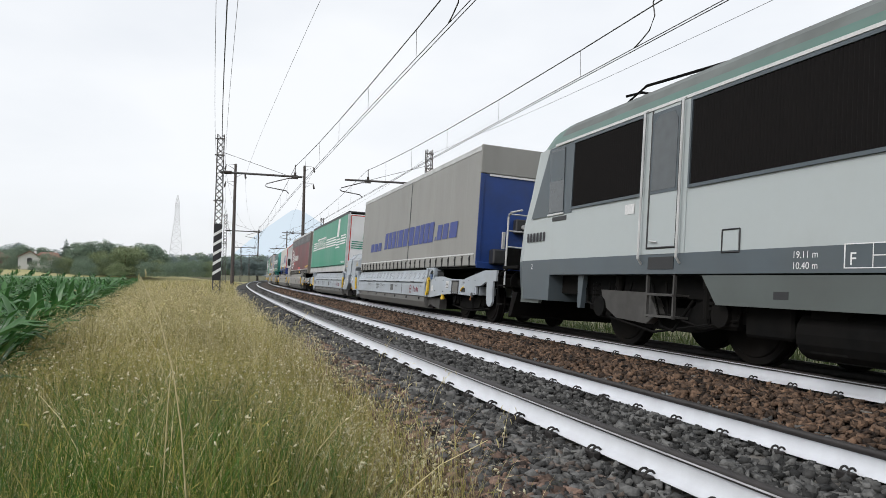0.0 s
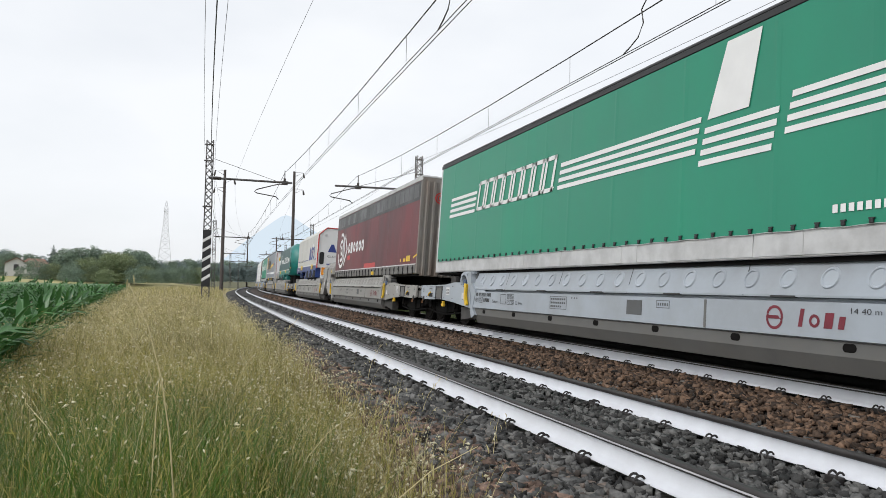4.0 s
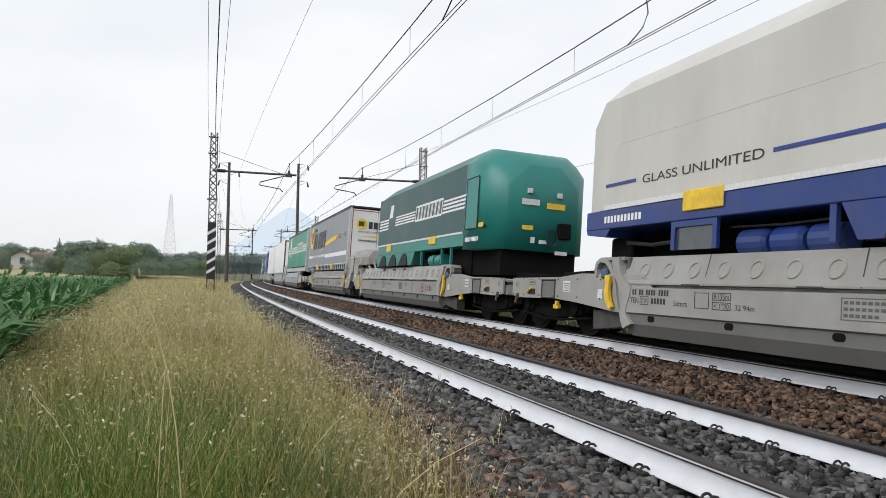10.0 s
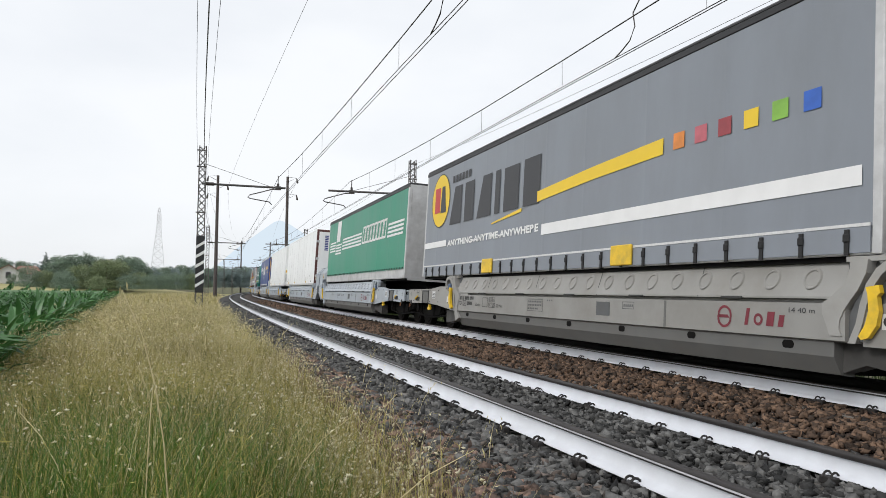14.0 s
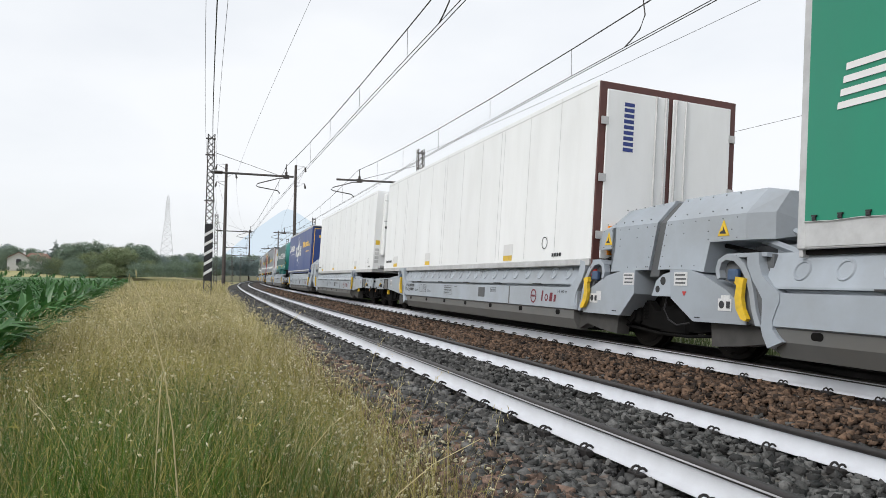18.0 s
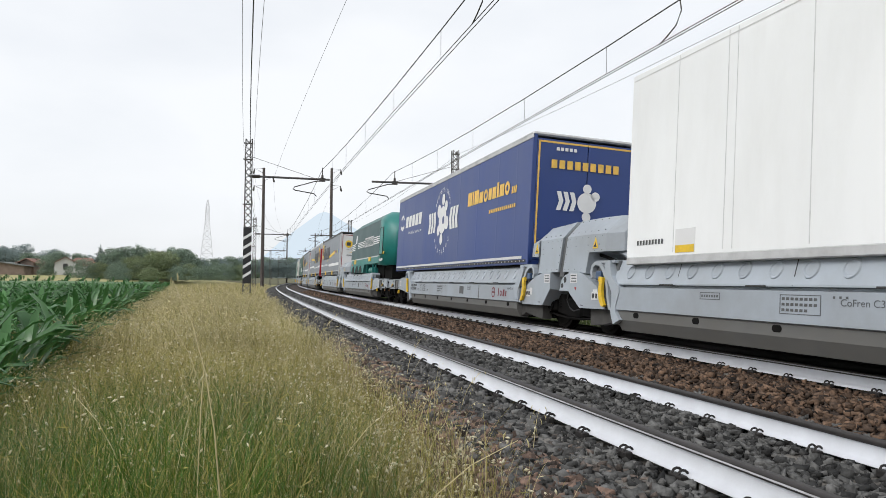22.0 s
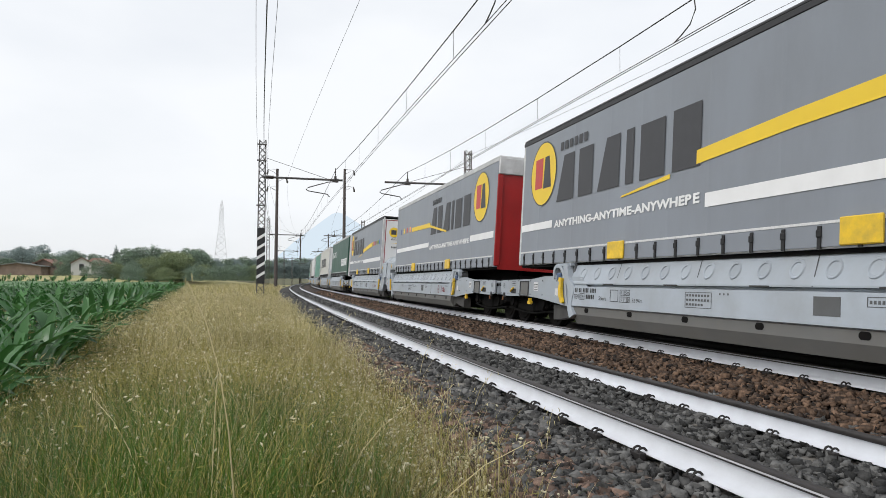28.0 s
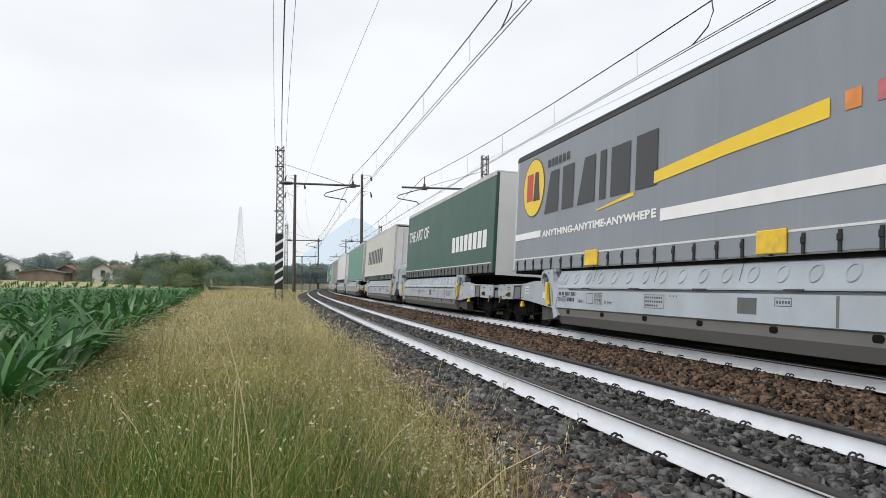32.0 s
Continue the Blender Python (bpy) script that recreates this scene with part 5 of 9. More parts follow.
def build_wagon(lite=False):
    """lite: the wagons at the far end of the train, which never come near."""
    w = thing("pocket_wagon", "articulated grey low-floor pocket wagon on three bogies", "freight wagon", "pocket wagons")
    half_wagon(w, W_A0, W_A1, False, lite)
    half_wagon(w, W_B0, W_B1, True, lite)
    end_frame(w, -0.35, 4.1, True, lite)
    end_frame(w, 27.55, 32.0, False, lite)
    for y, sg in ((W_A0, 1), (W_A1, -1), (W_B0, 1), (W_B1, -1)):
        end_lock(w, y, sg, lite)
    hood(w, -1, lite)
    hood(w, 1, lite)
    gv = [(x, slot_y(z) + q, z) for q in (0.0, SLOT) for x, z in ((-1.26, 0.98), (-1.26, 1.69), (-0.99, 1.99), (-0.70, 1.99), (0.70, 1.99), (0.99, 1.99), (1.26, 1.69), (1.26, 0.98))]
    part("joint_gaiter", Shape().add(gv, [tuple(range(8)), tuple(range(8, 16))] + [(i, (i + 1) % 8, 8 + (i + 1) % 8, 8 + i) for i in range(8)]), m_strap, w, "dark filling of the slot between the covers")
    for y in (0.80, 15.80, 30.80):
        (far_bogie if lite else bogie)(w, y, 1.8)
    part("draw_gear", Shape().cyl((0, -0.7, 0.86), "y", 0.12, 0.8, 10), m_wagon_dark, w)
    return w

# -- semi-trailers: y from the front wall at 0 (kingpin end) when facing the engine --
TL = 13.5
X_S = -1.275                            # near side


def ends(flip):
    """Front and rear y of a trailer: flip when its rear faces the engine."""
    return (0.0, TL) if not flip else (TL, 0.0)


hook_me = Shape().box(-0.028, -0.004, -0.022, 0.022, -0.012, 0.03, 0.006).box(-0.02, -0.004, -0.03, 0.03, 0.03, 0.045).mesh("hem_hook", m_black)


def curtain_trailer(label, curtain, flip, rear_mat, front_mat, z_bot=1.22, straps=True, roof_mat=None, band=None, seam=0, frame_mat=None, strip=None, hem=False):
    t = thing("semi_trailer", label, "semi-trailer", "semi-trailers")
    fy, ry = ends(flip)
    sg = 1 if fy < ry else -1
    roof_mat, frame_mat = roof_mat or m_alu, frame_mat or m_alu
    y0, y1 = 0.06, TL - 0.06
    top = 3.97
    part("curtain", Shape().box(X_S, X_S + 0.02, y0, y1, z_bot + (0.26 if straps else (0.27 if hem else 0.05)), top - 0.06), curtain, t)
    part("curtain", Shape().box(-X_S - 0.02, -X_S, y0, y1, z_bot + 0.05, top - 0.06), curtain, t)
    part("roof", Shape().box(X_S - 0.004, -X_S + 0.004, 0.0, TL, top - 0.02, top + 0.06, 0.03), roof_mat, t)
    part("roof_rail", Shape().box(X_S - 0.012, X_S + 0.04, 0.0, TL, top - 0.09, top + 0.0, 0.01), m_black if roof_mat is m_black else roof_mat, t)
    part("side_rail", Shape().box(X_S + 0.012, X_S + 0.06, 0.0, TL, z_bot, z_bot + 0.16, 0.01), frame_mat, t)
    for y in (0.0, TL):
        for sx in (-1, 1):
            part("corner_post", Shape().box(sx * 1.275 - 0.05 if sx > 0 else X_S - 0.003, sx * 1.275 + 0.003 if sx > 0 else X_S + 0.1, y - 0.0 if y == 0 else y - 0.1, y + 0.1 if y == 0 else y, z_bot, top, 0.01), frame_mat, t)
    part("floor", Shape().box(X_S + 0.07, -X_S - 0.02, 0.03, TL - 0.03, z_bot - 0.05, z_bot + 0.08), m_wagon_dark, t)
    # front wall
    part("front_wall", Shape().box(X_S + 0.1, -X_S - 0.1, min(fy, fy + sg * 0.05), max(fy, fy + sg * 0.05), z_bot - 0.05, top), front_mat, t)
    # rear doors
    rw = part("rear_frame", Shape(), None, t)
    d0, d1 = min(ry, ry - sg * 0.05), max(ry, ry - sg * 0.05)
    for sx in (-1, 1):
        x0, x1 = sorted((sx * 0.01, sx * 1.17))
        dr = part("door", Shape().box(x0, x1, d0 - 0.004, d1 + 0.004, z_bot + 0.1, top - 0.08, 0.01), rear_mat, t)
        for x in (() if band else (sx * 0.35, sx * 0.85)):
            part("lock_bar", Shape().cyl((x, ry + sg * 0.02, (z_bot + top) / 2), "z", 0.014, top - z_bot - 0.2, 6), m_alu, dr)
    part("door_sill", Shape().box(-1.25, 1.25, d0, d1, z_bot - 0.08, z_bot + 0.09, 0.01), frame_mat, t)
    if band:
        yy = (ry + sg * 0.012) if not flip else ry - 0.012
        decal(t, "marking_tape", [rect(-1.15, 1.15, top - 0.16, top - 0.12), rect(-1.15, -1.11, z_bot + 0.15, top - 0.12), rect(1.11, 1.15, z_bot + 0.15, top - 0.12)], band, yy, face="end")
    # running gear deep in the pocket
    ax = TL * 0.80 if sg > 0 else TL * 0.20
    for k in (-1.31, 0, 1.31):
        for sx in (-1, 1):
            part("axle_wheel", Shape().cyl((sx * 0.96, ax + k, 0.72), "x", 0.48, 0.34, 18), m_rubber, t)
    for sx in (-1, 1):
        part("chassis_beam", Shape().box(sx * 0.45 - 0.06, sx * 0.45 + 0.06, 0.3, TL - 0.3, z_bot - 0.28, z_bot - 0.05), m_wagon_dark, t)
    if straps:
        part("lower_strip", Shape().box(X_S - 0.006, X_S + 0.012, y0 + 0.05, y1 - 0.05, z_bot + 0.02, z_bot + 0.27), strip or m_strap, t, "lower tarpaulin strip")
        part("edge_seam", Shape().box(X_S - 0.012, X_S - 0.002, y0 + 0.05, y1 - 0.05, z_bot + 0.26, z_bot + 0.29), m_label, t, "pale stitched edge")
        for i in range(25):
            y = 0.35 + (TL - 0.7) * i / 24
            b = Shape().box(X_S - 0.022, X_S - 0.004, y - 0.025, y + 0.025, z_bot + 0.0, z_bot + 0.24)
            b.box(X_S - 0.035, X_S - 0.015, y - 0.035, y + 0.035, z_bot + 0.12, z_bot + 0.2, 0.008)
            part("strap", b, m_rubber, t)
    elif hem:
        for i in range(6):
            ya, yb = 0.1 + (TL - 0.2) * i / 6, 0.1 + (TL - 0.2) * (i + 1) / 6 - (0.012 if i < 5 else 0)
            part("side_panel", Shape().box(X_S + 0.002, X_S + 0.02, ya, yb, z_bot + 0.02, z_bot + 0.30, 0.004), m_alu, t, "bright aluminium side panel")
        for i in range(4):
            y = 1.7 + i * 3.3
            part("panel_post", Shape().box(X_S - 0.006, X_S + 0.004, y - 0.09, y + 0.09, z_bot + 0.02, z_bot + 0.27, 0.004), m_alu, t)
        part("hem_wire", Shape().tube([(X_S - 0.016, 0.1 + (TL - 0.2) * i / 40, z_bot + 0.275 - 0.012 * (i % 2)) for i in range(41)], 0.006, 4), m_alu, t)
        for i in range(44):
            y = 0.22 + (TL - 0.44) * i / 43
            part("hem_hook", hook_me, None, t).location = (X_S, y, z_bot + 0.29)
    else:
        part("edge_seam", Shape().box(X_S - 0.008, X_S - 0.002, y0 + 0.05, y1 - 0.05, z_bot + 0.05, z_bot + 0.10), m_black, t)
        sm = Shape()
        for i in range(60):
            y = 0.2 + (TL - 0.4) * i / 59
            sm.box(X_S - 0.014, X_S - 0.006, y - 0.02, y + 0.02, z_bot + 0.06, z_bot + 0.085)
        part("eyelets", sm, m_alu, t)
    # curtain folds
    for i in range(1, 11):
        y = TL * i / 11 + 0.45 * math.sin(i * 5.3)
        k = 0.0022 + 0.0018 * math.sin(i * 2.7) ** 2
        fo = Shape().add([(X_S - 0.0012, y - 0.06, z_bot + 0.3), (X_S - k, y, z_bot + 0.3), (X_S - 0.0012, y + 0.06, z_bot + 0.3), (X_S - 0.0012, y - 0.05, top - 0.1), (X_S - k, y + 0.02, top - 0.1), (X_S - 0.0012, y + 0.06, top - 0.1)], [(0, 1, 4, 3), (1, 2, 5, 4)])
        part("curtain_fold", fo, curtain, t)
    if seam:
        part("curtain_seam", Shape().box(X_S - 0.014, X_S, seam - 0.02, seam + 0.02, z_bot + 0.2, top - 0.1), m_strap, t)
    return t


G = X_S - 0.011                          # print layer on the near side
E_NEAR = -0.016                          # print layer on an end that faces the engine


def trailer_grey_a():
    t = curtain_trailer("grey tarpaulin semi-trailer with a blue front wall", m_tarp_grey, False, m_alu, m_front_blue, seam=6.1, frame_mat=m_tarp_grey, strip=m_tarp_grey)
    decal(t, "company_mark", blocks(11.73, 1.89, 0.30, [0.52, 0.52, 0.52], 0.12), m_navy, G, "blue company lettering as plain slanted blocks")
    for k, (a, wd) in enumerate(((9.45, 0.42), (8.9, 0.46), (8.35, 0.44), (7.78, 0.18), (7.48, 0.56), (6.8, 0.5), (6.16, 0.56), (5.48, 0.5), (4.9, 0.40), (4.42, 0.44), (3.92, 0.42))):
        decal(t, "letter_block", blocks(a, 1.92, 0.56, [wd], 0, 0.2), m_navy, G)
    for a, wd in ((3.3, 0.09), (3.12, 0.40), (2.62, 0.44), (2.06, 0.62)):
        decal(t, "letter_block", blocks(a, 1.95, 0.40 if wd > 0.1 else 0.1, [wd], 0, 0.2), m_navy, G)
    part("front_panel", Shape().box(-1.286, 1.286, -0.035, 0.06, 3.36, 4.03, 0.02), m_tarp_grey, t, "grey tarpaulin flap over the front wall")
    part("front_strip", Shape().box(-1.05, 1.17, -0.03, 0.0, 3.31, 3.355), m_label, t, "white edge strip")
    part("front_edge", Shape().box(-1.27, -1.17, -0.02, 0.0, 1.25, 3.355, 0.008), m_front_blue, t)
    part("front_edge", Shape().box(1.17, 1.27, -0.02, 0.0, 1.25, 3.355, 0.008), m_front_blue, t)
    part("front_beam", Shape().box(-1.25, 1.25, -0.03, 0.0, 1.17, 1.32, 0.01), m_front_blue, t)
    jb = part("connection_box", Shape().box(-0.40, 0.62, -0.20, 0.0, 2.02, 2.36, 0.03), m_black, t, "black connection box with hose couplings")
    for x in (-0.22, 0.1, 0.42):
        part("coupling", Shape().cyl((x, -0.23, 2.18), "y", 0.05, 0.08, 10), m_alu, jb)
    part("connection_box", Shape().box(-0.95, -0.05, -0.30, 0.0, 1.28, 1.62, 0.03), m_black, t, "black crate on the front beam")
    part("hose", Shape().tube([(-0.22, -0.24, 2.15), (-0.25, -0.34, 1.9), (-0.1, -0.36, 1.75), (0.1, -0.3, 1.9), (0.1, -0.24, 2.15)], 0.018, 6), m_rubber, t)
    part("bracket", Shape().box(-0.66, -0.58, -0.05, 0.0, 1.65, 2.05, 0.01), m_alu, t)
    return t


def lines4(a, b, z0, z1, sl=0.12):
    """Four parallel bars between y = a and b, their ends slanted."""
    d = (z1 - z0) / 3.6
    return [[(a - sl * i * d * 2, z0 + i * d), (b - sl * i * d * 2, z0 + i * d), (b - sl * (i * d * 2 + 0.4 * d), z0 + (i + 0.55) * d), (a - sl * (i * d * 2 + 0.4 * d), z0 + (i + 0.55) * d)] for i in range(4)]


def band_print(t, g, first, slab, mid, word, last, under=None):
    """White band of lines, a slanted slab and a word of plain letter blocks."""
    for seg in (first, mid, last, under):
        if seg:
            decal(t, "line_pattern", lines4(*seg), m_white, g)
    (a, b, c, d, z0, z1) = slab
    decal(t, "slanted_slab", [[(a, z0), (b, z0), (d, z1), (c, z1)]], m_white, g, "white slanted slab")
    a, b, z0, z1 = word
    n, w = 8, (a - b) / 8
    for i in range(n):
        y = a - i * w
        h = z1 - z0
        ww = w * 0.9
        o = 0.12 * h
        outer = [[(y, z0), (y - ww, z0), (y - ww - o, z0 + 0.12 * h), (y - o, z0 + 0.12 * h)], [(y - o, z0 + 0.88 * h), (y - ww - o, z0 + 0.88 * h), (y - ww - 2 * o, z1), (y - 2 * o, z1)],
                 [(y, z0), (y - 0.2 * ww, z0), (y - 0.2 * ww - 2 * o, z1), (y - 2 * o, z1)], [(y - 0.8 * ww, z0), (y - ww, z0), (y - ww - 2 * o, z1), (y - 0.8 * ww - 2 * o, z1)]]
        decal(t, "letter_block", outer, m_white, g)


def trailer_lined_a():
    t = curtain_trailer("bright green tarpaulin semi-trailer with white line pattern", m_green, True, m_clean_white, m_alu, straps=False, band=m_red, roof_mat=m_black, hem=True)
    band_print(t, G, (12.65, 10.95, 2.55, 3.03), (3.14, 2.44, 2.83, 2.27, 2.95, 3.83), (7.0, 3.35, 2.56, 3.02), (10.85, 7.15, 2.56, 3.2), (1.9, 0.36, 2.53, 2.98), (3.28, 2.08, 2.39, 2.86))
    decal(t, "door_mark", [[(-0.55, 2.75), (-0.1, 2.75), (-0.02, 3.25), (-0.47, 3.25)]] + [rect(-1.05, 1.05, 2.30 + i * 0.10, 2.34 + i * 0.10) for i in range(4)], m_green, E_NEAR - 0.01, "green line pattern on the doors", face="end")
    decal(t, "door_lettering", [rect(-0.6 + i * 0.11, -0.53 + i * 0.11, 1.95, 2.05) for i in range(11)] + [rect(0.6 + i * 0.11, 0.67 + i * 0.11, 3.42, 3.6) for i in range(4)], m_bottle, E_NEAR - 0.01, face="end")
    decal(t, "trailer_number", bars(1.26, 1.63, 0.08, 0.06, 11, 0.032), m_white, G)
    return t


def trailer_lined_b():
    t = curtain_trailer("green tarpaulin semi-trailer with white line pattern and grey front", m_green, False, m_alu, m_alu, straps=False, roof_mat=m_black, hem=True)
    band_print(t, G, (13.05, 11.66, 2.56, 3.0), (11.45, 10.64, 11.3, 10.45, 2.95, 3.84), (10.06, 6.3, 2.55, 3.02), (6.12, 2.5, 2.56, 3.2), (2.3, 0.4, 2.55, 3.0), (11.58, 10.3, 2.41, 2.85))
    return t


def trailer_old_red():
    t = curtain_trailer("weathered dark red tarpaulin semi-trailer with a rusty corrugated steel front", m_old_red, False, m_alu, m_old_red_front, frame_mat=m_old_red_front, strip=m_strip_worn)
    part("upper_band", Shape().box(X_S - 0.006, X_S, 0.1, TL - 0.1, 3.33, 3.86), m_old_red_top, t, "grey-black upper tarpaulin band")
    for i in range(24):
        ya = 0.22 + (TL - 0.44) * i / 24
        part("band_patch", Shape().box(X_S - 0.0085, X_S - 0.006, ya + 0.03, ya + (TL - 0.44) / 24 - 0.03, 3.42, 3.80), m_band_patch, t)
    rb = Shape()
    for i in range(12):
        x = -1.08 + i * 0.196
        rb.prism("z", [(x - 0.06, -0.004), (x - 0.03, -0.045), (x + 0.03, -0.045), (x + 0.06, -0.004)], 1.2, 3.85)
    part("front_ribs", rb, m_old_red_front, t, "rust-streaked corrugated ribs")
    box_ = part("front_box", Shape().box(-0.25, 0.95, -0.42, -0.05, 1.0, 1.95, 0.03), m_loco_under, t, "open rusty equipment box with shelves")
    for z in (1.12, 1.4, 1.68):
        part("shelf_opening", Shape().box(-0.15, 0.85, -0.428, -0.30, z, z + 0.2), m_black, box_)
    decal(t, "company_mark", ring(-0.72, 3.40, 0.16, 0.125, 40, 320, 14) + ring(-0.72, 3.40, 0.09, 0.055, 40, 320, 12), m_red, -0.05, "red loop mark", face="end")
    decal(t, "company_mark", [rect(-0.32 + i * 0.11, -0.25 + i * 0.11, 3.35, 3.44) for i in range(6)], m_red, -0.05, face="end")
    decal(t, "fleet_number", [rect(-0.38 + i * 0.12, -0.31 + i * 0.12, 2.92, 3.10) for i in range(6)], m_red, -0.05, face="end")
    # white loop mark and an arrow beside it
    for r1, r2, a0, a1 in ((0.78, 0.64, 70, 350), (0.50, 0.36, 20, 300), (0.22, 0.08, 0, 360)):
        lp = [[(12.15 + (yy - 12.15) * 0.95, zz) for yy, zz in q] for q in ring(12.15, 2.38, r1, r2, a0, a1, 22)]
        decal(t, "company_mark", lp, m_white, G, "white loop of the company mark")
    decal(t, "company_mark", [[(11.42, 1.66), (10.72, 2.38), (11.42, 3.10), (11.42, 2.88), (10.94, 2.38), (11.42, 1.90)]], m_white, G, "white arrow mark")
    for i, wd in enumerate((0.44, 0.34, 0.42, 0.44, 0.42, 0.44)):
        a = 10.57 - i * 0.545
        if i in (1,):
            decal(t, "letter_block", [rect(a, a - wd, 2.19, 2.63, 0.04)], m_white, G)
        else:
            decal(t, "letter_block", ring(a - wd / 2, 2.41, wd / 2, wd / 2 - 0.13, 0, 360, 18), m_white, G)
    decal(t, "yellow_label", [rect(1.16, 0.70, 1.59, 1.76)], m_yellow, G)
    decal(t, "yellow_label", [rect(1.49, 1.26, 1.59, 1.69)], m_yellow, G)
    decal(t, "yellow_label", [rect(1.82, 1.72, 1.59, 1.69)], m_yellow, G)
    decal(t, "yellow_tape", [[(0.4, 1.70), (0.36, 1.66), (-0.02, 1.74), (0.0, 1.79)]], m_yellow, G)
    decal(t, "patch", [rect(7.14, 5.28, 1.5, 1.68)], m_red, G, "brighter red repair patch")
    decal(t, "patch", [rect(10.6, 10.1, 1.92, 2.1)], m_red, G, "brighter red repair patch")
    part("yellow_wrap", Shape().box(X_S - 0.04, X_S, 5.4, 5.7, 1.24, 1.36, 0.01), m_yellow, t)
    return t


def trailer_glass():
    """Inside-loading glass trailer: cream upper body with sloped roof edges, blue lower chassis."""
    t = thing("glass_trailer", "cream and royal blue glass-transport semi-trailer with a red-edged rear", "semi-trailer", "semi-trailers")
    y0, y1 = 2.30, 11.2
    w = 1.28
    up = [(-w, 1.90), (-w, 3.58), (-w + 0.42, 3.98), (w - 0.42, 3.98), (w, 3.58), (w, 1.90)]
    b = part("body", Shape().prism("y", up, y0 + 0.25, y1 + 0.22), m_cream_panel, t)
    nose = Shape()
    fr = [(x * (0.93 if abs(x) > 1 else 0.9), z - (0.32 if z > 3.5 else (0.14 if z > 3 else 0))) for x, z in up]
    nose.add([(x, y1 + 0.22, z) for x, z in up] + [(x, y1 + 0.66, z) for x, z in fr], [tuple(range(6)), tuple(range(6, 12))] + [(i, (i + 1) % 6, 6 + (i + 1) % 6, 6 + i) for i in range(6)])
    part("nose", nose, m_cream_panel, t)
    rear = [(-w, 1.78), (-w, 3.58), (-w + 0.42, 3.98), (w - 0.42, 3.98), (w, 3.58), (w, 1.78)]
    part("rear_wall", Shape().prism("y", rear, y0, y0 + 0.25), m_clean_white, t, "white rear wall")
    part("rear_lower_wall", Shape().box(-1.02, 1.02, y0, y0 + 0.2, 0.8, 1.78), m_clean_white, t, "white lower rear wall")
    # red edge
    ed = Shape()
    for a, c in (((-w, 1.75), (-w, 3.58)), ((-w, 3.58), (-w + 0.42, 3.98)), ((-w + 0.42, 3.98), (w - 0.42, 3.98)), ((w - 0.42, 3.98), (w, 3.58)), ((w, 3.58), (w, 1.75))):
        ed.tube([(a[0] * 0.985, y0 - 0.02, a[1] - 0.01), (c[0] * 0.985, y0 - 0.02, c[1] - 0.01)], 0.035, 6)
    part("red_edge", ed, m_red, t, "red rubber edging")
    part("lower_rail", Shape().box(-w, w, y0 + 0.25, 11.84, 1.61, 1.90, 0.012), m_royal_blue, t, "royal blue chassis rail")
    part("rear_skirt", Shape().prism("x", [(y0 + 0.25, 1.245), (y0 + 0.25, 1.608), (7.02, 1.608), (6.83, 1.245)], -w + 0.004, w - 0.004), m_royal_blue, t, "royal blue body side round the wheels")
    part("nose_sill", Shape().prism("x", [(11.15, 1.61), (11.84, 1.61), (11.80, 1.54), (11.25, 1.50)], -w + 0.01, w - 0.01), m_royal_blue, t)
    part("edge_seam", Shape().box(-w - 0.012, -w, y0 + 0.3, y1 + 0.1, 1.90, 1.97), m_label, t)
    for yc in (3.15, 4.56, 6.05):
        pts = [(yc - 0.52, 1.245), (yc - 0.50, 1.38), (yc - 0.38, 1.56), (yc - 0.15, 1.66), (yc + 0.10, 1.64), (yc + 0.34, 1.50), (yc + 0.47, 1.30), (yc + 0.49, 1.245)]
        part("wheel_cover", Shape().prism("x", pts, -w - 0.02, -w + 0.2), m_rubber, t, "black wheel cover")
    for yc in (3.15, 4.56, 6.05):
        for sx in (-1, 1):
            part("axle_wheel", Shape().cyl((sx * 1.02, yc, 0.75), "x", 0.5, 0.36, 18), m_rubber, t)
    # black back wall, painting the shade inside the open bay
    part("tool_bay", Shape().box(-w + 0.75, w - 0.75, 6.9, 11.2, 0.9, 1.60), m_wagon_dark, t, "dark open equipment bay")
    part("bay_floor", Shape().box(-1.0, 1.0, 6.9, 11.2, 1.04, 1.10), m_wagon_dark, t)
    for k, yc in enumerate((8.40, 7.88, 7.36)):
        tk = Shape()
        for a0, a1, r0, r1 in ((-0.225, -0.19, 0.12, 0.17), (-0.19, 0.19, 0.17, 0.17), (0.19, 0.225, 0.17, 0.12)):
            tk.cyl((-w + 0.30, yc + (a0 + a1) / 2, 1.30), "y", r0, a1 - a0, 16, r1)
        part("air_tank", tk, m_royal_blue, t, "blue air tank")
    lk = part("locker", Shape().box(-w + 0.01, -w + 0.06, 8.78, 8.86, 1.24, 1.605).box(-w + 0.01, -w + 0.06, 9.58, 9.66, 1.24, 1.605).box(-w + 0.01, -w + 0.06, 8.86, 9.58, 1.53, 1.605), m_royal_blue, t, "blue framed locker with a dark pane")
    part("pane", Shape().box(-w + 0.045, -w + 0.06, 8.86, 9.58, 1.24, 1.53), m_glass, lk)
    part("bay_post", Shape().box(-w + 0.02, -w + 0.08, 7.09, 7.17, 1.24, 1.61), m_royal_blue, t)
    part("bay_pipe", Shape().tube([(-w + 0.2, 8.75, 1.50), (-w + 0.2, 7.9, 1.48), (-w + 0.2, 7.2, 1.50)], 0.014, 5), m_rubber, t)
    part("bay_pipe", Shape().tube([(-w + 0.3, 11.1, 1.42), (-w + 0.25, 10.4, 1.36), (-w + 0.3, 9.7, 1.40)], 0.03, 6), m_rubber, t)
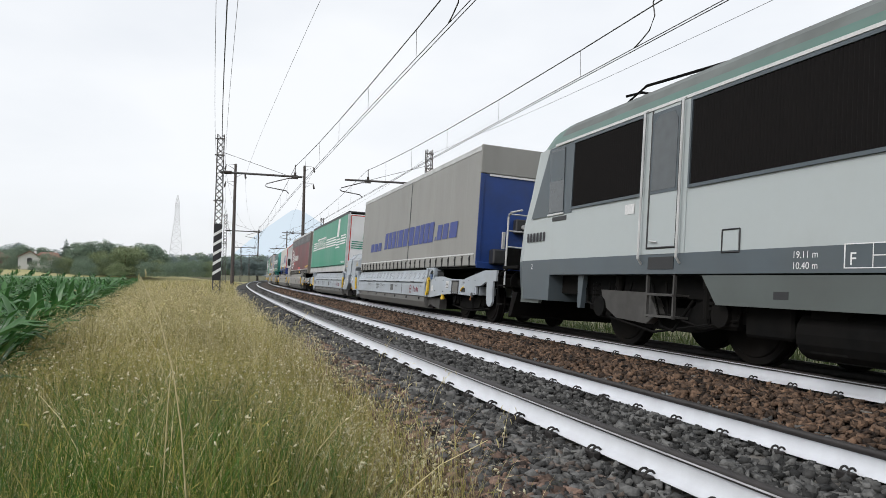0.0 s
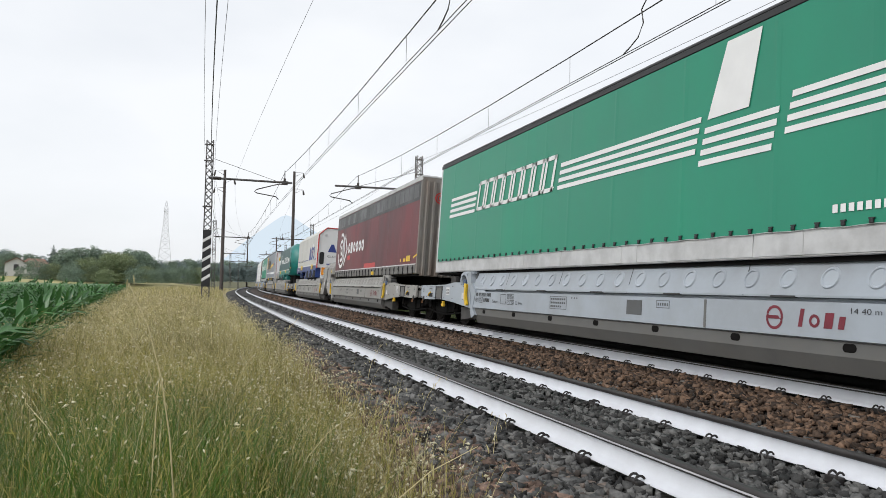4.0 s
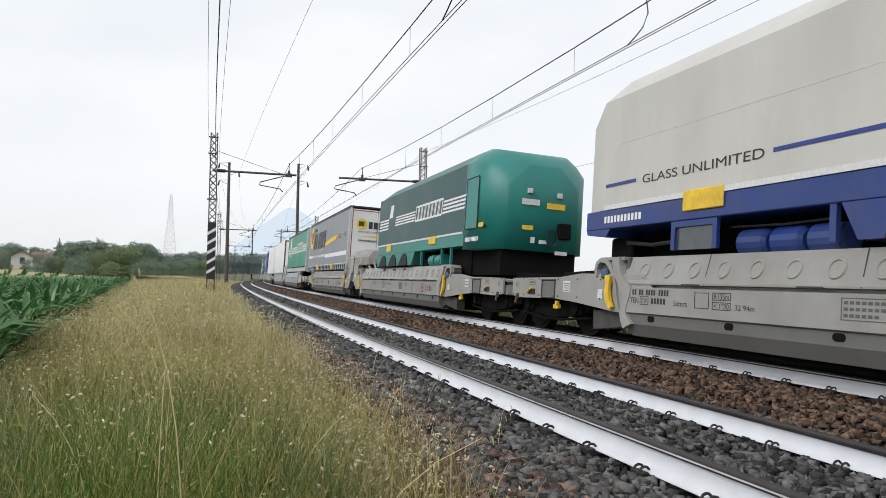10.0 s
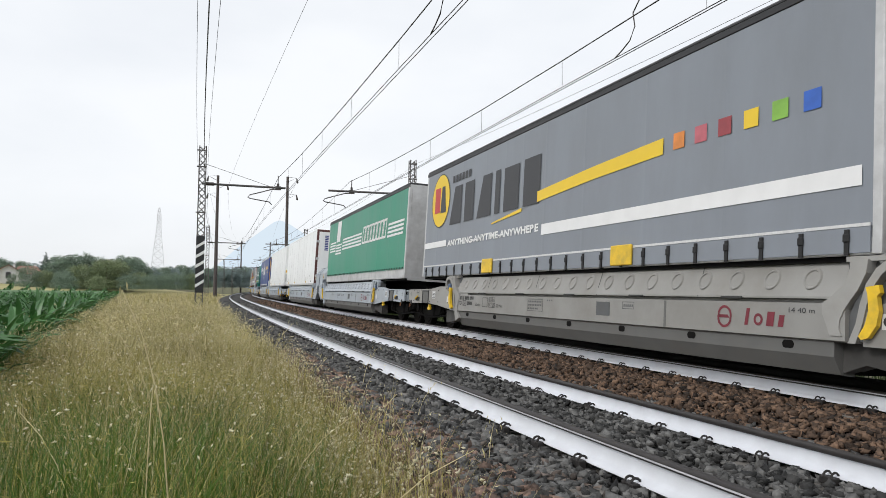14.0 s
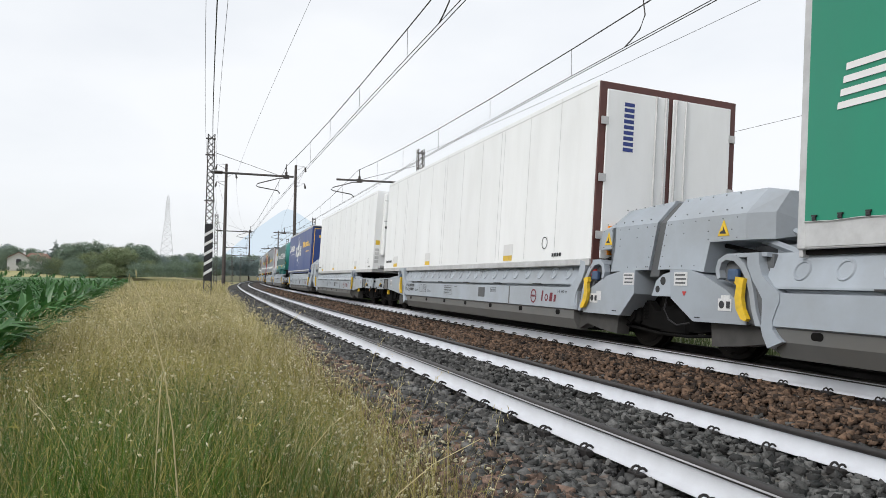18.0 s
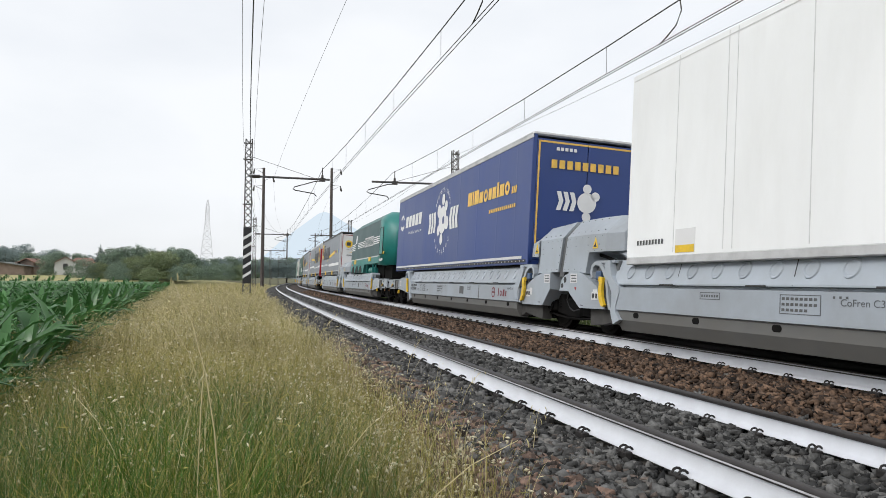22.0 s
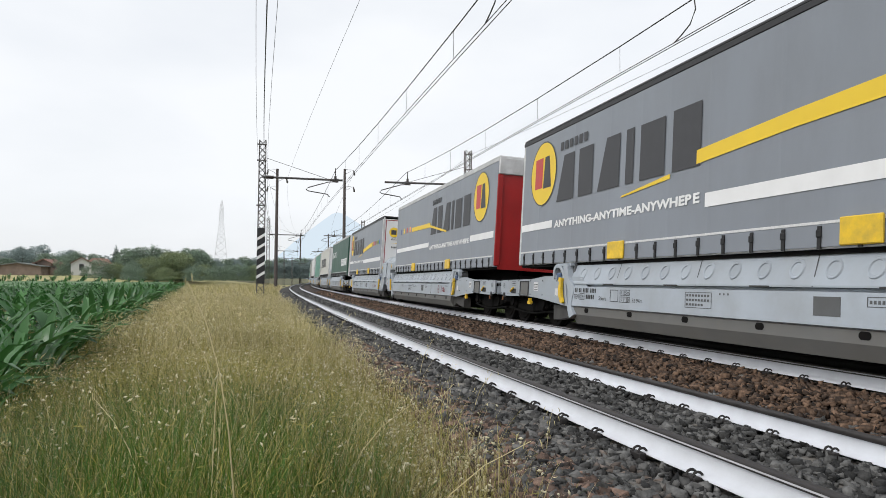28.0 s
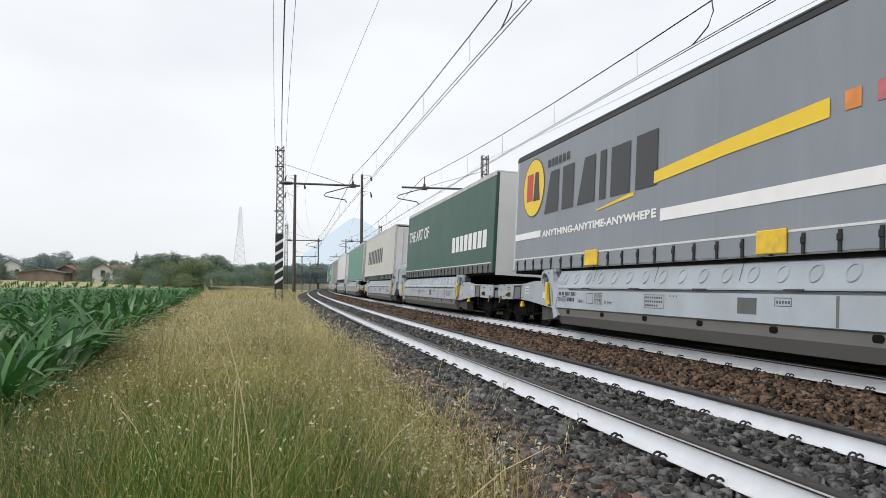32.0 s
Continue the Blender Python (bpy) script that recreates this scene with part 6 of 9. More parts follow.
    part("plate", Shape().box(-w - 0.03, -w, 3.84, 4.50, 1.70, 1.98, 0.01), m_yellow, t, "dirty yellow plate")
    part("plate", Shape().box(-w - 0.03, -w, 8.65, 9.40, 1.72, 1.98, 0.01), m_yellow, t, "dirty yellow plate")
    g = -w - 0.006
    z = 2.25
    decal(t, "letter_shape", [[(5.76, z), (4.96, z), (5.24, z + 0.74), (5.47, z + 0.74)]], m_navy, g, "navy wedge of the company mark")
    decal(t, "letter_shape", ring(4.60, z + 0.37, 0.38, 0.22, 0, 360, 24), m_navy, g, "navy ring of the company mark")
    decal(t, "letter_shape", ring(3.87, z + 0.37, 0.38, 0.22, 0, 360, 24), m_navy, g, "navy ring of the company mark")
    decal(t, "red_wedge", [[(4.60, z + 0.40), (4.40, z + 0.56), (4.40, z + 0.40)]], m_red, g - 0.002)
    side_text("GLASS UNLIMITED", 0.17, 10.34, 2.20, g, m_ink, t, width=2.3)
    decal(t, "pinstripe", [rect(7.91, 5.97, 2.24, 2.29)], m_navy, g)
    decal(t, "pinstripe", [rect(3.32, 2.6, 2.23, 2.28)], m_navy, g)
    decal(t, "pinstripe", [rect(11.3, 10.5, 2.24, 2.29)], m_navy, g)
    part("panel_lines", Shape().box(g + 0.003, g + 0.006, 2.6, 11.1, 2.86, 2.868), m_seam, t)
    part("white_patch", Shape().box(g - 0.004, g + 0.004, 4.05, 4.3, 2.95, 3.12), m_clean_white, t)
    part("lamp", Shape().box(-0.92, -0.80, y0 - 0.06, y0, 3.52, 3.62, 0.01), m_alu, t)
    part("lamp", Shape().box(0.72, 0.84, y0 - 0.06, y0, 3.52, 3.62, 0.01), m_alu, t)
    e = y0 - 0.006
    zz = 2.66
    decal(t, "letter_shape", [[(-0.72, zz), (-0.24, zz), (-0.42, zz + 0.42), (-0.55, zz + 0.42)]], m_navy, e, "navy wedge of the company mark", face="end")
    for cx in (0.08, 0.62):
        decal(t, "letter_shape", ring(cx, zz + 0.21, 0.23, 0.13, 0, 360, 20), m_navy, e, "navy ring of the company mark", face="end")
    side_text("GLASS UNLIMITED", 0.16, -0.74, 2.36, e, m_ink, t, width=1.6, face="end")
    decal(t, "web_address", [rect(-0.74 + i * 0.092, -0.675 + i * 0.092, 1.95, 2.02) for i in range(17)], m_navy, e, face="end")
    for x in (-1.03, 1.0):
        part("rear_window", Shape().prism("y", [(x + 0.13 * math.cos(a) * (1.0), 2.30 + (0.22 if math.sin(a) > 0 else -0.22) + 0.12 * math.sin(a)) for a in np.linspace(0, 6.28, 17)[:-1]], e - 0.012, e), m_rubber, t, "rounded black rubber window")
        part("reflector", Shape().box(x * 0.93 - 0.12 + 0.08, x * 0.93 + 0.12 + 0.08, e - 0.02, e, 1.38, 1.80, 0.01), m_orange, t, "orange reflector")
    decal(t, "maker_plate", [rect(-0.35, 0.18, 1.72, 1.8)], m_maroon, e, face="end")
    part("gooseneck", Shape().box(-0.9, 0.9, y1 - 0.1, 11.7, 1.12, 1.52, 0.03), m_wagon_dark, t, "dark kingpin plate")
    decal(t, "fleet_number", bars(11.30, 1.70, 0.10, 0.06, 11, 0.03), m_white, -w - 0.004)
    return t


def trailer_tank(label):
    """Dark green glass trailer with a rounded teal front."""
    t = thing("glass_trailer", label, "semi-trailer", "semi-trailers")
    y0, y1 = 2.35, 11.4
    w = 1.28
    up = [(-w, 1.95), (-w, 3.56), (-w + 0.42, 3.92), (w - 0.42, 3.92), (w, 3.56), (w, 1.95)]
    part("body", Shape().prism("y", up, y0, y1 - 0.5), m_tank, t)
    cut = [(x, min(z, 3.60)) if abs(x) > 1 else (x * 1.15, 3.62) for x, z in up]
    tail = Shape().add([(x, y1 - 0.5, z) for x, z in up] + [(x, y1, z) for x, z in cut], [tuple(range(6)), tuple(range(6, 12))] + [(i, (i + 1) % 6, 6 + (i + 1) % 6, 6 + i) for i in range(6)])
    part("tail", tail, m_tank, t, "sloped rear end of the body")
    part("roof_slope", Shape().add([(-w - 0.004, y0, 3.565), (-w - 0.004, y1 - 0.5, 3.565), (-w + 0.42, y1 - 0.5, 3.927), (-w + 0.42, y0, 3.927)], [(0, 1, 2, 3)]), m_roof_teal, t, "dusty teal sloping roof sheet")
    # rounded nose in rings
    def ring_at(sc, cut_, dr):
        c = 0.42 + cut_
        return [(-w * sc, 1.55), (-w * sc, 3.56 - dr), (-w * sc + c * 0.45, 3.56 - dr + 0.22), (-w * sc + c, 3.92 - dr * 0.8), (w * sc - c, 3.92 - dr * 0.8), (w * sc - c * 0.45, 3.56 - dr + 0.22), (w * sc, 3.56 - dr), (w * sc, 1.55)]

    rings = [(y0, ring_at(1.0, 0.0, 0.0))]
    for f in (0.3, 0.52, 0.64, 0.74, 0.83, 0.91, 0.97, 1.0):
        q = max(0.0, (f - 0.50) / 0.50)
        rings.append((y0 - 1.60 * f, ring_at(1 - 0.36 * q ** 2.0, 0.06 * q, 0.62 * max(0.0, (f - 0.2) / 0.8) ** 2.2)))
    k = 8
    vs, fs = [], []
    for yy, rp in rings:
        vs += [(x, yy, z) for x, z in rp]
    for r in range(len(rings) - 1):
        fs += [(r * k + i, r * k + (i + 1) % k, (r + 1) * k + (i + 1) % k, (r + 1) * k + i) for i in range(k)]
    fs += [tuple(range(k)), tuple(range((len(rings) - 1) * k, len(rings) * k))]
    part("nose", Shape().add(vs, fs), m_teal, t, "rounded teal front cap", smooth=True)
    dr = part("side_door", Shape().box(-w - 0.012, -w, y0 - 0.88, y0 - 0.12, 2.02, 3.18, 0.01), m_teal, t, "teal service door")
    dl = Shape()
    for a, c in (((y0 - 0.89, 2.01), (y0 - 0.11, 2.01)), ((y0 - 0.11, 2.01), (y0 - 0.11, 3.19)), ((y0 - 0.11, 3.19), (y0 - 0.89, 3.19)), ((y0 - 0.89, 3.19), (y0 - 0.89, 2.01))):
        dl.tube([(-w - 0.012, a[0], a[1]), (-w - 0.012, c[0], c[1])], 0.012, 4)
    part("door_seal", dl, m_black, dr)
    part("lower_rail", Shape().box(-w, w, y0, y1 - 0.1, 1.635, 1.945, 0.008), m_teal, t, "teal lower rail")
    part("rear_skirt", Shape().prism("x", [(y1 - 0.1, 1.245), (y1 - 0.1, 1.632), (6.52, 1.632), (6.86, 1.245)], -w + 0.004, w - 0.004), m_teal, t, "teal body side round the wheels")
    decal(t, "maker_plate", [rect(11.0, 10.72, 1.66, 1.73)], m_red, -w - 0.004)
    decal(t, "fleet_number", bars(2.20, 1.72, 0.10, 0.05, 11, 0.028), m_white, -w - 0.004)
    part("edge_seam", Shape().box(-w - 0.012, -w, y0 + 0.05, y1, 1.93, 1.98), m_label, t)
    # the bay's inner shade is painted as a black back wall
    part("tool_bay", Shape().box(-w + 0.34, -w + 0.5, 2.6, 7.0, 1.0, 1.66), m_wagon_dark, t, "dark open equipment bay")
    for yp in (3.3, 4.05, 5.9, 6.9):
        part("bay_post", Shape().box(-w + 0.02, -w + 0.08, yp - 0.03, yp + 0.03, 1.24, 1.64), m_teal, t)
    for kk in range(2):
        part("air_tank", Shape().cyl((-w + 0.2, 4.42 + kk * 0.58, 1.34), "y", 0.17, 0.44, 16), m_teal, t, "teal air tank")
    for yc in (7.79, 9.13, 10.48):
        pts = [(yc + 0.50, 1.245), (yc + 0.44, 1.33), (yc + 0.16, 1.53), (yc - 0.10, 1.615), (yc - 0.28, 1.60), (yc - 0.44, 1.47), (yc - 0.50, 1.36), (yc - 0.50, 1.245)]
        part("wheel_cover", Shape().prism("x", pts, -w - 0.02, -w + 0.2), m_rubber, t, "black wheel cover")
    for yc in (7.82, 9.14, 10.46):
        for sx in (-1, 1):
            part("axle_wheel", Shape().cyl((sx * 1.02, yc, 0.72), "x", 0.45, 0.36, 18), m_rubber, t)
    part("plate", Shape().box(-w - 0.03, -w, 4.48, 5.1, 1.77, 1.98, 0.01), m_yellow, t, "yellow plate")
    part("plate", Shape().box(-w - 0.03, -w, 9.36, 9.94, 1.72, 1.96, 0.01), m_yellow, t, "yellow plate")
    g = -w - 0.006
    band_print(t, g, (11.28, 10.0, 2.48, 2.84), (9.9, 9.46, 9.72, 9.34, 2.84, 3.26), (9.06, 6.75, 2.54, 2.84), (6.7, 4.12, 2.5, 2.96), (4.08, 2.37, 2.53, 2.87))
    e = y0 - 1.60
    decal(t, "front_plate", [rect(-0.55, -0.12, 2.55, 2.68)], m_label, e - 0.03, face="end")
    decal(t, "front_plate", [rect(0.05, 0.5, 2.50, 2.63), rect(-0.52, -0.25, 2.0, 2.1)], m_yellow, e - 0.03, face="end")
    decal(t, "front_label", [rect(-0.1, 0.1, 1.72, 1.8), rect(0.3, 0.6, 1.5, 1.58), rect(-0.3, -0.2, 1.72, 1.85)], m_label, e - 0.032, face="end")
    decal(t, "side_label", [rect(1.42, 1.12, 2.02, 2.12)], m_yellow, -w + 0.012)
    part("socket_box", Shape().box(0.35, 0.65, e - 0.10, e + 0.02, 1.85, 2.2, 0.02), m_wagon_dark, t)
    part("hose", Shape().tube([(0.2 + 0.13 * math.cos(a), e - 0.06, 1.85 + 0.2 * math.sin(a)) for a in np.linspace(0, 12.0, 24)], 0.018, 5), m_rubber, t, "coiled black hose")
    part("lamp", Shape().box(-0.42, -0.30, e - 0.05, e + 0.05, 2.8, 2.92, 0.01), m_alu, t)
    part("lamp", Shape().box(0.3, 0.42, e - 0.05, e + 0.05, 2.75, 2.87, 0.01), m_alu, t)
    # plate made deep: its black also stands in for the shaded gap below
    part("kingpin_plate", Shape().box(-0.9, 0.9, 0.9, 2.9, 0.98, 1.55), m_wagon_dark, t, "dark kingpin plate")
    return t


def slate_print(t, rev):
    """Grey trailer print: yellow disc, dark block lettering, swoosh, coloured squares."""
    g = G
    dc, w0 = (1.33, 7.11) if rev else (12.3, 11.56)
    decal(t, "disc", [disc(dc, 3.12, 0.66)], m_slate_yellow, g, "yellow disc mark")
    decal(t, "disc_rim", ring(dc, 3.12, 0.68, 0.655), m_slate_dark, g - 0.001)
    decal(t, "disc_mark", [rect(dc + 0.42, dc + 0.02, 2.82, 3.46)], m_red, g - 0.003, "red block on the disc")
    decal(t, "disc_mark", [[(dc - 0.02, 2.80), (dc - 0.44, 2.80), (dc - 0.30, 3.46), (dc - 0.08, 3.46)]], m_slate_dark, g - 0.003, "charcoal wedge on the disc")
    k = 1.257
    p = w0
    zz, h = 2.44, 0.90
    for wd, kind in ((0.62, "A"), (0.46, "b"), (0.62, "A"), (0.2, "i"), (0.56, "n"), (0.55, "b")):
        wd *= k
        a, b = p, p - wd
        if kind == "A":
            q = [[(a, zz), (b, zz), (b, zz + h), (a - 0.30, zz + h)]]
        elif kind == "i":
            q = [rect(a, b, zz, zz + h)]
        else:
            q = [rect(a, b, zz, zz + h * (0.98 if kind == "n" else 1.0))]
        decal(t, "letter_block", q, m_slate_dark, g, "charcoal block letter")
        p -= wd + 0.16 * k
    decal(t, "small_word", bars(w0 - 0.1, 3.45, 0.17, 0.15, 6, 0.06), m_slate_dark, g)
    side_text("ANYTHING-ANYTIME-ANYWHERE", 0.19, w0 + 0.05, 1.94, g, m_white, t, width=4.85, bold=0.007)
    if not rev:
        sw = [[(6.86, 2.47), (5.0, 2.60), (5.0, 2.80), (6.86, 2.66)], [(5.0, 2.60), (3.2, 2.68), (3.2, 2.90), (5.0, 2.80)], [(8.95, 2.24), (7.5, 2.36), (7.5, 2.43), (8.9, 2.27)]]
        cols, c0, zq = (m_sq_orange, m_sq_pink, m_brown_line, m_slate_yellow, m_sq_lime, m_sq_blue), 2.99, 2.70
        decal(t, "white_stripe", [rect(6.64, 0.2, 1.86, 2.05)], m_white, g)
        decal(t, "white_stripe", [rect(13.4, 11.72, 1.95, 2.10)], m_white, g)
    else:
        sw = [[(10.35, 2.76), (7.2, 2.72), (7.2, 2.88), (10.35, 2.92)], [(7.2, 2.72), (4.9, 2.40), (4.9, 2.46), (7.2, 2.80)]]
        cols, c0, zq = (m_royal_blue, m_slate_yellow, m_red, m_orange), 12.6, 2.78
        decal(t, "white_stripe", [rect(13.3, 7.3, 2.04, 2.20)], m_white, g)
        decal(t, "white_stripe", [rect(2.18, 0.1, 1.96, 2.13)], m_white, g)
    decal(t, "swoosh", sw[:2], m_slate_yellow, g - 0.001, "yellow swoosh")
    for q in sw[2:]:
        decal(t, "swoosh", [q], m_slate_yellow, g - 0.001)
    for i, c in enumerate(cols):
        y = c0 - (0.42 if not rev else 0.6) * i
        decal(t, "colour_square", [rect(y, y - 0.22, zq, zq + 0.21)], c, g)
    for yy in ((9.0, 4.06) if not rev else (9.58, 4.48)):
        part("yellow_wrap", Shape().box(X_S - 0.05, X_S - 0.01, yy - 0.26, yy + 0.26, 1.24, 1.53, 0.012), m_yellow, t, "yellow strap pouch")


def trailer_slate(label):
    t = curtain_trailer(label, m_slate, True, m_clean_white, m_alu, roof_mat=m_black, band=m_brown_line, frame_mat=m_alu, strip=m_slate)
    slate_print(t, False)
    e = E_NEAR - 0.01
    decal(t, "disc", [disc(-0.72, 3.25, 0.24)], m_slate_yellow, e, "yellow disc mark", face="end")
    decal(t, "disc_mark", [rect(-0.86, -0.60, 3.14, 3.36)], m_slate_dark, e - 0.003, face="end")
    decal(t, "company_mark", [rect(-0.40 + i * 0.225, -0.23 + i * 0.225, 3.06, 3.36) for i in range(6)] + [rect(0.74, 0.9, 3.39, 3.44)], m_ink, e, "black block lettering", face="end")
    side_text("ANYTHING - ANYTIME - ANYWHERE", 0.13, -0.86, 2.86, e, m_ink, t, width=1.75, face="end")
    decal(t, "swoosh", [[(-0.85, 2.72), (0.4, 2.70), (0.4, 2.75), (-0.2, 2.76)]], m_slate_yellow, e, face="end")
    decal(t, "contact_lines", [rect(-0.82 + i * 0.07, -0.775 + i * 0.07, 2.48, 2.56) for i in range(12)] + [rect(0.25 + i * 0.07, 0.295 + i * 0.07, 2.48, 2.56) for i in range(9)], m_strap, e, face="end")
    for i, c in enumerate((m_orange, m_red, m_brown_line, m_green, m_royal_blue)):
        decal(t, "colour_square", [rect(0.47 + i * 0.09, 0.51 + i * 0.09, 2.70, 2.74)], c, e, face="end")
    return t


def trailer_slate_red():
    t = curtain_trailer("slate grey tarpaulin semi-trailer with a bright red front wall", m_slate, False, m_clean_white, m_slate_red, frame_mat=m_slate, roof_mat=m_alu, strip=m_slate)
    slate_print(t, True)
    part("upper_panel", Shape().box(-1.27, 1.27, -0.05, 0.0, 3.55, 3.97, 0.02), m_alu, t, "pale grey roof cap over the front wall")
    part("front_edge", Shape().box(-1.285, -1.13, -0.035, 0.0, 1.25, 3.55, 0.02), m_slate_red, t, "rounded red corner post")
    fr = part("service_frame", Shape().box(-0.02, 0.06, -0.05, 0.0, 1.3, 2.3).box(0.06, 0.95, -0.05, 0.0, 2.2, 2.3).box(0.95, 1.03, -0.05, 0.0, 1.3, 2.3), m_black, t, "black frame round the service recess")
    for z in (1.62, 1.78, 1.94, 2.10):
        part("front_label", Shape().box(-0.30, -0.14, -0.012, -0.001, z, z + 0.12), m_label, t)
    part("front_cable", Shape().tube([(-0.52, -0.02, 3.5), (-0.53, -0.03, 2.4), (-0.55, -0.03, 2.1)], 0.008, 5), m_black, t)
    return t


def reefer(label, flip, unit):
    t = thing("reefer_trailer", label, "semi-trailer", "semi-trailers")
    fy, ry = ends(flip)
    sg = 1 if fy < ry else -1
    z0, z1 = 1.12, 4.05
    part("body", Shape().box(-1.3, 1.3, 0.0, TL, z0 + 0.1, z1, 0.012), m_reefer, t)
    part("base_rail", Shape().box(-1.31, 1.31, 0.02, TL - 0.02, z0, z0 + 0.11, 0.01), m_alu, t)
    sm = Shape()
    for i in range(1, 11):
        y = TL * i / 11
        for dy in ((0, 0.17) if i % 3 == 0 else (0,)):
            sm.box(-1.3035, -1.299, y + dy - 0.006, y + dy + 0.006, z0 + 0.15, z1 - 0.03)
    part("panel_seam", sm, m_seam, t)
    part("roof_seam", Shape().box(-1.304, -1.299, 0.05, TL - 0.05, z1 - 0.10, z1 - 0.085), m_seam, t)
    for y in (3.2, 8.6, 12.0):
        part("flap", Shape().box(-1.306, -1.299, y - 0.22, y + 0.22, z0 + 0.14, z0 + 0.46), m_clean_white, t)
        decal(t, "yellow_label", [rect(y + 0.21, y - 0.21, z0 + 0.14, z0 + 0.24)], m_yellow, -1.309)
    decal(t, "round_mark", ring(0.75 if not flip else 1.6, z0 + 0.42, 0.11, 0.095, n=16) + bars(0.75 if not flip else 1.3, z0 + 0.17, 0.06, 0.07, 4, 0.02), m_ink, -1.308)
    decal(t, "number_bars", bars(TL - 0.3, z0 + 0.28, 0.07, 0.05, 9, 0.03), m_strap, -1.306)
    e = -0.006
    if flip:
        part("rear_frame", Shape().box(-1.29, 1.29, -0.03, 0.0, z0 - 0.05, z1 - 0.02, 0.01), m_brown_door, t, "dark brown rear frame")
        for sx in (-1, 1):
            x0, x1 = sorted((sx * 0.04, sx * 1.17))
            d = part("door", Shape().box(x0, x1, -0.06, -0.03, z0 + 0.12, z1 - 0.14, 0.012), m_reefer, t, "white insulated door")
            for x in (sx * 0.1, sx * 0.28):
                part("lock_bar", Shape().cyl((x, -0.075, 2.6), "z", 0.018, 2.6, 6), m_alu, d)
            for z in (1.6, 2.5, 3.4):
                part("hinge", Shape().box(sx * 1.2 - 0.06, sx * 1.2 + 0.06, -0.075, -0.05, z - 0.06, z + 0.06), m_alu, d)
        decal(t, "door_mark", [rect(-0.86, -0.68, 2.95 + i * 0.09, 3.01 + i * 0.09) for i in range(9)], m_navy, -0.064, face="end")
        part("reflector", Shape().box(-1.05, -0.75, -0.09, -0.06, 1.3, 1.75), m_orange, t)
        part("bumper", Shape().box(-1.25, 1.25, -0.06, 0.06, 0.95, 1.1, 0.02), m_red, t)
    if unit:
        u = part("cooling_unit", Shape().box(-1.06, 1.06, -0.34, 0.0, 1.70, 3.95, 0.05), m_reefer, t, "white refrigeration unit")
        part("grille", Shape().box(0.42, 1.0, -0.35, -0.32, 2.9, 3.75), m_black, u)
        part("cover_line", Shape().box(-1.062, 1.062, -0.346, -0.32, 2.93, 2.945), m_strap, u)
        part("cover_line", Shape().box(-1.062, 1.062, -0.346, -0.32, 3.66, 3.672), m_strap, u)
        part("cover_line", Shape().box(0.08, 0.092, -0.346, -0.32, 1.74, 2.93), m_strap, u)
        part("latch", Shape().cyl((-0.98, -0.35, 2.72), "y", 0.05, 0.03, 10), m_strap, u)
        decal(t, "emblem", [rect(-0.30, 0.06, 3.30, 3.52)], m_royal_blue, -0.347, face="end")
        decal(t, "emblem_bar", [rect(-0.26, 0.02, 3.43, 3.47), rect(-0.15, -0.09, 3.33, 3.43)], m_ink, -0.349, face="end")
        part("tank", Shape().cyl((-0.2, -0.16, 1.55), "x", 0.13, 0.5, 12), m_rubber, t)
        part("bracket", Shape().box(-1.1, 1.1, -0.3, 0.0, 1.28, 1.36), m_alu, t)
        decal(t, "label", [rect(-1.24, -1.09, 2.10, 2.26)], m_yellow, e, face="end")
        decal(t, "label", [rect(-1.24, -1.10, 1.45 + i * 0.14, 1.55 + i * 0.14) for i in range(4)], m_seam, e, face="end")
    ax = TL * 0.80 if sg > 0 else TL * 0.20
    for k in (-1.31, 0, 1.31):
        for sx in (-1, 1):
            part("axle_wheel", Shape().cyl((sx * 0.96, ax + k, 0.68), "x", 0.45, 0.34, 18), m_rubber, t)
    return t


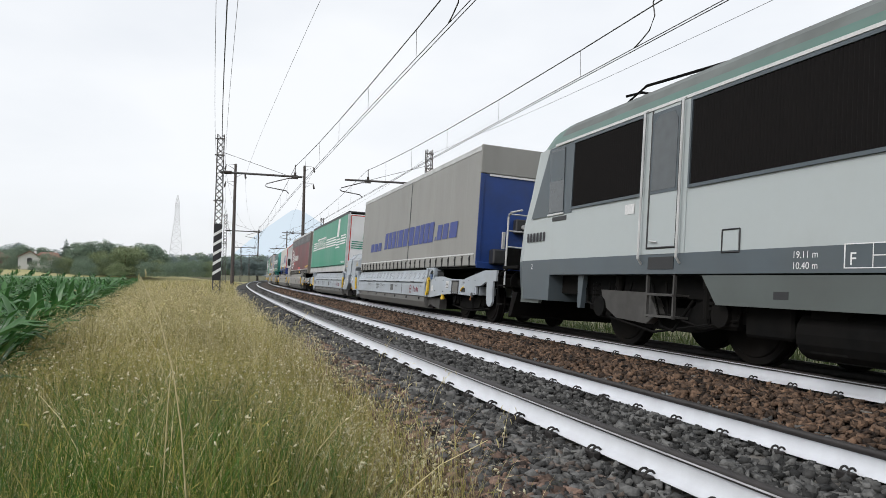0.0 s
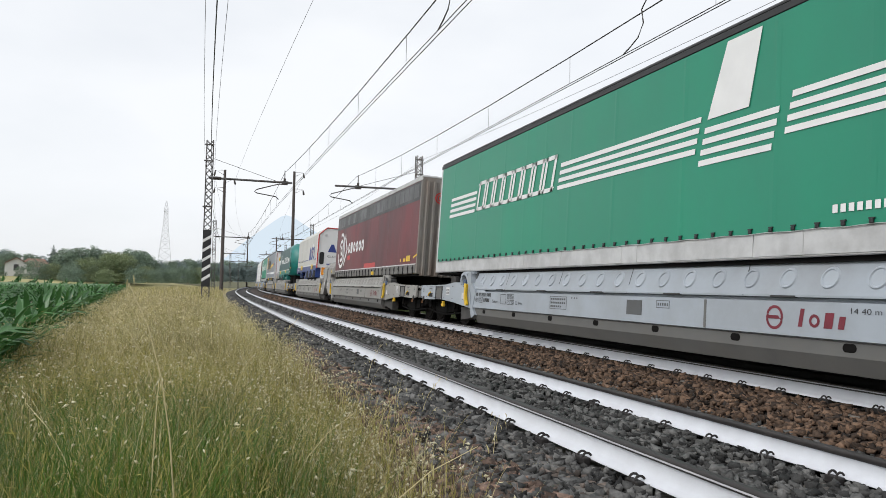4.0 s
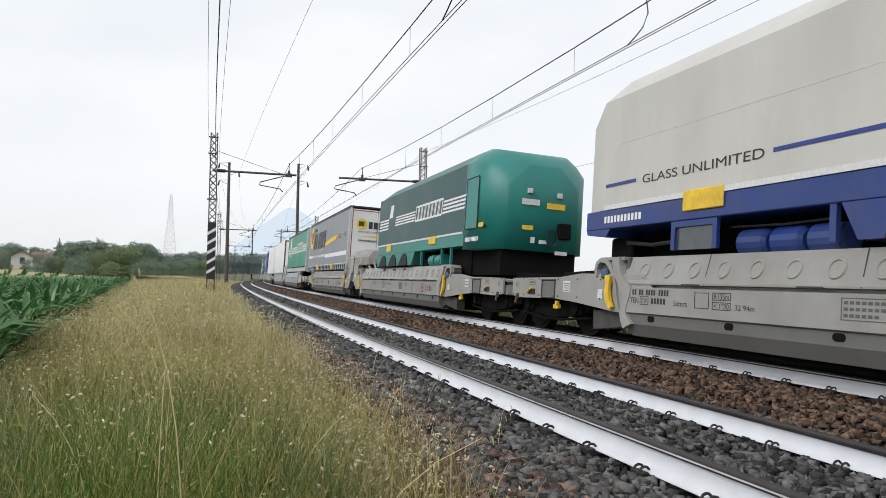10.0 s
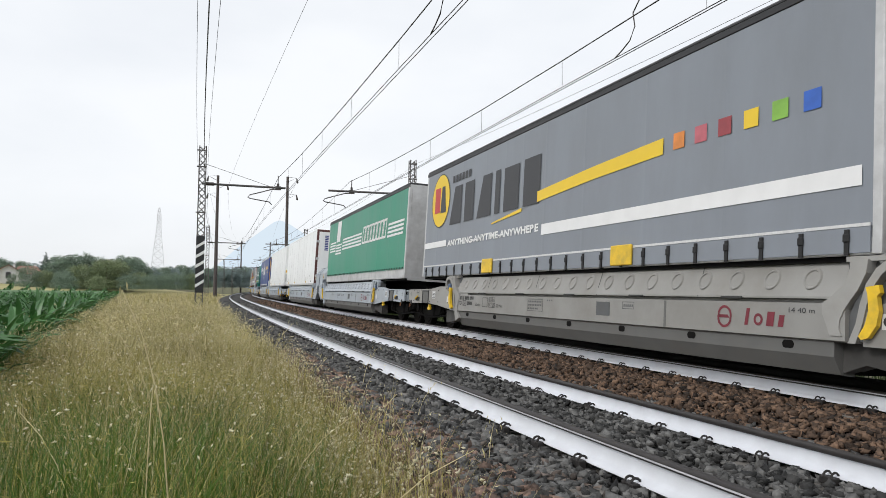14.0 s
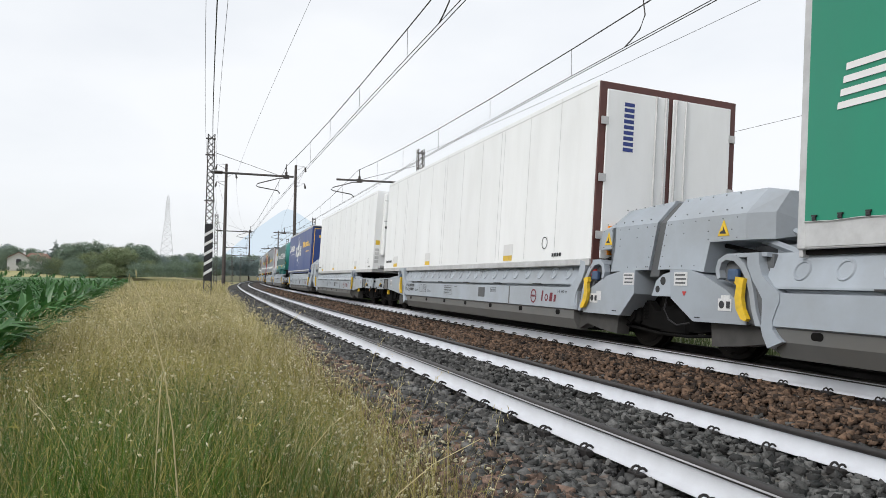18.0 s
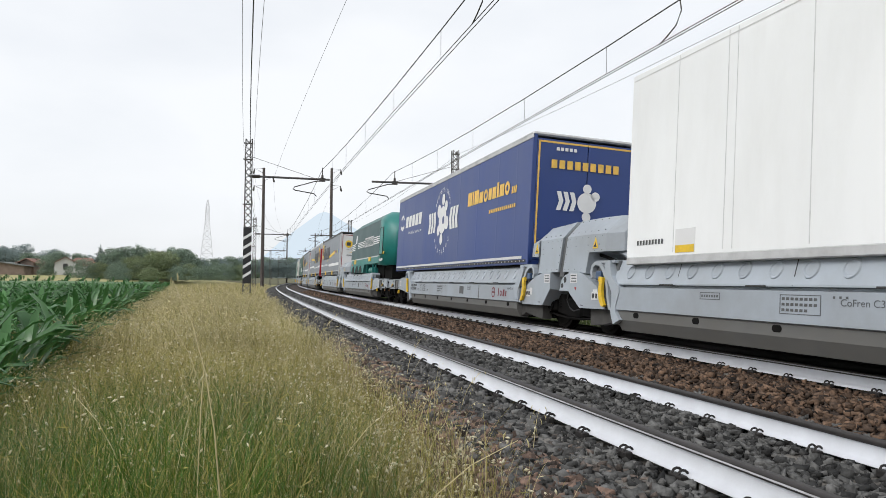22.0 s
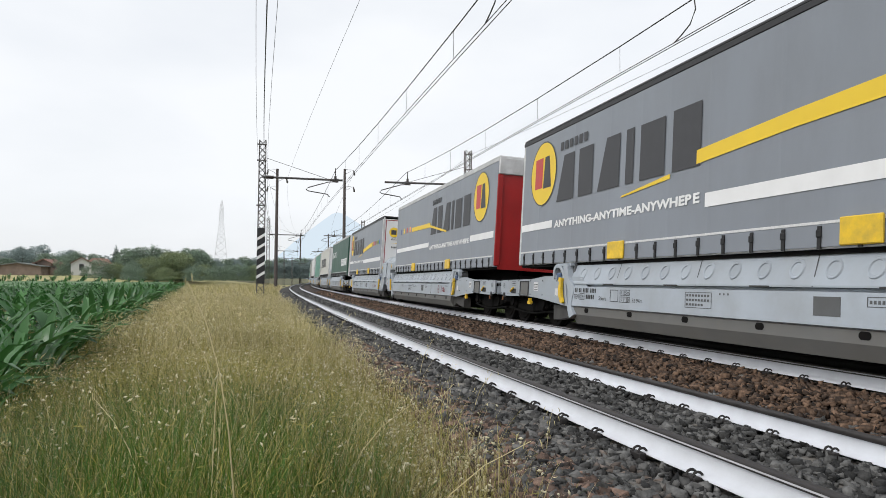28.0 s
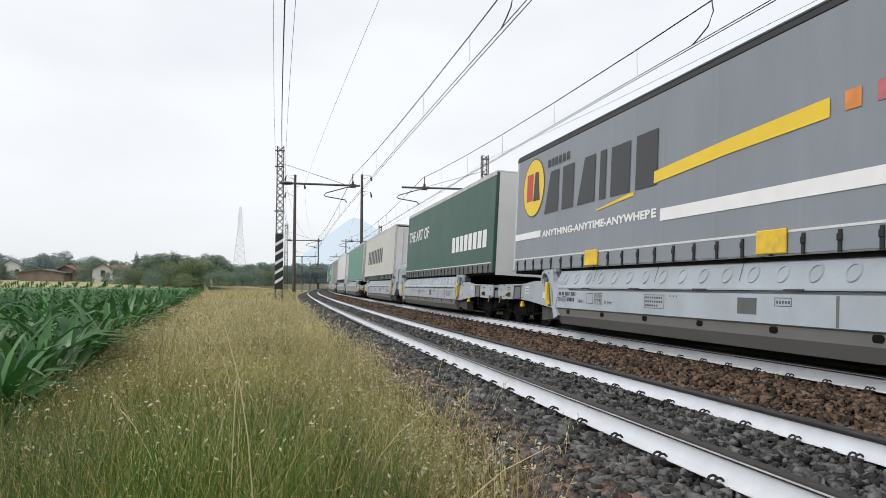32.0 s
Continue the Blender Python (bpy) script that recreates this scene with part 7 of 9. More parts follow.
def trailer_blue():
    t = curtain_trailer("deep blue tarpaulin semi-trailer with gold lettering", m_deep_blue, True, m_deep_blue, m_deep_blue, straps=False, band=m_gold, frame_mat=m_deep_blue, roof_mat=m_alu)
    g = G
    decal(t, "crown_mark", ring(12.7, 3.05, 0.28, 0.18, 20, 160, 10) + ring(12.7, 3.0, 0.28, 0.18, 200, 340, 10) + [rect(13.0, 12.4, 2.80, 2.88)], m_white, g, "white crown mark")
    for i in range(5):
        a = 12.15 - i * 0.51
        decal(t, "letter_block", blocks(a, 2.80, 0.40, [0.40], 0, 0.12), m_white, g)
    side_text("We Deliver the Future", 0.15, 11.65, 2.54, g, m_white, t, shear=0.2, width=2.0)
    cy, cz = 6.95, 2.70
    decal(t, "emblem", [disc(cy, cz, 0.42)], m_white, g - 0.001, "white jigsaw emblem")
    for a, b, r in ((0.42, 0.30, 0.2), (-0.02, 0.62, 0.17), (0.05, -0.58, 0.17), (-0.48, -0.12, 0.2), (-0.35, 0.4, 0.16), (0.42, -0.3, 0.16)):
        decal(t, "emblem_lobe", [disc(cy + a, cz + b, r, 18)], m_white, g - 0.002 - 0.001 * (b > 0))
    decal(t, "emblem_hole", [disc(cy - 0.1, cz - 0.02, 0.12, 16)], m_deep_blue, g - 0.004)
    for a in (8.65, 8.34, 8.03):
        decal(t, "chevron", [[(a, cz + 0.30), (a - 0.22, cz + 0.32), (a - 0.32, cz - 0.02), (a - 0.22, cz - 0.34), (a, cz - 0.34), (a - 0.10, cz - 0.02)]], m_white, g)
    for a in (6.1, 5.80, 5.50):
        decal(t, "chevron", [[(a, cz + 0.30), (a - 0.22, cz + 0.30), (a - 0.12, cz - 0.02), (a - 0.22, cz - 0.34), (a, cz - 0.34), (a + 0.10, cz - 0.02)]], m_white, g)
    for txt, a0, a1, r in (("PROFESSIONAL", 148, 32, 0.93), ("PARTNERS", 218, 322, 0.98)):
        for i, c in enumerate(txt):
            a = radians(a0 + (a1 - a0) * i / (len(txt) - 1))
            side_text(c, 0.19, cy - r * math.cos(a) + 0.07, cz + r * math.sin(a) - 0.07, g, m_white, t)
    a = 4.42
    for i, wd in enumerate((0.36, 0.1, 0.36, 0.3, 0.3, 0.24, 0.26, 0.14, 0.3, 0.32)):
        hh = 0.36 if i in (0, 2, 7) else 0.28
        decal(t, "letter_block", blocks(a, 2.84, 0.36 if i == 1 else hh, [wd], 0, 0.02) if wd < 0.25 or i not in (4, 9) else [p_ for p_ in ring(a - wd / 2, 2.98, 0.16, 0.07, n=14)], m_gold, g)
        a -= wd + 0.055
    for i in range(3):
        decal(t, "letter_block", blocks(1.12 - i * 0.11, 2.82, 0.16, [0.08], 0), m_gold, g)
    decal(t, "web_address", bars(2.62, 2.50, 0.085, 0.085, 14, 0.045), m_gold, g)
    decal(t, "lower_stripe", [rect(13.4, 0.3, 1.34, 1.40)], m_label, g - 0.004)
    e = E_NEAR - 0.01
    decal(t, "company_mark", [rect(-0.85 + i * 0.18, -0.72 + i * 0.18, 3.28, 3.46) for i in range(9)], m_gold, e, face="end")
    decal(t, "company_mark", [rect(-0.75 + i * 0.1, -0.68 + i * 0.1, 3.66, 3.73) for i in range(5)], m_white, e, face="end")
    decal(t, "emblem", [disc(0.0, 2.6, 0.22)] + [disc(a, 2.6 + b, 0.1) for a, b in ((0.2, 0.15), (0, 0.3), (0, -0.3))] + [[(a, 2.8), (a + 0.1, 2.8), (a + 0.16, 2.6), (a + 0.1, 2.4), (a, 2.4), (a + 0.06, 2.6)] for a in (-0.7, -0.55, -0.4)], m_white, e, "white emblem", face="end")
    return t


def trailer_bottle():
    t = curtain_trailer("dark green tarpaulin semi-trailer with white lettering and pale front", m_bottle, False, m_clean_white, m_clean_white, straps=True, roof_mat=m_alu, frame_mat=m_bottle)
    side_text("THE ART OF", 0.62, 13.0, 2.75, G, m_white, t, width=4.2, bold=0.012)
    for i in range(8):
        decal(t, "letter_block", blocks(4.75 - i * 0.53, 1.95, 0.5, [0.40], 0, 0.0), m_white, G)
    return t


def trailer_plain(label, cm, flip, rear, front, roof=None, letters=None):
    t = curtain_trailer(label, cm, flip, rear, front, straps=flip, roof_mat=roof)
    if letters:
        for i in range(9):
            decal(t, "letter_block", blocks(11.5 - i * 0.8, 2.2, 0.85, [0.5], 0, 0.1), letters, G)
    return t

# -- the engine: its end faces the first wagon; y runs from its wagon end (0) towards smaller y --
def build_loco():
    t = thing("locomotive", "pale grey electric locomotive with dark louvres and a slate band", "locomotive")
    w = 1.46
    y1, y0 = 0.0, -18.0
    # body section, with the roof edge leaning in
    sec = [(-w, 1.00), (-w, 3.32), (-w + 0.10, 3.60), (-w + 0.42, 3.86), (w - 0.42, 3.86), (w - 0.10, 3.60), (w, 3.32), (w, 1.00)]
    cab = 1.35
    part("body", Shape().prism("y", [(-w, 1.28), (-w, 3.24), (w, 3.24), (w, 1.28)], y0, y1 - cab), m_loco_white, t)
    part("slate_band", Shape().prism("y", [(-w - 0.003, 1.02), (-w - 0.003, 1.28), (w, 1.28), (w, 1.02)], y0, y1 - cab), m_loco_band, t, "slate grey lower band")
    part("roof_edge", Shape().prism("y", [(-w, 3.24), (-w + 0.06, 3.40), (w - 0.06, 3.40), (w, 3.24)], y0, y1 - cab - 0.05), m_loco_green, t, "faded green roof edge")
    part("roof", Shape().prism("y", [(-w + 0.06, 3.40), (-w + 0.14, 3.54), (-w + 0.32, 3.68), (-w + 0.66, 3.78), (w - 0.66, 3.78), (w - 0.32, 3.68), (w - 0.14, 3.54), (w - 0.06, 3.40)], y0, y1 - cab - 0.05), m_loco_roof, t, "dusty dark roof")
    part("gutter", Shape().box(-w - 0.025, -w + 0.02, y0, y1 - cab, 3.225, 3.265), m_label, t)
    # cab end: lower bow, raked screen
    low = Shape()
    pl = [(-w, y1 - cab), (-w + 0.03, y1 - 0.45), (-w + 0.20, y1 - 0.08), (-w + 0.55, y1), (w - 0.55, y1), (w - 0.20, y1 - 0.08), (w - 0.03, y1 - 0.45), (w, y1 - cab)]
    k = len(pl)

    def layer(z, back, inn):
        return [(x * (1 - inn), min(y, y1 - back) if y > y1 - cab else y - 0.0, z) for x, y in pl]

    def loft(rows, mat_, name, label=""):
        v, f = [], []
        for r in rows:
            v += r
        for a in range(len(rows) - 1):
            f += [(a * k + i, a * k + (i + 1) % k, (a + 1) * k + (i + 1) % k, (a + 1) * k + i) for i in range(k)]
        f += [tuple(range(k)), tuple(range((len(rows) - 1) * k, len(rows) * k))]
        part(name, Shape().add(v, f), mat_, t, label)

    def shifted(z, back):
        return [(x, y if y <= y1 - cab + 1e-6 else y1 - cab + (y - (y1 - cab)) * 1.34 * (1 - back), z) for x, y in pl]

    loft([shifted(0.58, 0.10), shifted(1.02, 0.02), shifted(1.28, 0.0)], m_loco_band, "cab_apron", "slate grey apron")
    loft([shifted(1.28, 0.0), shifted(1.95, 0.06)], m_loco_white, "cab_front")
    loft([shifted(1.95, 0.06), shifted(3.24, 0.42)], m_loco_white, "cab_upper")
    rsec = [(-w, 3.24), (-w + 0.06, 3.40), (-w + 0.14, 3.54), (-w + 0.32, 3.68), (-w + 0.66, 3.78), (w - 0.66, 3.78), (w - 0.32, 3.68), (w - 0.14, 3.54), (w - 0.06, 3.40), (w, 3.24)]
    rv, rf = [], []
    for f in (0.0, 0.25, 0.5, 0.75, 0.92, 1.0):
        rv += [(x * (1 - 0.10 * f ** 3), y1 - cab - 0.05 + 1.06 * f - 0.35 * f * max(0, abs(x) - 0.9), 3.24 + (z - 3.24) * (1 - 0.95 * f ** 2.6)) for x, z in rsec]
    for r in range(5):
        rf += [(r * 10 + i, r * 10 + (i + 1) % 10, (r + 1) * 10 + (i + 1) % 10, (r + 1) * 10 + i) for i in range(10)]
    rf += [tuple(range(10)), tuple(range(50, 60))]
    part("roof_end", Shape().add(rv, rf), m_loco_green, t, "dull green rounded roof end")
    part("cab_side_panel", Shape().add([(-w - 0.006, a, b) for a, b in ((y1 - 2.03, 2.03), (y1 - 2.03, 3.22), (y1 - 1.12, 3.22), (y1 - 0.50, 2.03))], [(0, 1, 2, 3)]), m_loco_band, t, "slate grey panel round the cab window")
    cw = part("cab_window", Shape().prism("x", [(y1 - 1.74, 2.08), (y1 - 1.70, 3.17), (y1 - 1.20, 3.17), (y1 - 1.22, 2.08)], -w - 0.02, -w - 0.008), m_glass, t, "dark cab side window")
    part("window_blind", Shape().add([(-w - 0.021, y1 - 1.71, 2.62), (-w - 0.021, y1 - 1.69, 3.14), (-w - 0.021, y1 - 1.22, 3.14), (-w - 0.021, y1 - 1.23, 2.62)], [(0, 1, 2, 3)]), m_loco_band, cw)
    part("window_sill", Shape().box(-w - 0.03, -w, y1 - 1.76, y1 - 1.18, 2.03, 2.06), m_alu, t)
    part("windscreen", Shape().add([(-0.85, y1 + 0.34, 2.05), (0.85, y1 + 0.34, 2.05), (0.85, y1 - 0.28, 3.2), (-0.85, y1 - 0.28, 3.2)], [(0, 1, 2, 3)]), m_glass, t)
    # louvres
    def louvre(a, b):
        p = part("louvre_panel", Shape().box(-w - 0.008, -w, b, a, 2.12, 3.17), m_louvre, t, "dark brown ventilation louvres")
        fr = Shape()
        fr.box(-w - 0.03, -w, b - 0.03, b, 2.08, 3.21).box(-w - 0.03, -w, a, a + 0.03, 2.08, 3.21).box(-w - 0.03, -w, b, a, 2.08, 2.12).box(-w - 0.03, -w, b, a, 3.17, 3.21)
        part("louvre_frame", fr, m_loco_band, p)
        n = int((a - b) / 0.055)
        sl = Shape()
        for i in range(n):
            y = b + (a - b) * (i + 0.5) / n
            sl.add([(-w - 0.008, y - 0.02, 2.13), (-w - 0.028, y, 2.13), (-w - 0.008, y + 0.02, 2.13), (-w - 0.008, y - 0.02, 3.16), (-w - 0.028, y, 3.16), (-w - 0.008, y + 0.02, 3.16)], [(0, 1, 4, 3), (1, 2, 5, 4)])
        part("slats", sl, m_louvre, p)

    louvre(y1 - 2.05, y1 - 4.0)
    louvre(y1 - 5.06, y1 - 13.5)
    # door with grab rails
    d = part("door", Shape().box(-w - 0.012, -w, y1 - 4.88, y1 - 4.16, 1.35, 3.22), m_loco_white, t, "recessed cab door")
    part("door_surround", Shape().box(-w - 0.010, -w - 0.002, y1 - 5.0, y1 - 4.06, 1.28, 3.24), m_loco_white, d)
    part("upper_panel", Shape().box(-w - 0.02, -w - 0.01, y1 - 4.82, y1 - 4.22, 2.08, 3.18), m_loco_band, d, "slate grey upper door panel")
    part("door_window", Shape().prism("x", [(y1 - 4.78, 2.12), (y1 - 4.78, 3.02), (y1 - 4.70, 3.13), (y1 - 4.36, 3.13), (y1 - 4.26, 3.02), (y1 - 4.26, 2.12)], -w - 0.024, -w - 0.018), m_glass, d)
    gap = Shape()
    for a, c in (((y1 - 4.83, 1.36), (y1 - 4.83, 3.22)), ((y1 - 4.21, 1.36), (y1 - 4.21, 3.22)), ((y1 - 4.83, 1.36), (y1 - 4.21, 1.36))):
        gap.tube([(-w - 0.016, a[0], a[1]), (-w - 0.016, c[0], c[1])], 0.014, 4)
    part("door_gap", gap, m_black, d)
    part("door_lever", Shape().tube([(-w - 0.04, y1 - 4.30, 1.45), (-w - 0.04, y1 - 4.46, 1.43)], 0.014, 5), m_alu, d)
    for y in (y1 - 4.93, y1 - 4.10):
        part("grab_rail", Shape().tube([(-w - 0.012, y, 1.15), (-w - 0.07, y, 1.22), (-w - 0.07, y, 3.2), (-w - 0.012, y, 3.26)], 0.017, 6), m_alu, t, "bright steel grab rail")
    part("step_well", Shape().box(-w - 0.012, -w, y1 - 4.8, y1 - 4.25, 1.08, 1.24), m_black, t)
    # markings
    decal(t, "number_bars", bars(y1 - 0.36, 1.61, 0.16, 0.085, 6, 0.045), m_ink, -w - 0.004)
    g = -w - 0.008
    decal(t, "notice", [rect(y1 - 3.62, y1 - 3.86, 1.86, 2.0)], m_label, g)
    part("flap", Shape().box(-w - 0.01, -w, y1 - 5.95, y1 - 5.70, 1.28, 1.50), m_loco_white, t)
    fl = Shape()
    for a, c in (((y1 - 5.97, 1.26), (y1 - 5.68, 1.26)), ((y1 - 5.68, 1.26), (y1 - 5.68, 1.52)), ((y1 - 5.68, 1.52), (y1 - 5.97, 1.52)), ((y1 - 5.97, 1.52), (y1 - 5.97, 1.26))):
        fl.tube([(-w - 0.008, a[0], a[1]), (-w - 0.008, c[0], c[1])], 0.009, 4)
    part("flap_gap", fl, m_black, t)
    side_text("19.11 m", 0.10, y1 - 6.75, 1.17, g, m_white, t)
    side_text("10.40 m", 0.10, y1 - 6.75, 1.06, g, m_white, t)
    side_text("F", 0.17, y1 - 7.42, 1.09, g, m_white, t)
    decal(t, "brake_table", [rect(y1 - 7.350, y1 - 8.650, 1.06, 1.07), rect(y1 - 7.350, y1 - 8.650, 1.28, 1.29), rect(y1 - 7.350, y1 - 7.365, 1.06, 1.29), rect(y1 - 7.650, y1 - 7.660, 1.06, 1.29), rect(y1 - 7.900, y1 - 7.910, 1.06, 1.29), rect(y1 - 8.150, y1 - 8.160, 1.06, 1.29), rect(y1 - 7.650, y1 - 8.650, 1.17, 1.18)], m_white, g)
    side_text("2", 0.14, y1 - 0.62, 1.12, g - 0.004, m_white, t)
    part("louvre_small", Shape().box(g - 0.004, g + 0.01, y1 - 1.85, y1 - 1.35, 1.93, 2.0), m_black, t)
    # skirt, tanks
    part("side_skirt", Shape().prism("x", [(y1 - 5.35, 1.0), (y1 - 5.62, 0.66), (y1 - 14.2, 0.66), (y1 - 14.5, 1.0)], -w - 0.004, -w + 0.06), m_loco_skirt, t, "grey-green side skirt")
    part("skirt_hole", Shape().box(-w - 0.008, -w, y1 - 6.7, y1 - 6.5, 0.75, 0.83), m_black, t)
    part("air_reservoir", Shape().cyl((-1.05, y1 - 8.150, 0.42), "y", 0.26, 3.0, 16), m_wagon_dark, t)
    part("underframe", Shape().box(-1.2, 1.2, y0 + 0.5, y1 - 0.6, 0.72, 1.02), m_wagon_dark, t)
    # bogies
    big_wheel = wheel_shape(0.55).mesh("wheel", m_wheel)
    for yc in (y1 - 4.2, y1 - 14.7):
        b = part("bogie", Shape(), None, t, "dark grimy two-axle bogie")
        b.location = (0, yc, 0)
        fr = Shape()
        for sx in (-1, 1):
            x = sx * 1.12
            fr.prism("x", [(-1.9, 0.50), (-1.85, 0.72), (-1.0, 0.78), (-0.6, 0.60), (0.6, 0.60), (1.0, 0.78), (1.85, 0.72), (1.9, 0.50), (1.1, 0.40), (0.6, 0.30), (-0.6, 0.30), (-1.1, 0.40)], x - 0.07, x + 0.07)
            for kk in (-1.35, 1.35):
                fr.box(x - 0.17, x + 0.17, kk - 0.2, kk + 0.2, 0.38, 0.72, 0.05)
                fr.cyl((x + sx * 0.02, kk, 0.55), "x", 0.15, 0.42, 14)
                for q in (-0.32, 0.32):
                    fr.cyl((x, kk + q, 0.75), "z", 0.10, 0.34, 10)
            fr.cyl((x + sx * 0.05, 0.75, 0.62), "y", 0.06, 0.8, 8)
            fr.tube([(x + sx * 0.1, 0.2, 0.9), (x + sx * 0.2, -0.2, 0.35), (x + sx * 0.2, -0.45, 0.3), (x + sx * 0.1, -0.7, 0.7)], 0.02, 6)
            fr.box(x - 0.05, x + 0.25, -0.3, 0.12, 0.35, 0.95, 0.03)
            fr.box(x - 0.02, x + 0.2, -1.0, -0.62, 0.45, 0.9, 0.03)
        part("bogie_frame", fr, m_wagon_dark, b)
        for sx in (-1, 1):
            x = sx * 1.24
            part("traction_pod", Shape().prism("x", [(1.35, 0.80), (0.1, 0.78), (-0.1, 0.50), (0.15, 0.36), (0.9, 0.40), (1.25, 0.56)], x - 0.08, x + 0.08), m_loco_under, b, "grimy grey equipment pod")
            for kk in (-1.0, 0.95):
                part("damper", Shape().cyl((x, kk, 0.74), "z", 0.05, 0.5, 10).cyl((x, kk, 0.95), "z", 0.065, 0.2, 10), m_wagon_dark, b)
            for q, (ya, yb) in enumerate(((1.9, 0.6), (-0.2, -1.7), (1.2, -1.2))):
                part("pipe", Shape().tube([(x + sx * 0.03, ya, 0.92), (x + sx * 0.05, ya - 0.1, 0.60 - 0.1 * q), (x + sx * 0.05, (ya + yb) / 2, 0.50 - 0.12 * q), (x + sx * 0.05, yb + 0.1, 0.58 - 0.08 * q), (x + sx * 0.03, yb, 0.92)], 0.018, 5), m_wagon_dark, b)
            for kk in (-1.35, 1.35):
                for q in (-0.32, 0.32):
                    sp = Shape()
                    spring(sp, sx * 1.16, kk + q, 0.58, 0.92, 0.105)
                    part("coil_spring", sp, m_wagon_dark, b)
                part("brake_unit", Shape().box(sx * 1.12 - 0.08, sx * 1.12 + 0.08, kk - 0.78, kk - 0.56, 0.40, 0.78, 0.03), m_loco_under, b)
        for kk in (-1.35, 1.35):
            wheels(b, kk, 0.55, big_wheel, axle_me)
    part("sander", Shape().prism("x", [(y1 - 2.18, 1.02), (y1 - 2.36, 1.02), (y1 - 2.30, 0.50), (y1 - 2.20, 0.50)], -1.36, -1.28), m_loco_band, t, "slate grey sand pipe")
    la = part("ladder", Shape().box(-1.44, -1.40, y1 - 4.80, y1 - 4.77, 0.45, 1.02).box(-1.44, -1.40, y1 - 4.22, y1 - 4.19, 0.45, 1.02), m_loco_under, t, "dark step frame below the door")
    for z in (0.46, 0.74):
        part("step", Shape().box(-1.45, -1.20, y1 - 4.79, y1 - 4.20, z, z + 0.03), m_loco_under, la)
    part("apron_end", Shape().prism("x", [(y1 - 0.10, 1.02), (y1 - 1.10, 1.02), (y1 - 0.85, 0.52), (y1 - 0.10, 0.52)], -1.40, -1.34), m_loco_skirt, t, "grey-green corner apron")
    for k_, (y_, z_, l_) in enumerate(((-6.2, 0.48, 0.7), (-7.0, 0.36, 0.5), (-10.6, 0.40, 0.9), (-12.0, 0.42, 0.8))):
        part("equipment_case", Shape().box(-1.25, -0.9, y1 + y_ - l_ / 2, y1 + y_ + l_ / 2, z_ - 0.15, 0.74, 0.03), m_wagon_dark, t)
    # wagon-end fittings
    yf = y1 + 0.48
    for sx in (-1, 1):
        part("buffer", Shape().cyl((sx * 0.875, yf + 0.3, 0.9), "y", 0.09, 0.6, 12).cyl((sx * 0.875, yf + 0.62, 0.9), "y", 0.24, 0.05, 18), m_wagon_dark, t)
    # shunter's platform and rails on the wagon end
    part("platform", Shape().box(-1.25, 1.25, yf, yf + 0.75, 1.16, 1.22, 0.01), m_wagon_dark, t)
    for x in (-1.2, -0.72, 0.72, 1.2):
        part("rail_post", Shape().tube([(x, yf + 0.72, 0.78), (x, yf + 0.72, 2.24), (x, yf + 0.60, 2.32), (x, yf + 0.05, 2.32)], 0.02, 6), m_alu, t, "pale steel rail post")
    for z in (1.62, 1.95, 2.3):
        part("hand_rail", Shape().tube([(-1.2, yf + 0.72, z), (-0.72, yf + 0.72, z)], 0.018, 6), m_alu, t)
        part("hand_rail", Shape().tube([(0.72, yf + 0.72, z), (1.2, yf + 0.72, z)], 0.018, 6), m_alu, t)
    part("rail_panel", Shape().box(-1.18, -0.74, yf + 0.71, yf + 0.73, 1.22, 1.60, 0.01), m_wagon_dark, t)
    for z in (0.42, 0.80):
        part("foot_step", Shape().box(-1.35, -0.75, yf + 0.42, yf + 0.74, z, z + 0.03), m_wagon_dark, t)
    part("step_hanger", Shape().tube([(-1.33, yf + 0.72, 0.42), (-1.33, yf + 0.72, 1.05), (-1.33, yf + 0.3, 1.15)], 0.02, 6), m_wagon_dark, t)
    part("step_hanger", Shape().tube([(-0.77, yf + 0.72, 0.42), (-0.77, yf + 0.72, 1.05), (-0.77, yf + 0.3, 1.15)], 0.02, 6), m_wagon_dark, t)
    for x in (-0.5, -0.3, 0.35):
        part("brake_hose", Shape().tube([(x, yf + 0.05, 0.95), (x, yf + 0.4, 0.7), (x, yf + 0.8, 0.5), (x, yf + 1.3, 0.55), (x, yf + 1.7, 0.85)], 0.03, 6), m_rubber, t)
    part("draw_hook", Shape().box(-0.08, 0.08, yf, yf + 1.4, 0.88, 1.0, 0.02), m_wagon_dark, t)
    part("end_cabinet", Shape().box(-0.62, 0.62, yf + 0.02, yf + 0.45, 1.22, 1.70, 0.03), m_wagon_dark, t)
    part("snow_plough", Shape().prism("x", [(yf + 0.05, 0.25), (yf + 0.2, 0.2), (yf + 0.05, 0.7), (yf - 0.2, 0.7)], -1.3, 1.3), m_wagon_dark, t)
    # roof gear
    ins = Shape()
    for x in (-0.7, 0.7):
        for y in (y1 - 3.0, y1 - 4.0):
            ins.cyl((x, y, 3.83), "z", 0.06, 0.12, 8)
    p = part("pantograph", ins, m_insul, t, "lowered dark pantograph on insulators")
    part("arm", Shape().tube([(-0.8, y1 - 2.95, 3.84), (-0.86, y1 - 2.5, 3.80), (-0.82, y1 - 3.0, 3.98), (-0.6, y1 - 4.6, 3.94)], 0.022, 6), m_wagon_dark, p)
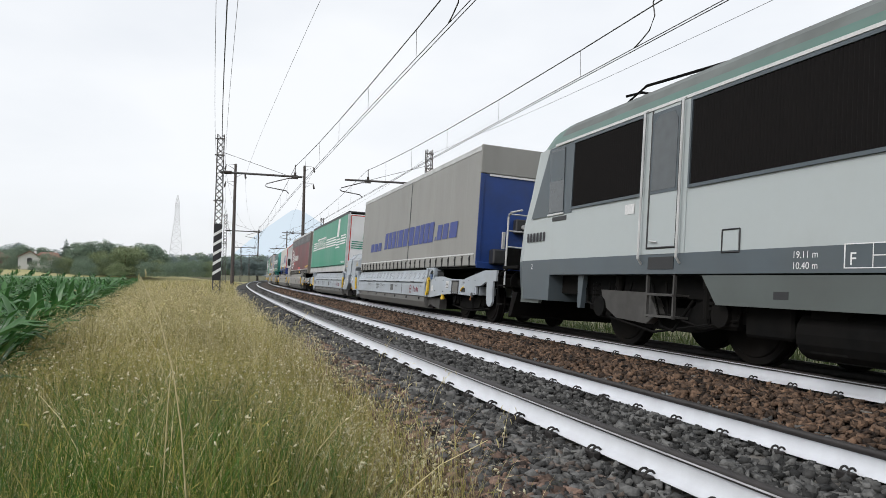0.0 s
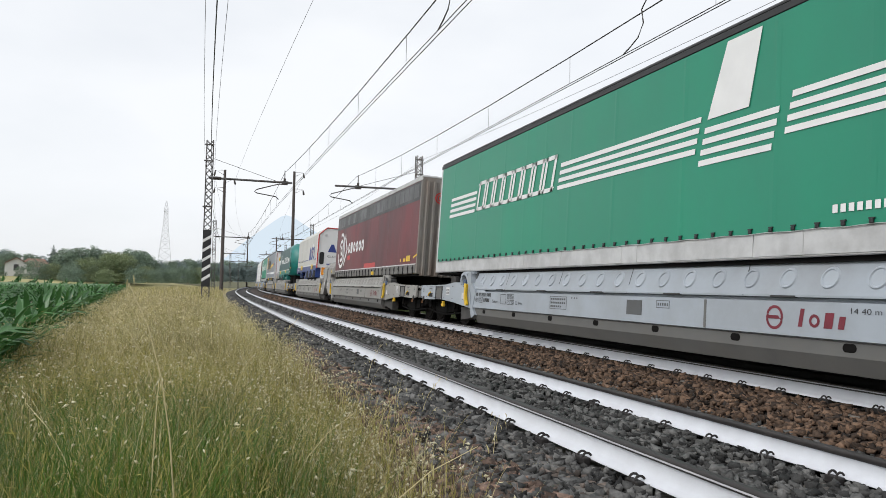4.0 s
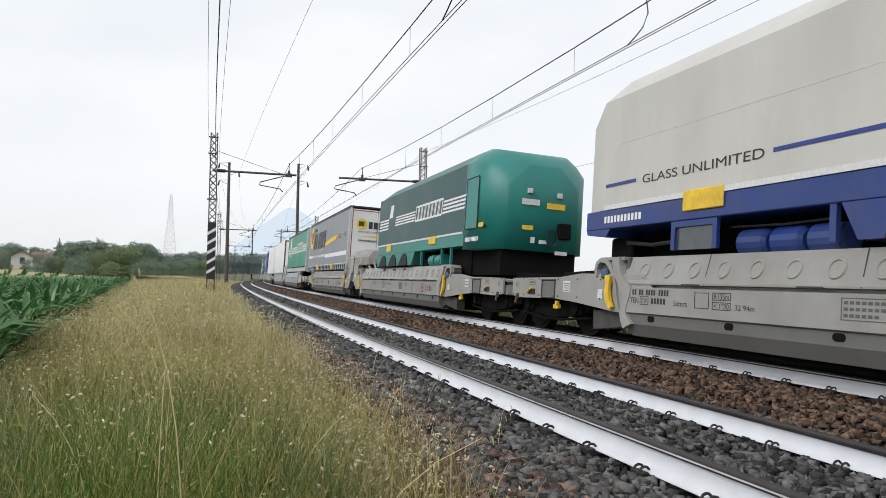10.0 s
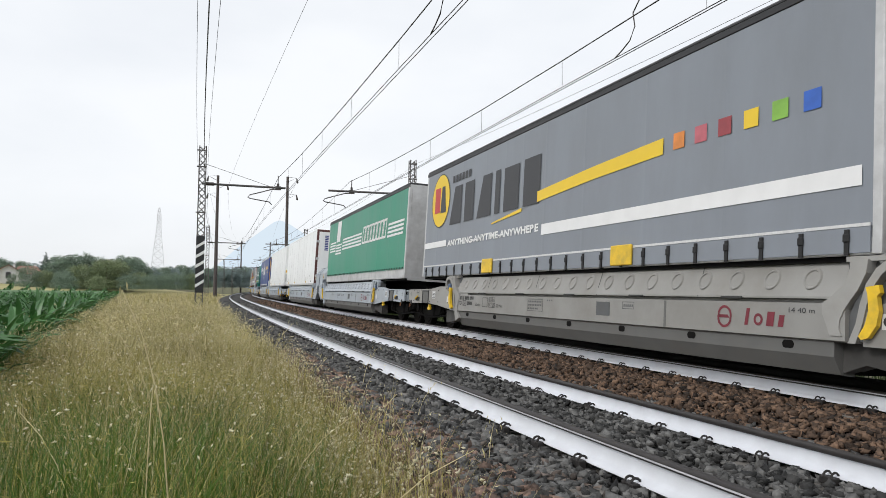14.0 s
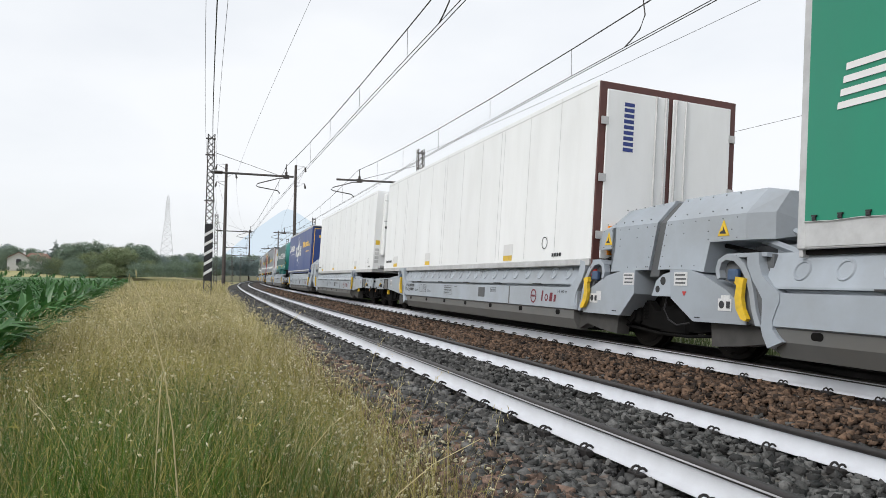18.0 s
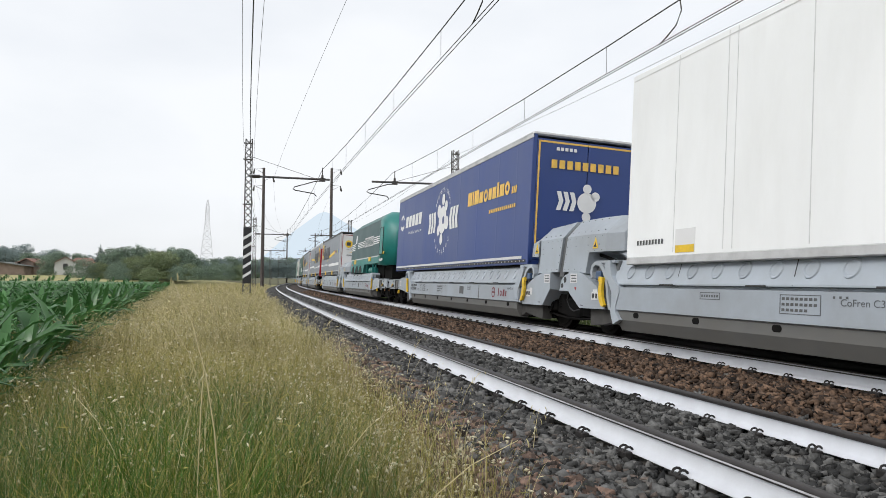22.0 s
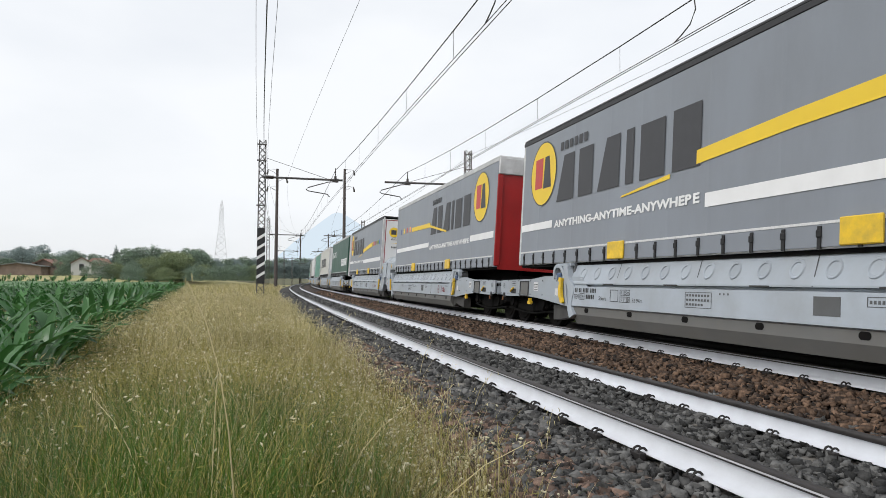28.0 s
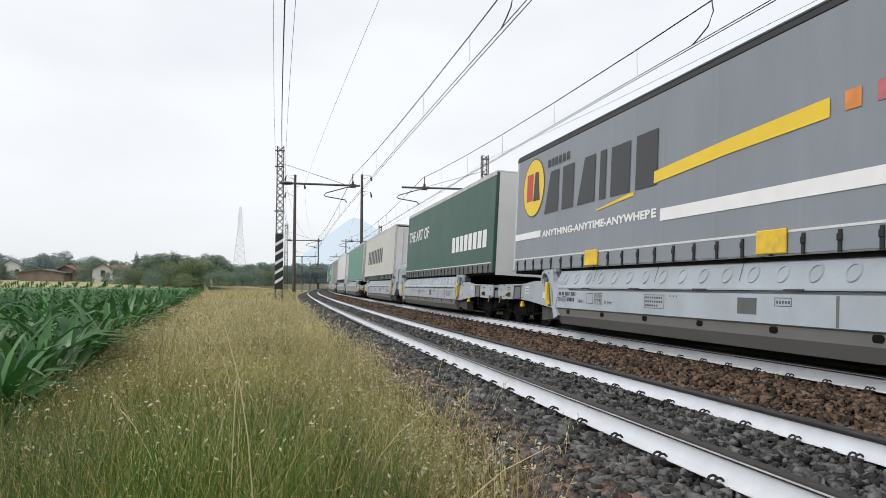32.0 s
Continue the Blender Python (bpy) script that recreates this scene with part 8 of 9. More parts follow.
    part("arm", Shape().tube([(0.8, y1 - 2.95, 3.84), (0.86, y1 - 2.5, 3.80), (0.82, y1 - 3.0, 3.98), (0.6, y1 - 4.6, 3.94)], 0.022, 6), m_wagon_dark, p)
    part("collector_strip", Shape().tube([(-0.95, y1 - 2.65, 3.88), (-0.7, y1 - 2.7, 3.97), (0.7, y1 - 2.7, 3.97), (0.95, y1 - 2.65, 3.88)], 0.022, 6), m_wagon_dark, p)
    part("roof_hatch", Shape().box(-0.9, 0.9, y1 - 12, y1 - 8, 3.78, 3.86, 0.03), m_loco_roof, t)
    return t

# ---- verge, maize, trees ----
FQ, FE = np.array([-5.15, 8.6]), np.array([math.sin(-0.405), math.cos(-0.405)])
FN = np.array([-FE[1], FE[0]])
def bearing(px_deg, dist):
    """Plan point at a bearing (degrees right of the y axis) and distance from the camera."""
    return dist * math.sin(radians(px_deg)), dist * math.cos(radians(px_deg))


def blades(x, y, z, h, w, lean, levels=4, droop=0.0):
    """Grass blades as tapering bent strips: arrays of vertices and quads."""
    n = len(x)
    az = rng.uniform(0, 2 * np.pi, n)
    face = az + np.pi / 2 + rng.uniform(-0.6, 0.6, n)
    t = np.linspace(0, 1, levels)
    out = lean[:, None] * h[:, None] * t[None] ** 2
    zz = z[:, None] + h[:, None] * (t[None] - droop * t[None] ** 3)
    cx = x[:, None] + out * np.cos(az)[:, None]
    cy = y[:, None] + out * np.sin(az)[:, None]
    ww = w[:, None] * (1 - t[None] ** 1.5 * 0.92) / 2
    dx, dy = ww * np.cos(face)[:, None], ww * np.sin(face)[:, None]
    v = np.stack([np.stack([cx - dx, cy - dy, zz], -1), np.stack([cx + dx, cy + dy, zz], -1)], 2).reshape(n, levels * 2, 3)
    q = np.array([(2 * i, 2 * i + 1, 2 * i + 3, 2 * i + 2) for i in range(levels - 1)])
    f = q[None] + (np.arange(n) * levels * 2)[:, None, None]
    return v.reshape(-1, 3), f.reshape(-1, 4), np.stack([cx[:, -1], cy[:, -1], zz[:, -1]], -1)


def patch_field(n, s0, s1, d0, d1):
    s, d = rng.uniform(s0, s1, n), rng.uniform(d0, d1, n)
    x, y = line_np(s, d)
    return x, y, d, s


def wave(x, y, k=1.0):
    return 0.5 + 0.25 * (np.sin(x * 1.9 * k + 0.7) * np.cos(y * 1.1 * k) + np.sin(x * 0.6 * k - y * 0.9 * k))


def verge(name, n, s0, s1, d0, d1, h0, h1, w, material, label, keep=None, lean=0.35, ahead=True):
    x, y, d, s = patch_field(n, s0, s1, d0, d1)
    dist = np.hypot(x, y)
    ok = (dist > 1.9) & (((y > 1.0) & (np.abs(np.arctan2(x, y)) < 0.80)) | (not ahead))
    if d0 < 5:
        ok &= rng.random(n) < np.interp(d, [d0, d0 + 0.4, 0.85, 1.5], [0.7, 1, 1, 0.10])
    if keep is not None:
        ok &= keep(x, y, d, s)
    x, y, d = x[ok], y[ok], d[ok]
    k = len(x)
    wild = rng.random(k) ** 4 * 1.0
    h = rng.uniform(h0, h1, k) * (0.75 + 0.45 * wave(x, y)) * np.interp(d, [0.2, 1.4], [1.0, 0.62])
    z = np.where((d > 0.75) & (d < 9.3), bed_z(d) - 0.02, ground_z(x, y))
    v, f, tips = blades(x, y, z, h, w * rng.uniform(0.7, 1.4, k), (rng.uniform(0.05, lean, k) + wild * lean) * 1.25, 5, 0.10)
    ob = new(name, big_mesh(name, v, f, material))
    tagged(ob, label, "grass", kind="stuff")
    return tips


green_patch = lambda x, y, d, s: rng.random(len(x)) < np.exp(-(((x + 1.8) / 1.5) ** 2 + ((y - 3.1) / 1.9) ** 2)) + 0.05
tips_a = verge("verge_grass", 36000, 0.5, 7, -6.5, 1.5, 0.40, 0.92, 0.0042, m_grass, "tall olive-green seeding grass on the verge", lean=0.36)
tips_b = verge("verge_grass", 46000, 6, 15, -6.5, 1.4, 0.45, 0.98, 0.006, m_grass, "tall olive-green seeding grass on the verge", lean=0.36)
tips_h = verge("verge_grass", 34000, 14, 34, -8, 1.3, 0.55, 1.05, 0.011, m_grass, "tall olive-green seeding grass on the verge", lean=0.45)
verge("verge_grass", 18000, 33, 125, -12, 1.2, 0.6, 1.15, 0.032, m_grass, "tall olive-green seeding grass on the verge")
verge("fresh_grass", 70000, 0.5, 9, -5, 0.9, 0.40, 0.95, 0.005, m_grass_green, "fresh green grass low in the verge", green_patch, 0.5)
verge("fresh_grass", 7000, 5, 30, -7, 0.8, 0.3, 0.6, 0.009, m_grass_green, "fresh green grass low in the verge", lean=0.5)
tips_c = verge("dry_grass", 15000, 3.4, 12, -6.0, 1.7, 0.40, 1.0, 0.0036, m_straw, "dry straw-coloured grass stalks", lean=0.38)
tips_d = verge("dry_grass", 30000, 10, 40, -7, 1.6, 0.45, 1.0, 0.008, m_straw, "dry straw-coloured grass stalks", lean=0.38)
verge("dry_grass", 16000, 38, 125, -10, 1.3, 0.6, 1.15, 0.03, m_straw, "dry straw-coloured grass stalks")
verge("verge_grass", 9000, -14, 8, -9, 1.2, 0.4, 0.9, 0.02, m_grass, "tall olive-green grass behind the camera", lambda x, y, d, s: (np.abs(np.arctan2(x, y)) > 0.75), ahead=False)
tips_f = verge("seeding_grass", 9000, 3.4, 9, -4.5, 1.0, 0.62, 1.0, 0.0026, m_grass, "slender upright seeding stalks", lambda x, y, d, s: rng.random(len(x)) > 1.1 * np.exp(-(((x + 1.7) / 1.6) ** 2 + ((y - 3.0) / 2.2) ** 2)), lean=0.2)
tips_g = verge("seeding_grass", 12000, 8, 24, -6.5, 1.2, 0.68, 1.05, 0.0055, m_seed, "slender upright seeding stalks", lean=0.16)
tips_e = verge("dry_grass", 8000, 2, 14, 0.45, 1.6, 0.25, 0.6, 0.004, m_straw, "dry straw-coloured grass at the ballast edge", lean=0.9)
verge("dry_grass", 14000, 3, 34, -6.6, -4.4, 0.25, 0.65, 0.008, m_straw, "dry straw-coloured grass along the maize", lean=1.0)
verge("verge_grass", 16000, -30, 70, 8.8, 16.0, 0.35, 0.8, 0.03, m_grass_shaded, "green grass beyond the tracks, darkened for the train's shade", lambda x, y, d, s: y > 2)


def husks(tips, n, size, name, label):
    """Pale oat spikelets hanging near the stalk tips."""
    p = tips[rng.integers(0, len(tips), n)] + rng.normal(0, 0.02, (n, 3)) + [0, 0, -0.03]
    L, a = size * rng.uniform(0.7, 1.4, n), rng.uniform(0, 6.28, n)
    el = rng.uniform(-1.2, 0.3, n)
    d = np.stack([np.cos(a) * np.cos(el), np.sin(a) * np.cos(el), np.sin(el)], -1)
    sd = np.stack([-np.sin(a), np.cos(a), 0 * a], -1)
    up = np.cross(d, sd)
    w = (L * 0.2)[:, None]
    m = p + d * (L * 0.4)[:, None]
    v = np.stack([p, m + sd * w, p + d * L[:, None], m - sd * w, m + up * w, m - up * w], 1)
    f = np.array([(0, 1, 4), (0, 4, 3), (0, 3, 5), (0, 5, 1), (2, 4, 1), (2, 3, 4), (2, 5, 3), (2, 1, 5)])
    ff = f[None] + (np.arange(n) * 6)[:, None, None]
    tagged(new(name, big_mesh(name, v.reshape(-1, 3), ff.reshape(-1, 3), m_oat)), label, "grass", kind="stuff")


def edge_straw(n, a0, a1, w):
    """Trampled dry grass along the foot of the maize."""
    a, b = rng.uniform(a0, a1, n), -2.2 + 2.5 * rng.random(n) ** 0.6
    x, y = FQ[0] + FE[0] * a + FN[0] * b, FQ[1] + FE[1] * a + FN[1] * b
    ok = (y > 1.0) & (np.hypot(x, y) > 3)
    x, y = x[ok], y[ok]
    k = len(x)
    v, f, _ = blades(x, y, ground_z(x, y), rng.uniform(0.2, 0.62, k), w * rng.uniform(0.6, 1.5, k), rng.uniform(0.1, 1.1, k), 5, 0.25)
    tagged(new("dry_grass", big_mesh("dry_grass", v, f, m_straw_dull)), "trampled dry grass along the maize", "grass", kind="stuff")


edge_straw(14000, -7, 8, 0.008)
edge_straw(14000, 8, 40, 0.014)


def panicles(tips, n, size, name, label, mtl, wd=0.16):
    """Thin seed heads along the upper stalk ends."""
    p = tips[rng.integers(0, len(tips), n)] + rng.normal(0, 1, (n, 3)) * np.array([0.012, 0.012, 0.045]) - [0, 0, 0.03]
    L = size * rng.uniform(0.6, 1.4, n)
    a, el = rng.uniform(0, 6.28, n), rng.uniform(-0.3, 1.4, n)
    d = np.stack([np.cos(a) * np.cos(el), np.sin(a) * np.cos(el), np.sin(el)], -1)
    sd = np.cross(d, rng.standard_normal((n, 3)))
    sd /= np.linalg.norm(sd, axis=1)[:, None]
    w = (L * wd * 0.5)[:, None]
    m = p - d * (L * 0.4)[:, None]
    v = np.stack([p - d * L[:, None], m + sd * w, p + d * (L * 0.15)[:, None], m - sd * w], 1)
    tagged(new(name, big_mesh(name, v.reshape(-1, 3), np.arange(n * 4).reshape(-1, 4), mtl)), label, "grass", kind="stuff")


panicles(tips_a, 9000, 0.05, "seed_heads", "fine pale seed heads of the grass", m_grass, 0.07)
panicles(tips_b, 18000, 0.06, "seed_heads", "fine pale seed heads of the grass", m_seed, 0.09)
panicles(tips_h, 26000, 0.07, "seed_heads", "fluffy pale seed heads of the grass", m_straw, 0.24)
panicles(tips_d, 8000, 0.09, "seed_heads", "fine pale seed heads of the grass", m_straw, 0.18)
husks(tips_a, 500, 0.022, "oat_husks", "pale ripe oat husks on the stalks")
husks(tips_b, 3200, 0.027, "oat_husks", "pale ripe oat husks on the stalks")
panicles(tips_c, 12000, 0.024, "seed_heads", "fine straw-coloured seed heads", m_straw, 0.16)
husks(tips_c, 2600, 0.027, "oat_husks", "pale ripe oat husks on the stalks")
panicles(tips_f, 22000, 0.020, "seed_heads", "fluffy olive seed heads of the grass", m_grass, 0.16)
panicles(tips_g, 30000, 0.036, "seed_heads", "fluffy olive seed heads of the grass", m_seed, 0.22)
husks(tips_e, 3600, 0.036, "oat_husks", "pale ripe oat husks on the stalks")
husks(tips_d, 1600, 0.045, "oat_husks", "pale ripe oat husks on the stalks")


def oat_stalk(x, y, h, lean, az):
    t = thing("wild_oat", "single tall wild oat stalk with drooping husks", "grass", "wild oats", m=Matrix.Translation((x, y, float(ground_z(np.array(x), np.array(y))))))
    pts = [(lean * f ** 3 * math.cos(az), lean * f ** 3 * math.sin(az), h * (f - 0.10 * f ** 4)) for f in np.linspace(0, 1, 8)]
    part("stalk", Shape().tube(pts, [0.004 - 0.0025 * f for f in np.linspace(0, 1, 8)], 4), m_straw, t)
    for i in range(11):
        p = pts[5 + i % 3]
        a = az + i * 1.1
        q = (p[0] + (0.02 + 0.004 * i) * math.cos(a), p[1] + (0.02 + 0.004 * i) * math.sin(a), p[2] - 0.012 + 0.005 * i)
        part("husk", Shape().tube([q, (q[0] + 0.008 * math.cos(a), q[1] + 0.008 * math.sin(a), q[2] - 0.014), (q[0] + 0.012 * math.cos(a), q[1] + 0.012 * math.sin(a), q[2] - 0.034)], [0.001, 0.0034, 0.001], 5), m_seed, t)


for k, (x, y, h, ln, az) in enumerate(((-0.93, 2.6, 1.63, 0.24, 2.9), (-0.35, 2.8, 0.95, 0.5, 0.15), (-1.5, 3.1, 1.0, 0.42, 2.7), (-0.75, 3.4, 0.95, 0.35, 0.3), (-1.15, 2.9, 1.2, 0.12, 1.8), (-1.75, 4.6, 1.45, 0.38, 3.4), (-1.55, 5.2, 1.1, 0.2, 0.4), (-0.85, 3.9, 0.85, 0.16, 0.3), (-0.5, 5.4, 0.8, 0.2, 0.1), (-1.2, 6.4, 1.0, 0.25, 0.6), (-2.3, 5.6, 1.05, 0.3, 2.6), (-0.2, 6.6, 0.75, 0.2, 0.2), (-1.9, 8.0, 1.2, 0.3, 0.3), (0.35, 5.0, 0.7, 0.1, 1.0), (-0.35, 4.3, 0.72, 0.14, 0.2), (-2.9, 7.4, 1.1, 0.25, 0.9), (-0.9, 8.6, 0.9, 0.2, 0.5))):
    oat_stalk(x, y, h, ln, az)

# maize: rows run along the field's edge


def maize(name, rows, a0, a1, step, leaves, hmul, wmul, label):
    px, py = [], []
    for b in rows:
        a = np.arange(a0, a1, step) + rng.uniform(-0.05, 0.05, len(np.arange(a0, a1, step)))
        bb = b + rng.uniform(-0.06, 0.06, len(a))
        px.append(FQ[0] + FE[0] * a + FN[0] * bb)
        py.append(FQ[1] + FE[1] * a + FN[1] * bb)
    px, py = np.concatenate(px), np.concatenate(py)
    ok = (py > 0.5) & (np.abs(np.arctan2(px, py)) < 0.78) & (np.hypot(px, py) > 5.5)
    px, py = px[ok], py[ok]
    n = len(px)
    if not n:
        return
    base = ground_z(px, py)
    k = n * leaves
    ox, oy = np.repeat(px, leaves), np.repeat(py, leaves)
    j = np.tile(np.arange(leaves), n)
    grow = np.repeat(rng.uniform(0.85, 1.12, n), leaves) * hmul
    z0 = np.repeat(base, leaves) + (0.12 + 0.55 * j / leaves) * grow
    az = np.repeat(rng.uniform(0, 6.28, n), leaves) + j * np.pi + rng.uniform(-0.5, 0.5, k)
    L = rng.uniform(0.55, 0.95, k) * grow
    lv = 5
    t = np.linspace(0, 1, lv)
    rise = rng.uniform(0.95, 1.35, k)
    spread = rng.uniform(0.55, 1.25, k)[:, None]
    out = L[:, None] * spread * (0.22 * t + 0.40 * t ** 2)[None]
    zz = z0[:, None] + L[:, None] * (rise[:, None] * t[None] * 0.95 - 0.52 * spread * t[None] ** 2.6)
    cx, cy = ox[:, None] + out * np.cos(az)[:, None], oy[:, None] + out * np.sin(az)[:, None]
    w = 0.5 * wmul * rng.uniform(0.042, 0.072, k)[:, None] * np.array([0.55, 0.95, 1.0, 0.72, 0.06])[None]
    tw = az + np.pi / 2 + rng.uniform(-0.3, 0.3, k)
    dx, dy = np.cos(tw)[:, None] * w, np.sin(tw)[:, None] * w
    tip = rng.uniform(-0.5, 0.5, k)[:, None] * w
    v = np.stack([np.stack([cx - dx, cy - dy, zz + w * 0.45 + tip], -1), np.stack([cx, cy, zz], -1), np.stack([cx + dx, cy + dy, zz + w * 0.45 - tip], -1)], 2).reshape(k, lv * 3, 3)
    q = np.array([(3 * i + c, 3 * i + c + 1, 3 * i + c + 4, 3 * i + c + 3) for i in range(lv - 1) for c in (0, 1)])
    f = (q[None] + (np.arange(k) * lv * 3)[:, None, None]).reshape(-1, 4)
    tagged(new(name, big_mesh(name, v.reshape(-1, 3), f, m_corn, True)), label, "crop", kind="stuff")


maize("maize_plants", np.arange(0, 6.5, 0.60), -8, 22, 0.17, 9, 1.0, 1.35, "young leafy maize plants at the field edge")
maize("maize_plants", np.arange(6.5, 16, 0.75), -8, 30, 0.30, 7, 1.02, 2.0, "young leafy maize plants in rows")
maize("maize_plants", np.arange(0, 7, 0.75), 22, 62, 0.36, 6, 1.02, 1.7, "young leafy maize plants in rows")
maize("maize_plants", np.arange(7, 46, 1.5), 5, 80, 0.8, 5, 1.05, 2.6, "young leafy maize plants in rows")
maize("maize_plants", np.arange(0, 60, 2.2), 62, 122, 1.1, 5, 0.95, 3.2, "young leafy maize plants far across the field")
# low canopy between the rows
ca, cb = np.meshgrid(np.arange(10, 135, 2.5), np.r_[1.5, np.arange(3, 110, 3.0)], indexing="ij")
cx_, cy_ = FQ[0] + FE[0] * ca + FN[0] * cb, FQ[1] + FE[1] * ca + FN[1] * cb
cz_ = 0.12 + 0.28 * rng.random(ca.shape) + np.clip((ca - 20) / 160, 0, 0.35)
na, nb = ca.shape
ia, ib = np.meshgrid(np.arange(na - 1), np.arange(nb - 1), indexing="ij")
cf = np.stack([ia * nb + ib, (ia + 1) * nb + ib, (ia + 1) * nb + ib + 1, ia * nb + ib + 1], -1).reshape(-1, 4)
tagged(new("maize_canopy", big_mesh("maize_canopy", np.stack([cx_, cy_, cz_], -1).reshape(-1, 3), cf, m_crop)), "dense green maize canopy across the field", "crop", kind="stuff")
# stubble strip beyond the maize
sv, sf = [], []
for k, b in enumerate(np.linspace(-48, 2, 26)):
    for dist in (121, 135, 175, 205):
        x, y = bearing(b, dist)
        sv.append((x, y, float(ground_z(np.array(x), np.array(y))) + 0.06))
for k in range(25):
    for r in range(3):
        sf.append((k * 4 + r, k * 4 + r + 1, k * 4 + r + 5, k * 4 + r + 4))
m_stubble = mat("stubble_field", (0.36, 0.32, 0.15), 0.95, scale=0.4, vary=0.2, dirt=(0.24, 0.27, 0.09), dirt_amt=0.6, dirt_scale=0.05)
tagged(new("stubble_field", big_mesh("stubble_field", sv, sf, m_stubble)), "pale stubble field before the trees", "field", kind="structure")


def crown_mesh(name, lobes, n, size, material, flat=0.0):
    """Leaf clumps scattered near the skin of several lobes: (x, y, z, rx, rz)."""
    lob = np.array(lobes, float)
    vol = lob[:, 3] ** 2 * lob[:, 4]
    pick = rng.choice(len(lob), n, p=vol / vol.sum())
    d = rng.standard_normal((n, 3))
    d /= np.linalg.norm(d, axis=1)[:, None]
    r = rng.random(n) ** 0.28 * rng.uniform(0.82, 1.12, n)
    p = lob[pick, :3] + d * r[:, None] * np.stack([lob[pick, 3], lob[pick, 3], lob[pick, 4]], -1)
    u = rng.standard_normal((n, 3))
    u[:, 2] *= 1 - flat
    u /= np.linalg.norm(u, axis=1)[:, None]
    w = np.cross(u, rng.standard_normal((n, 3)))
    w[:, 2] *= 1 - flat
    w /= np.linalg.norm(w, axis=1)[:, None]
    s = (size * rng.uniform(0.5, 1.3, n))[:, None]
    v = np.stack([p - u * s, p + w * s * 0.5, p + u * s, p - w * s * 0.5], 1).reshape(-1, 3)
    f = np.arange(n * 4).reshape(-1, 4)
    return big_mesh(name, v, f, material)


def lobes_round(seed, h, r, trunk=0.22):
    g = np.random.default_rng(seed)
    o = [(0, 0, h * 0.60, r * 0.75, h * 0.36)]
    for k in range(9):
        a = g.uniform(0, 6.28)
        q = g.uniform(0.3, 0.75) * r
        z = h * g.uniform(trunk + 0.12, 0.86)
        o.append((q * math.cos(a), q * math.sin(a), z, r * g.uniform(0.25, 0.45), h * g.uniform(0.10, 0.19)))
    o += [(r * 0.55 * math.cos(a), r * 0.55 * math.sin(a), h * 0.16, r * 0.5, h * 0.17) for a in (0.3, 1.6, 2.9, 4.1, 5.4)] if trunk < 0.1 else []
    return o


def lobes_cedar(seed, h, r):
    g = np.random.default_rng(seed)
    o = []
    for k in range(22):
        f = k / 21
        z = h * (0.15 + 0.83 * f)
        q = r * (1 - f) ** 0.8
        a = k * 2.4 + g.uniform(-0.4, 0.4)
        o.append((q * 0.6 * math.cos(a), q * 0.6 * math.sin(a), z, q * 0.55 + 0.25, 0.25 + 0.02 * h))
    o.append((0, 0, h * 0.5, r * 0.3, h * 0.42))
    return o


TREE = {}
for k in range(4):
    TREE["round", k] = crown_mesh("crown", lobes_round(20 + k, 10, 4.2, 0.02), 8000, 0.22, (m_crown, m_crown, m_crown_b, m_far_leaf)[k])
for k in range(3):
    TREE["cedar", k] = crown_mesh("crown", lobes_cedar(40 + k, 10, 3.4), 6000, 0.19, m_conifer, 0.7)
TREE["bush", 0] = crown_mesh("crown", lobes_round(61, 10, 6.0, 0.0), 5000, 0.25, m_crown)
TREE["bush", 1] = crown_mesh("crown", lobes_round(62, 10, 6.0, 0.0), 5000, 0.25, m_crown_b)
trunk_me = Shape().tube([(0, 0, -0.3), (0.1, 0.05, 2.5), (0.0, 0.1, 5.0), (0.1, 0, 7.5)], [0.28, 0.2, 0.14, 0.06], 7).tube([(0.05, 0.05, 3.0), (1.2, 0.4, 5.2)], [0.1, 0.04], 5).tube([(0.05, 0.05, 3.4), (-1.1, 0.6, 5.6)], [0.1, 0.04], 5).tube([(0.05, 0.1, 4.0), (0.2, -1.2, 6.2)], [0.09, 0.03], 5).mesh("trunk", m_bark)
KIND = {"round": ("tree", "leafy green broad-crowned tree at the field's end"), "cedar": ("conifer", "dark green conifer with tiered branches"), "bush": ("shrub", "dense green shrub at the field's end")}


def tree(kind, k, b, dist, h, wid=1.0, z=-0.5, label=""):
    x, y = bearing(b, dist)
    s = h / 10
    t = thing(KIND[kind][0], label or KIND[kind][1], KIND[kind][0], "trees", m=Matrix.Translation((x, y, z)) @ Matrix.Rotation(rng.uniform(0, 6.28), 4, "Z"))
    c = part("crown", TREE[kind, k], None, t)
    c.scale = (s * wid, s * wid, s)
    if kind != "bush":
        part("trunk", trunk_me, None, t).scale = (s, s, s)
    return t


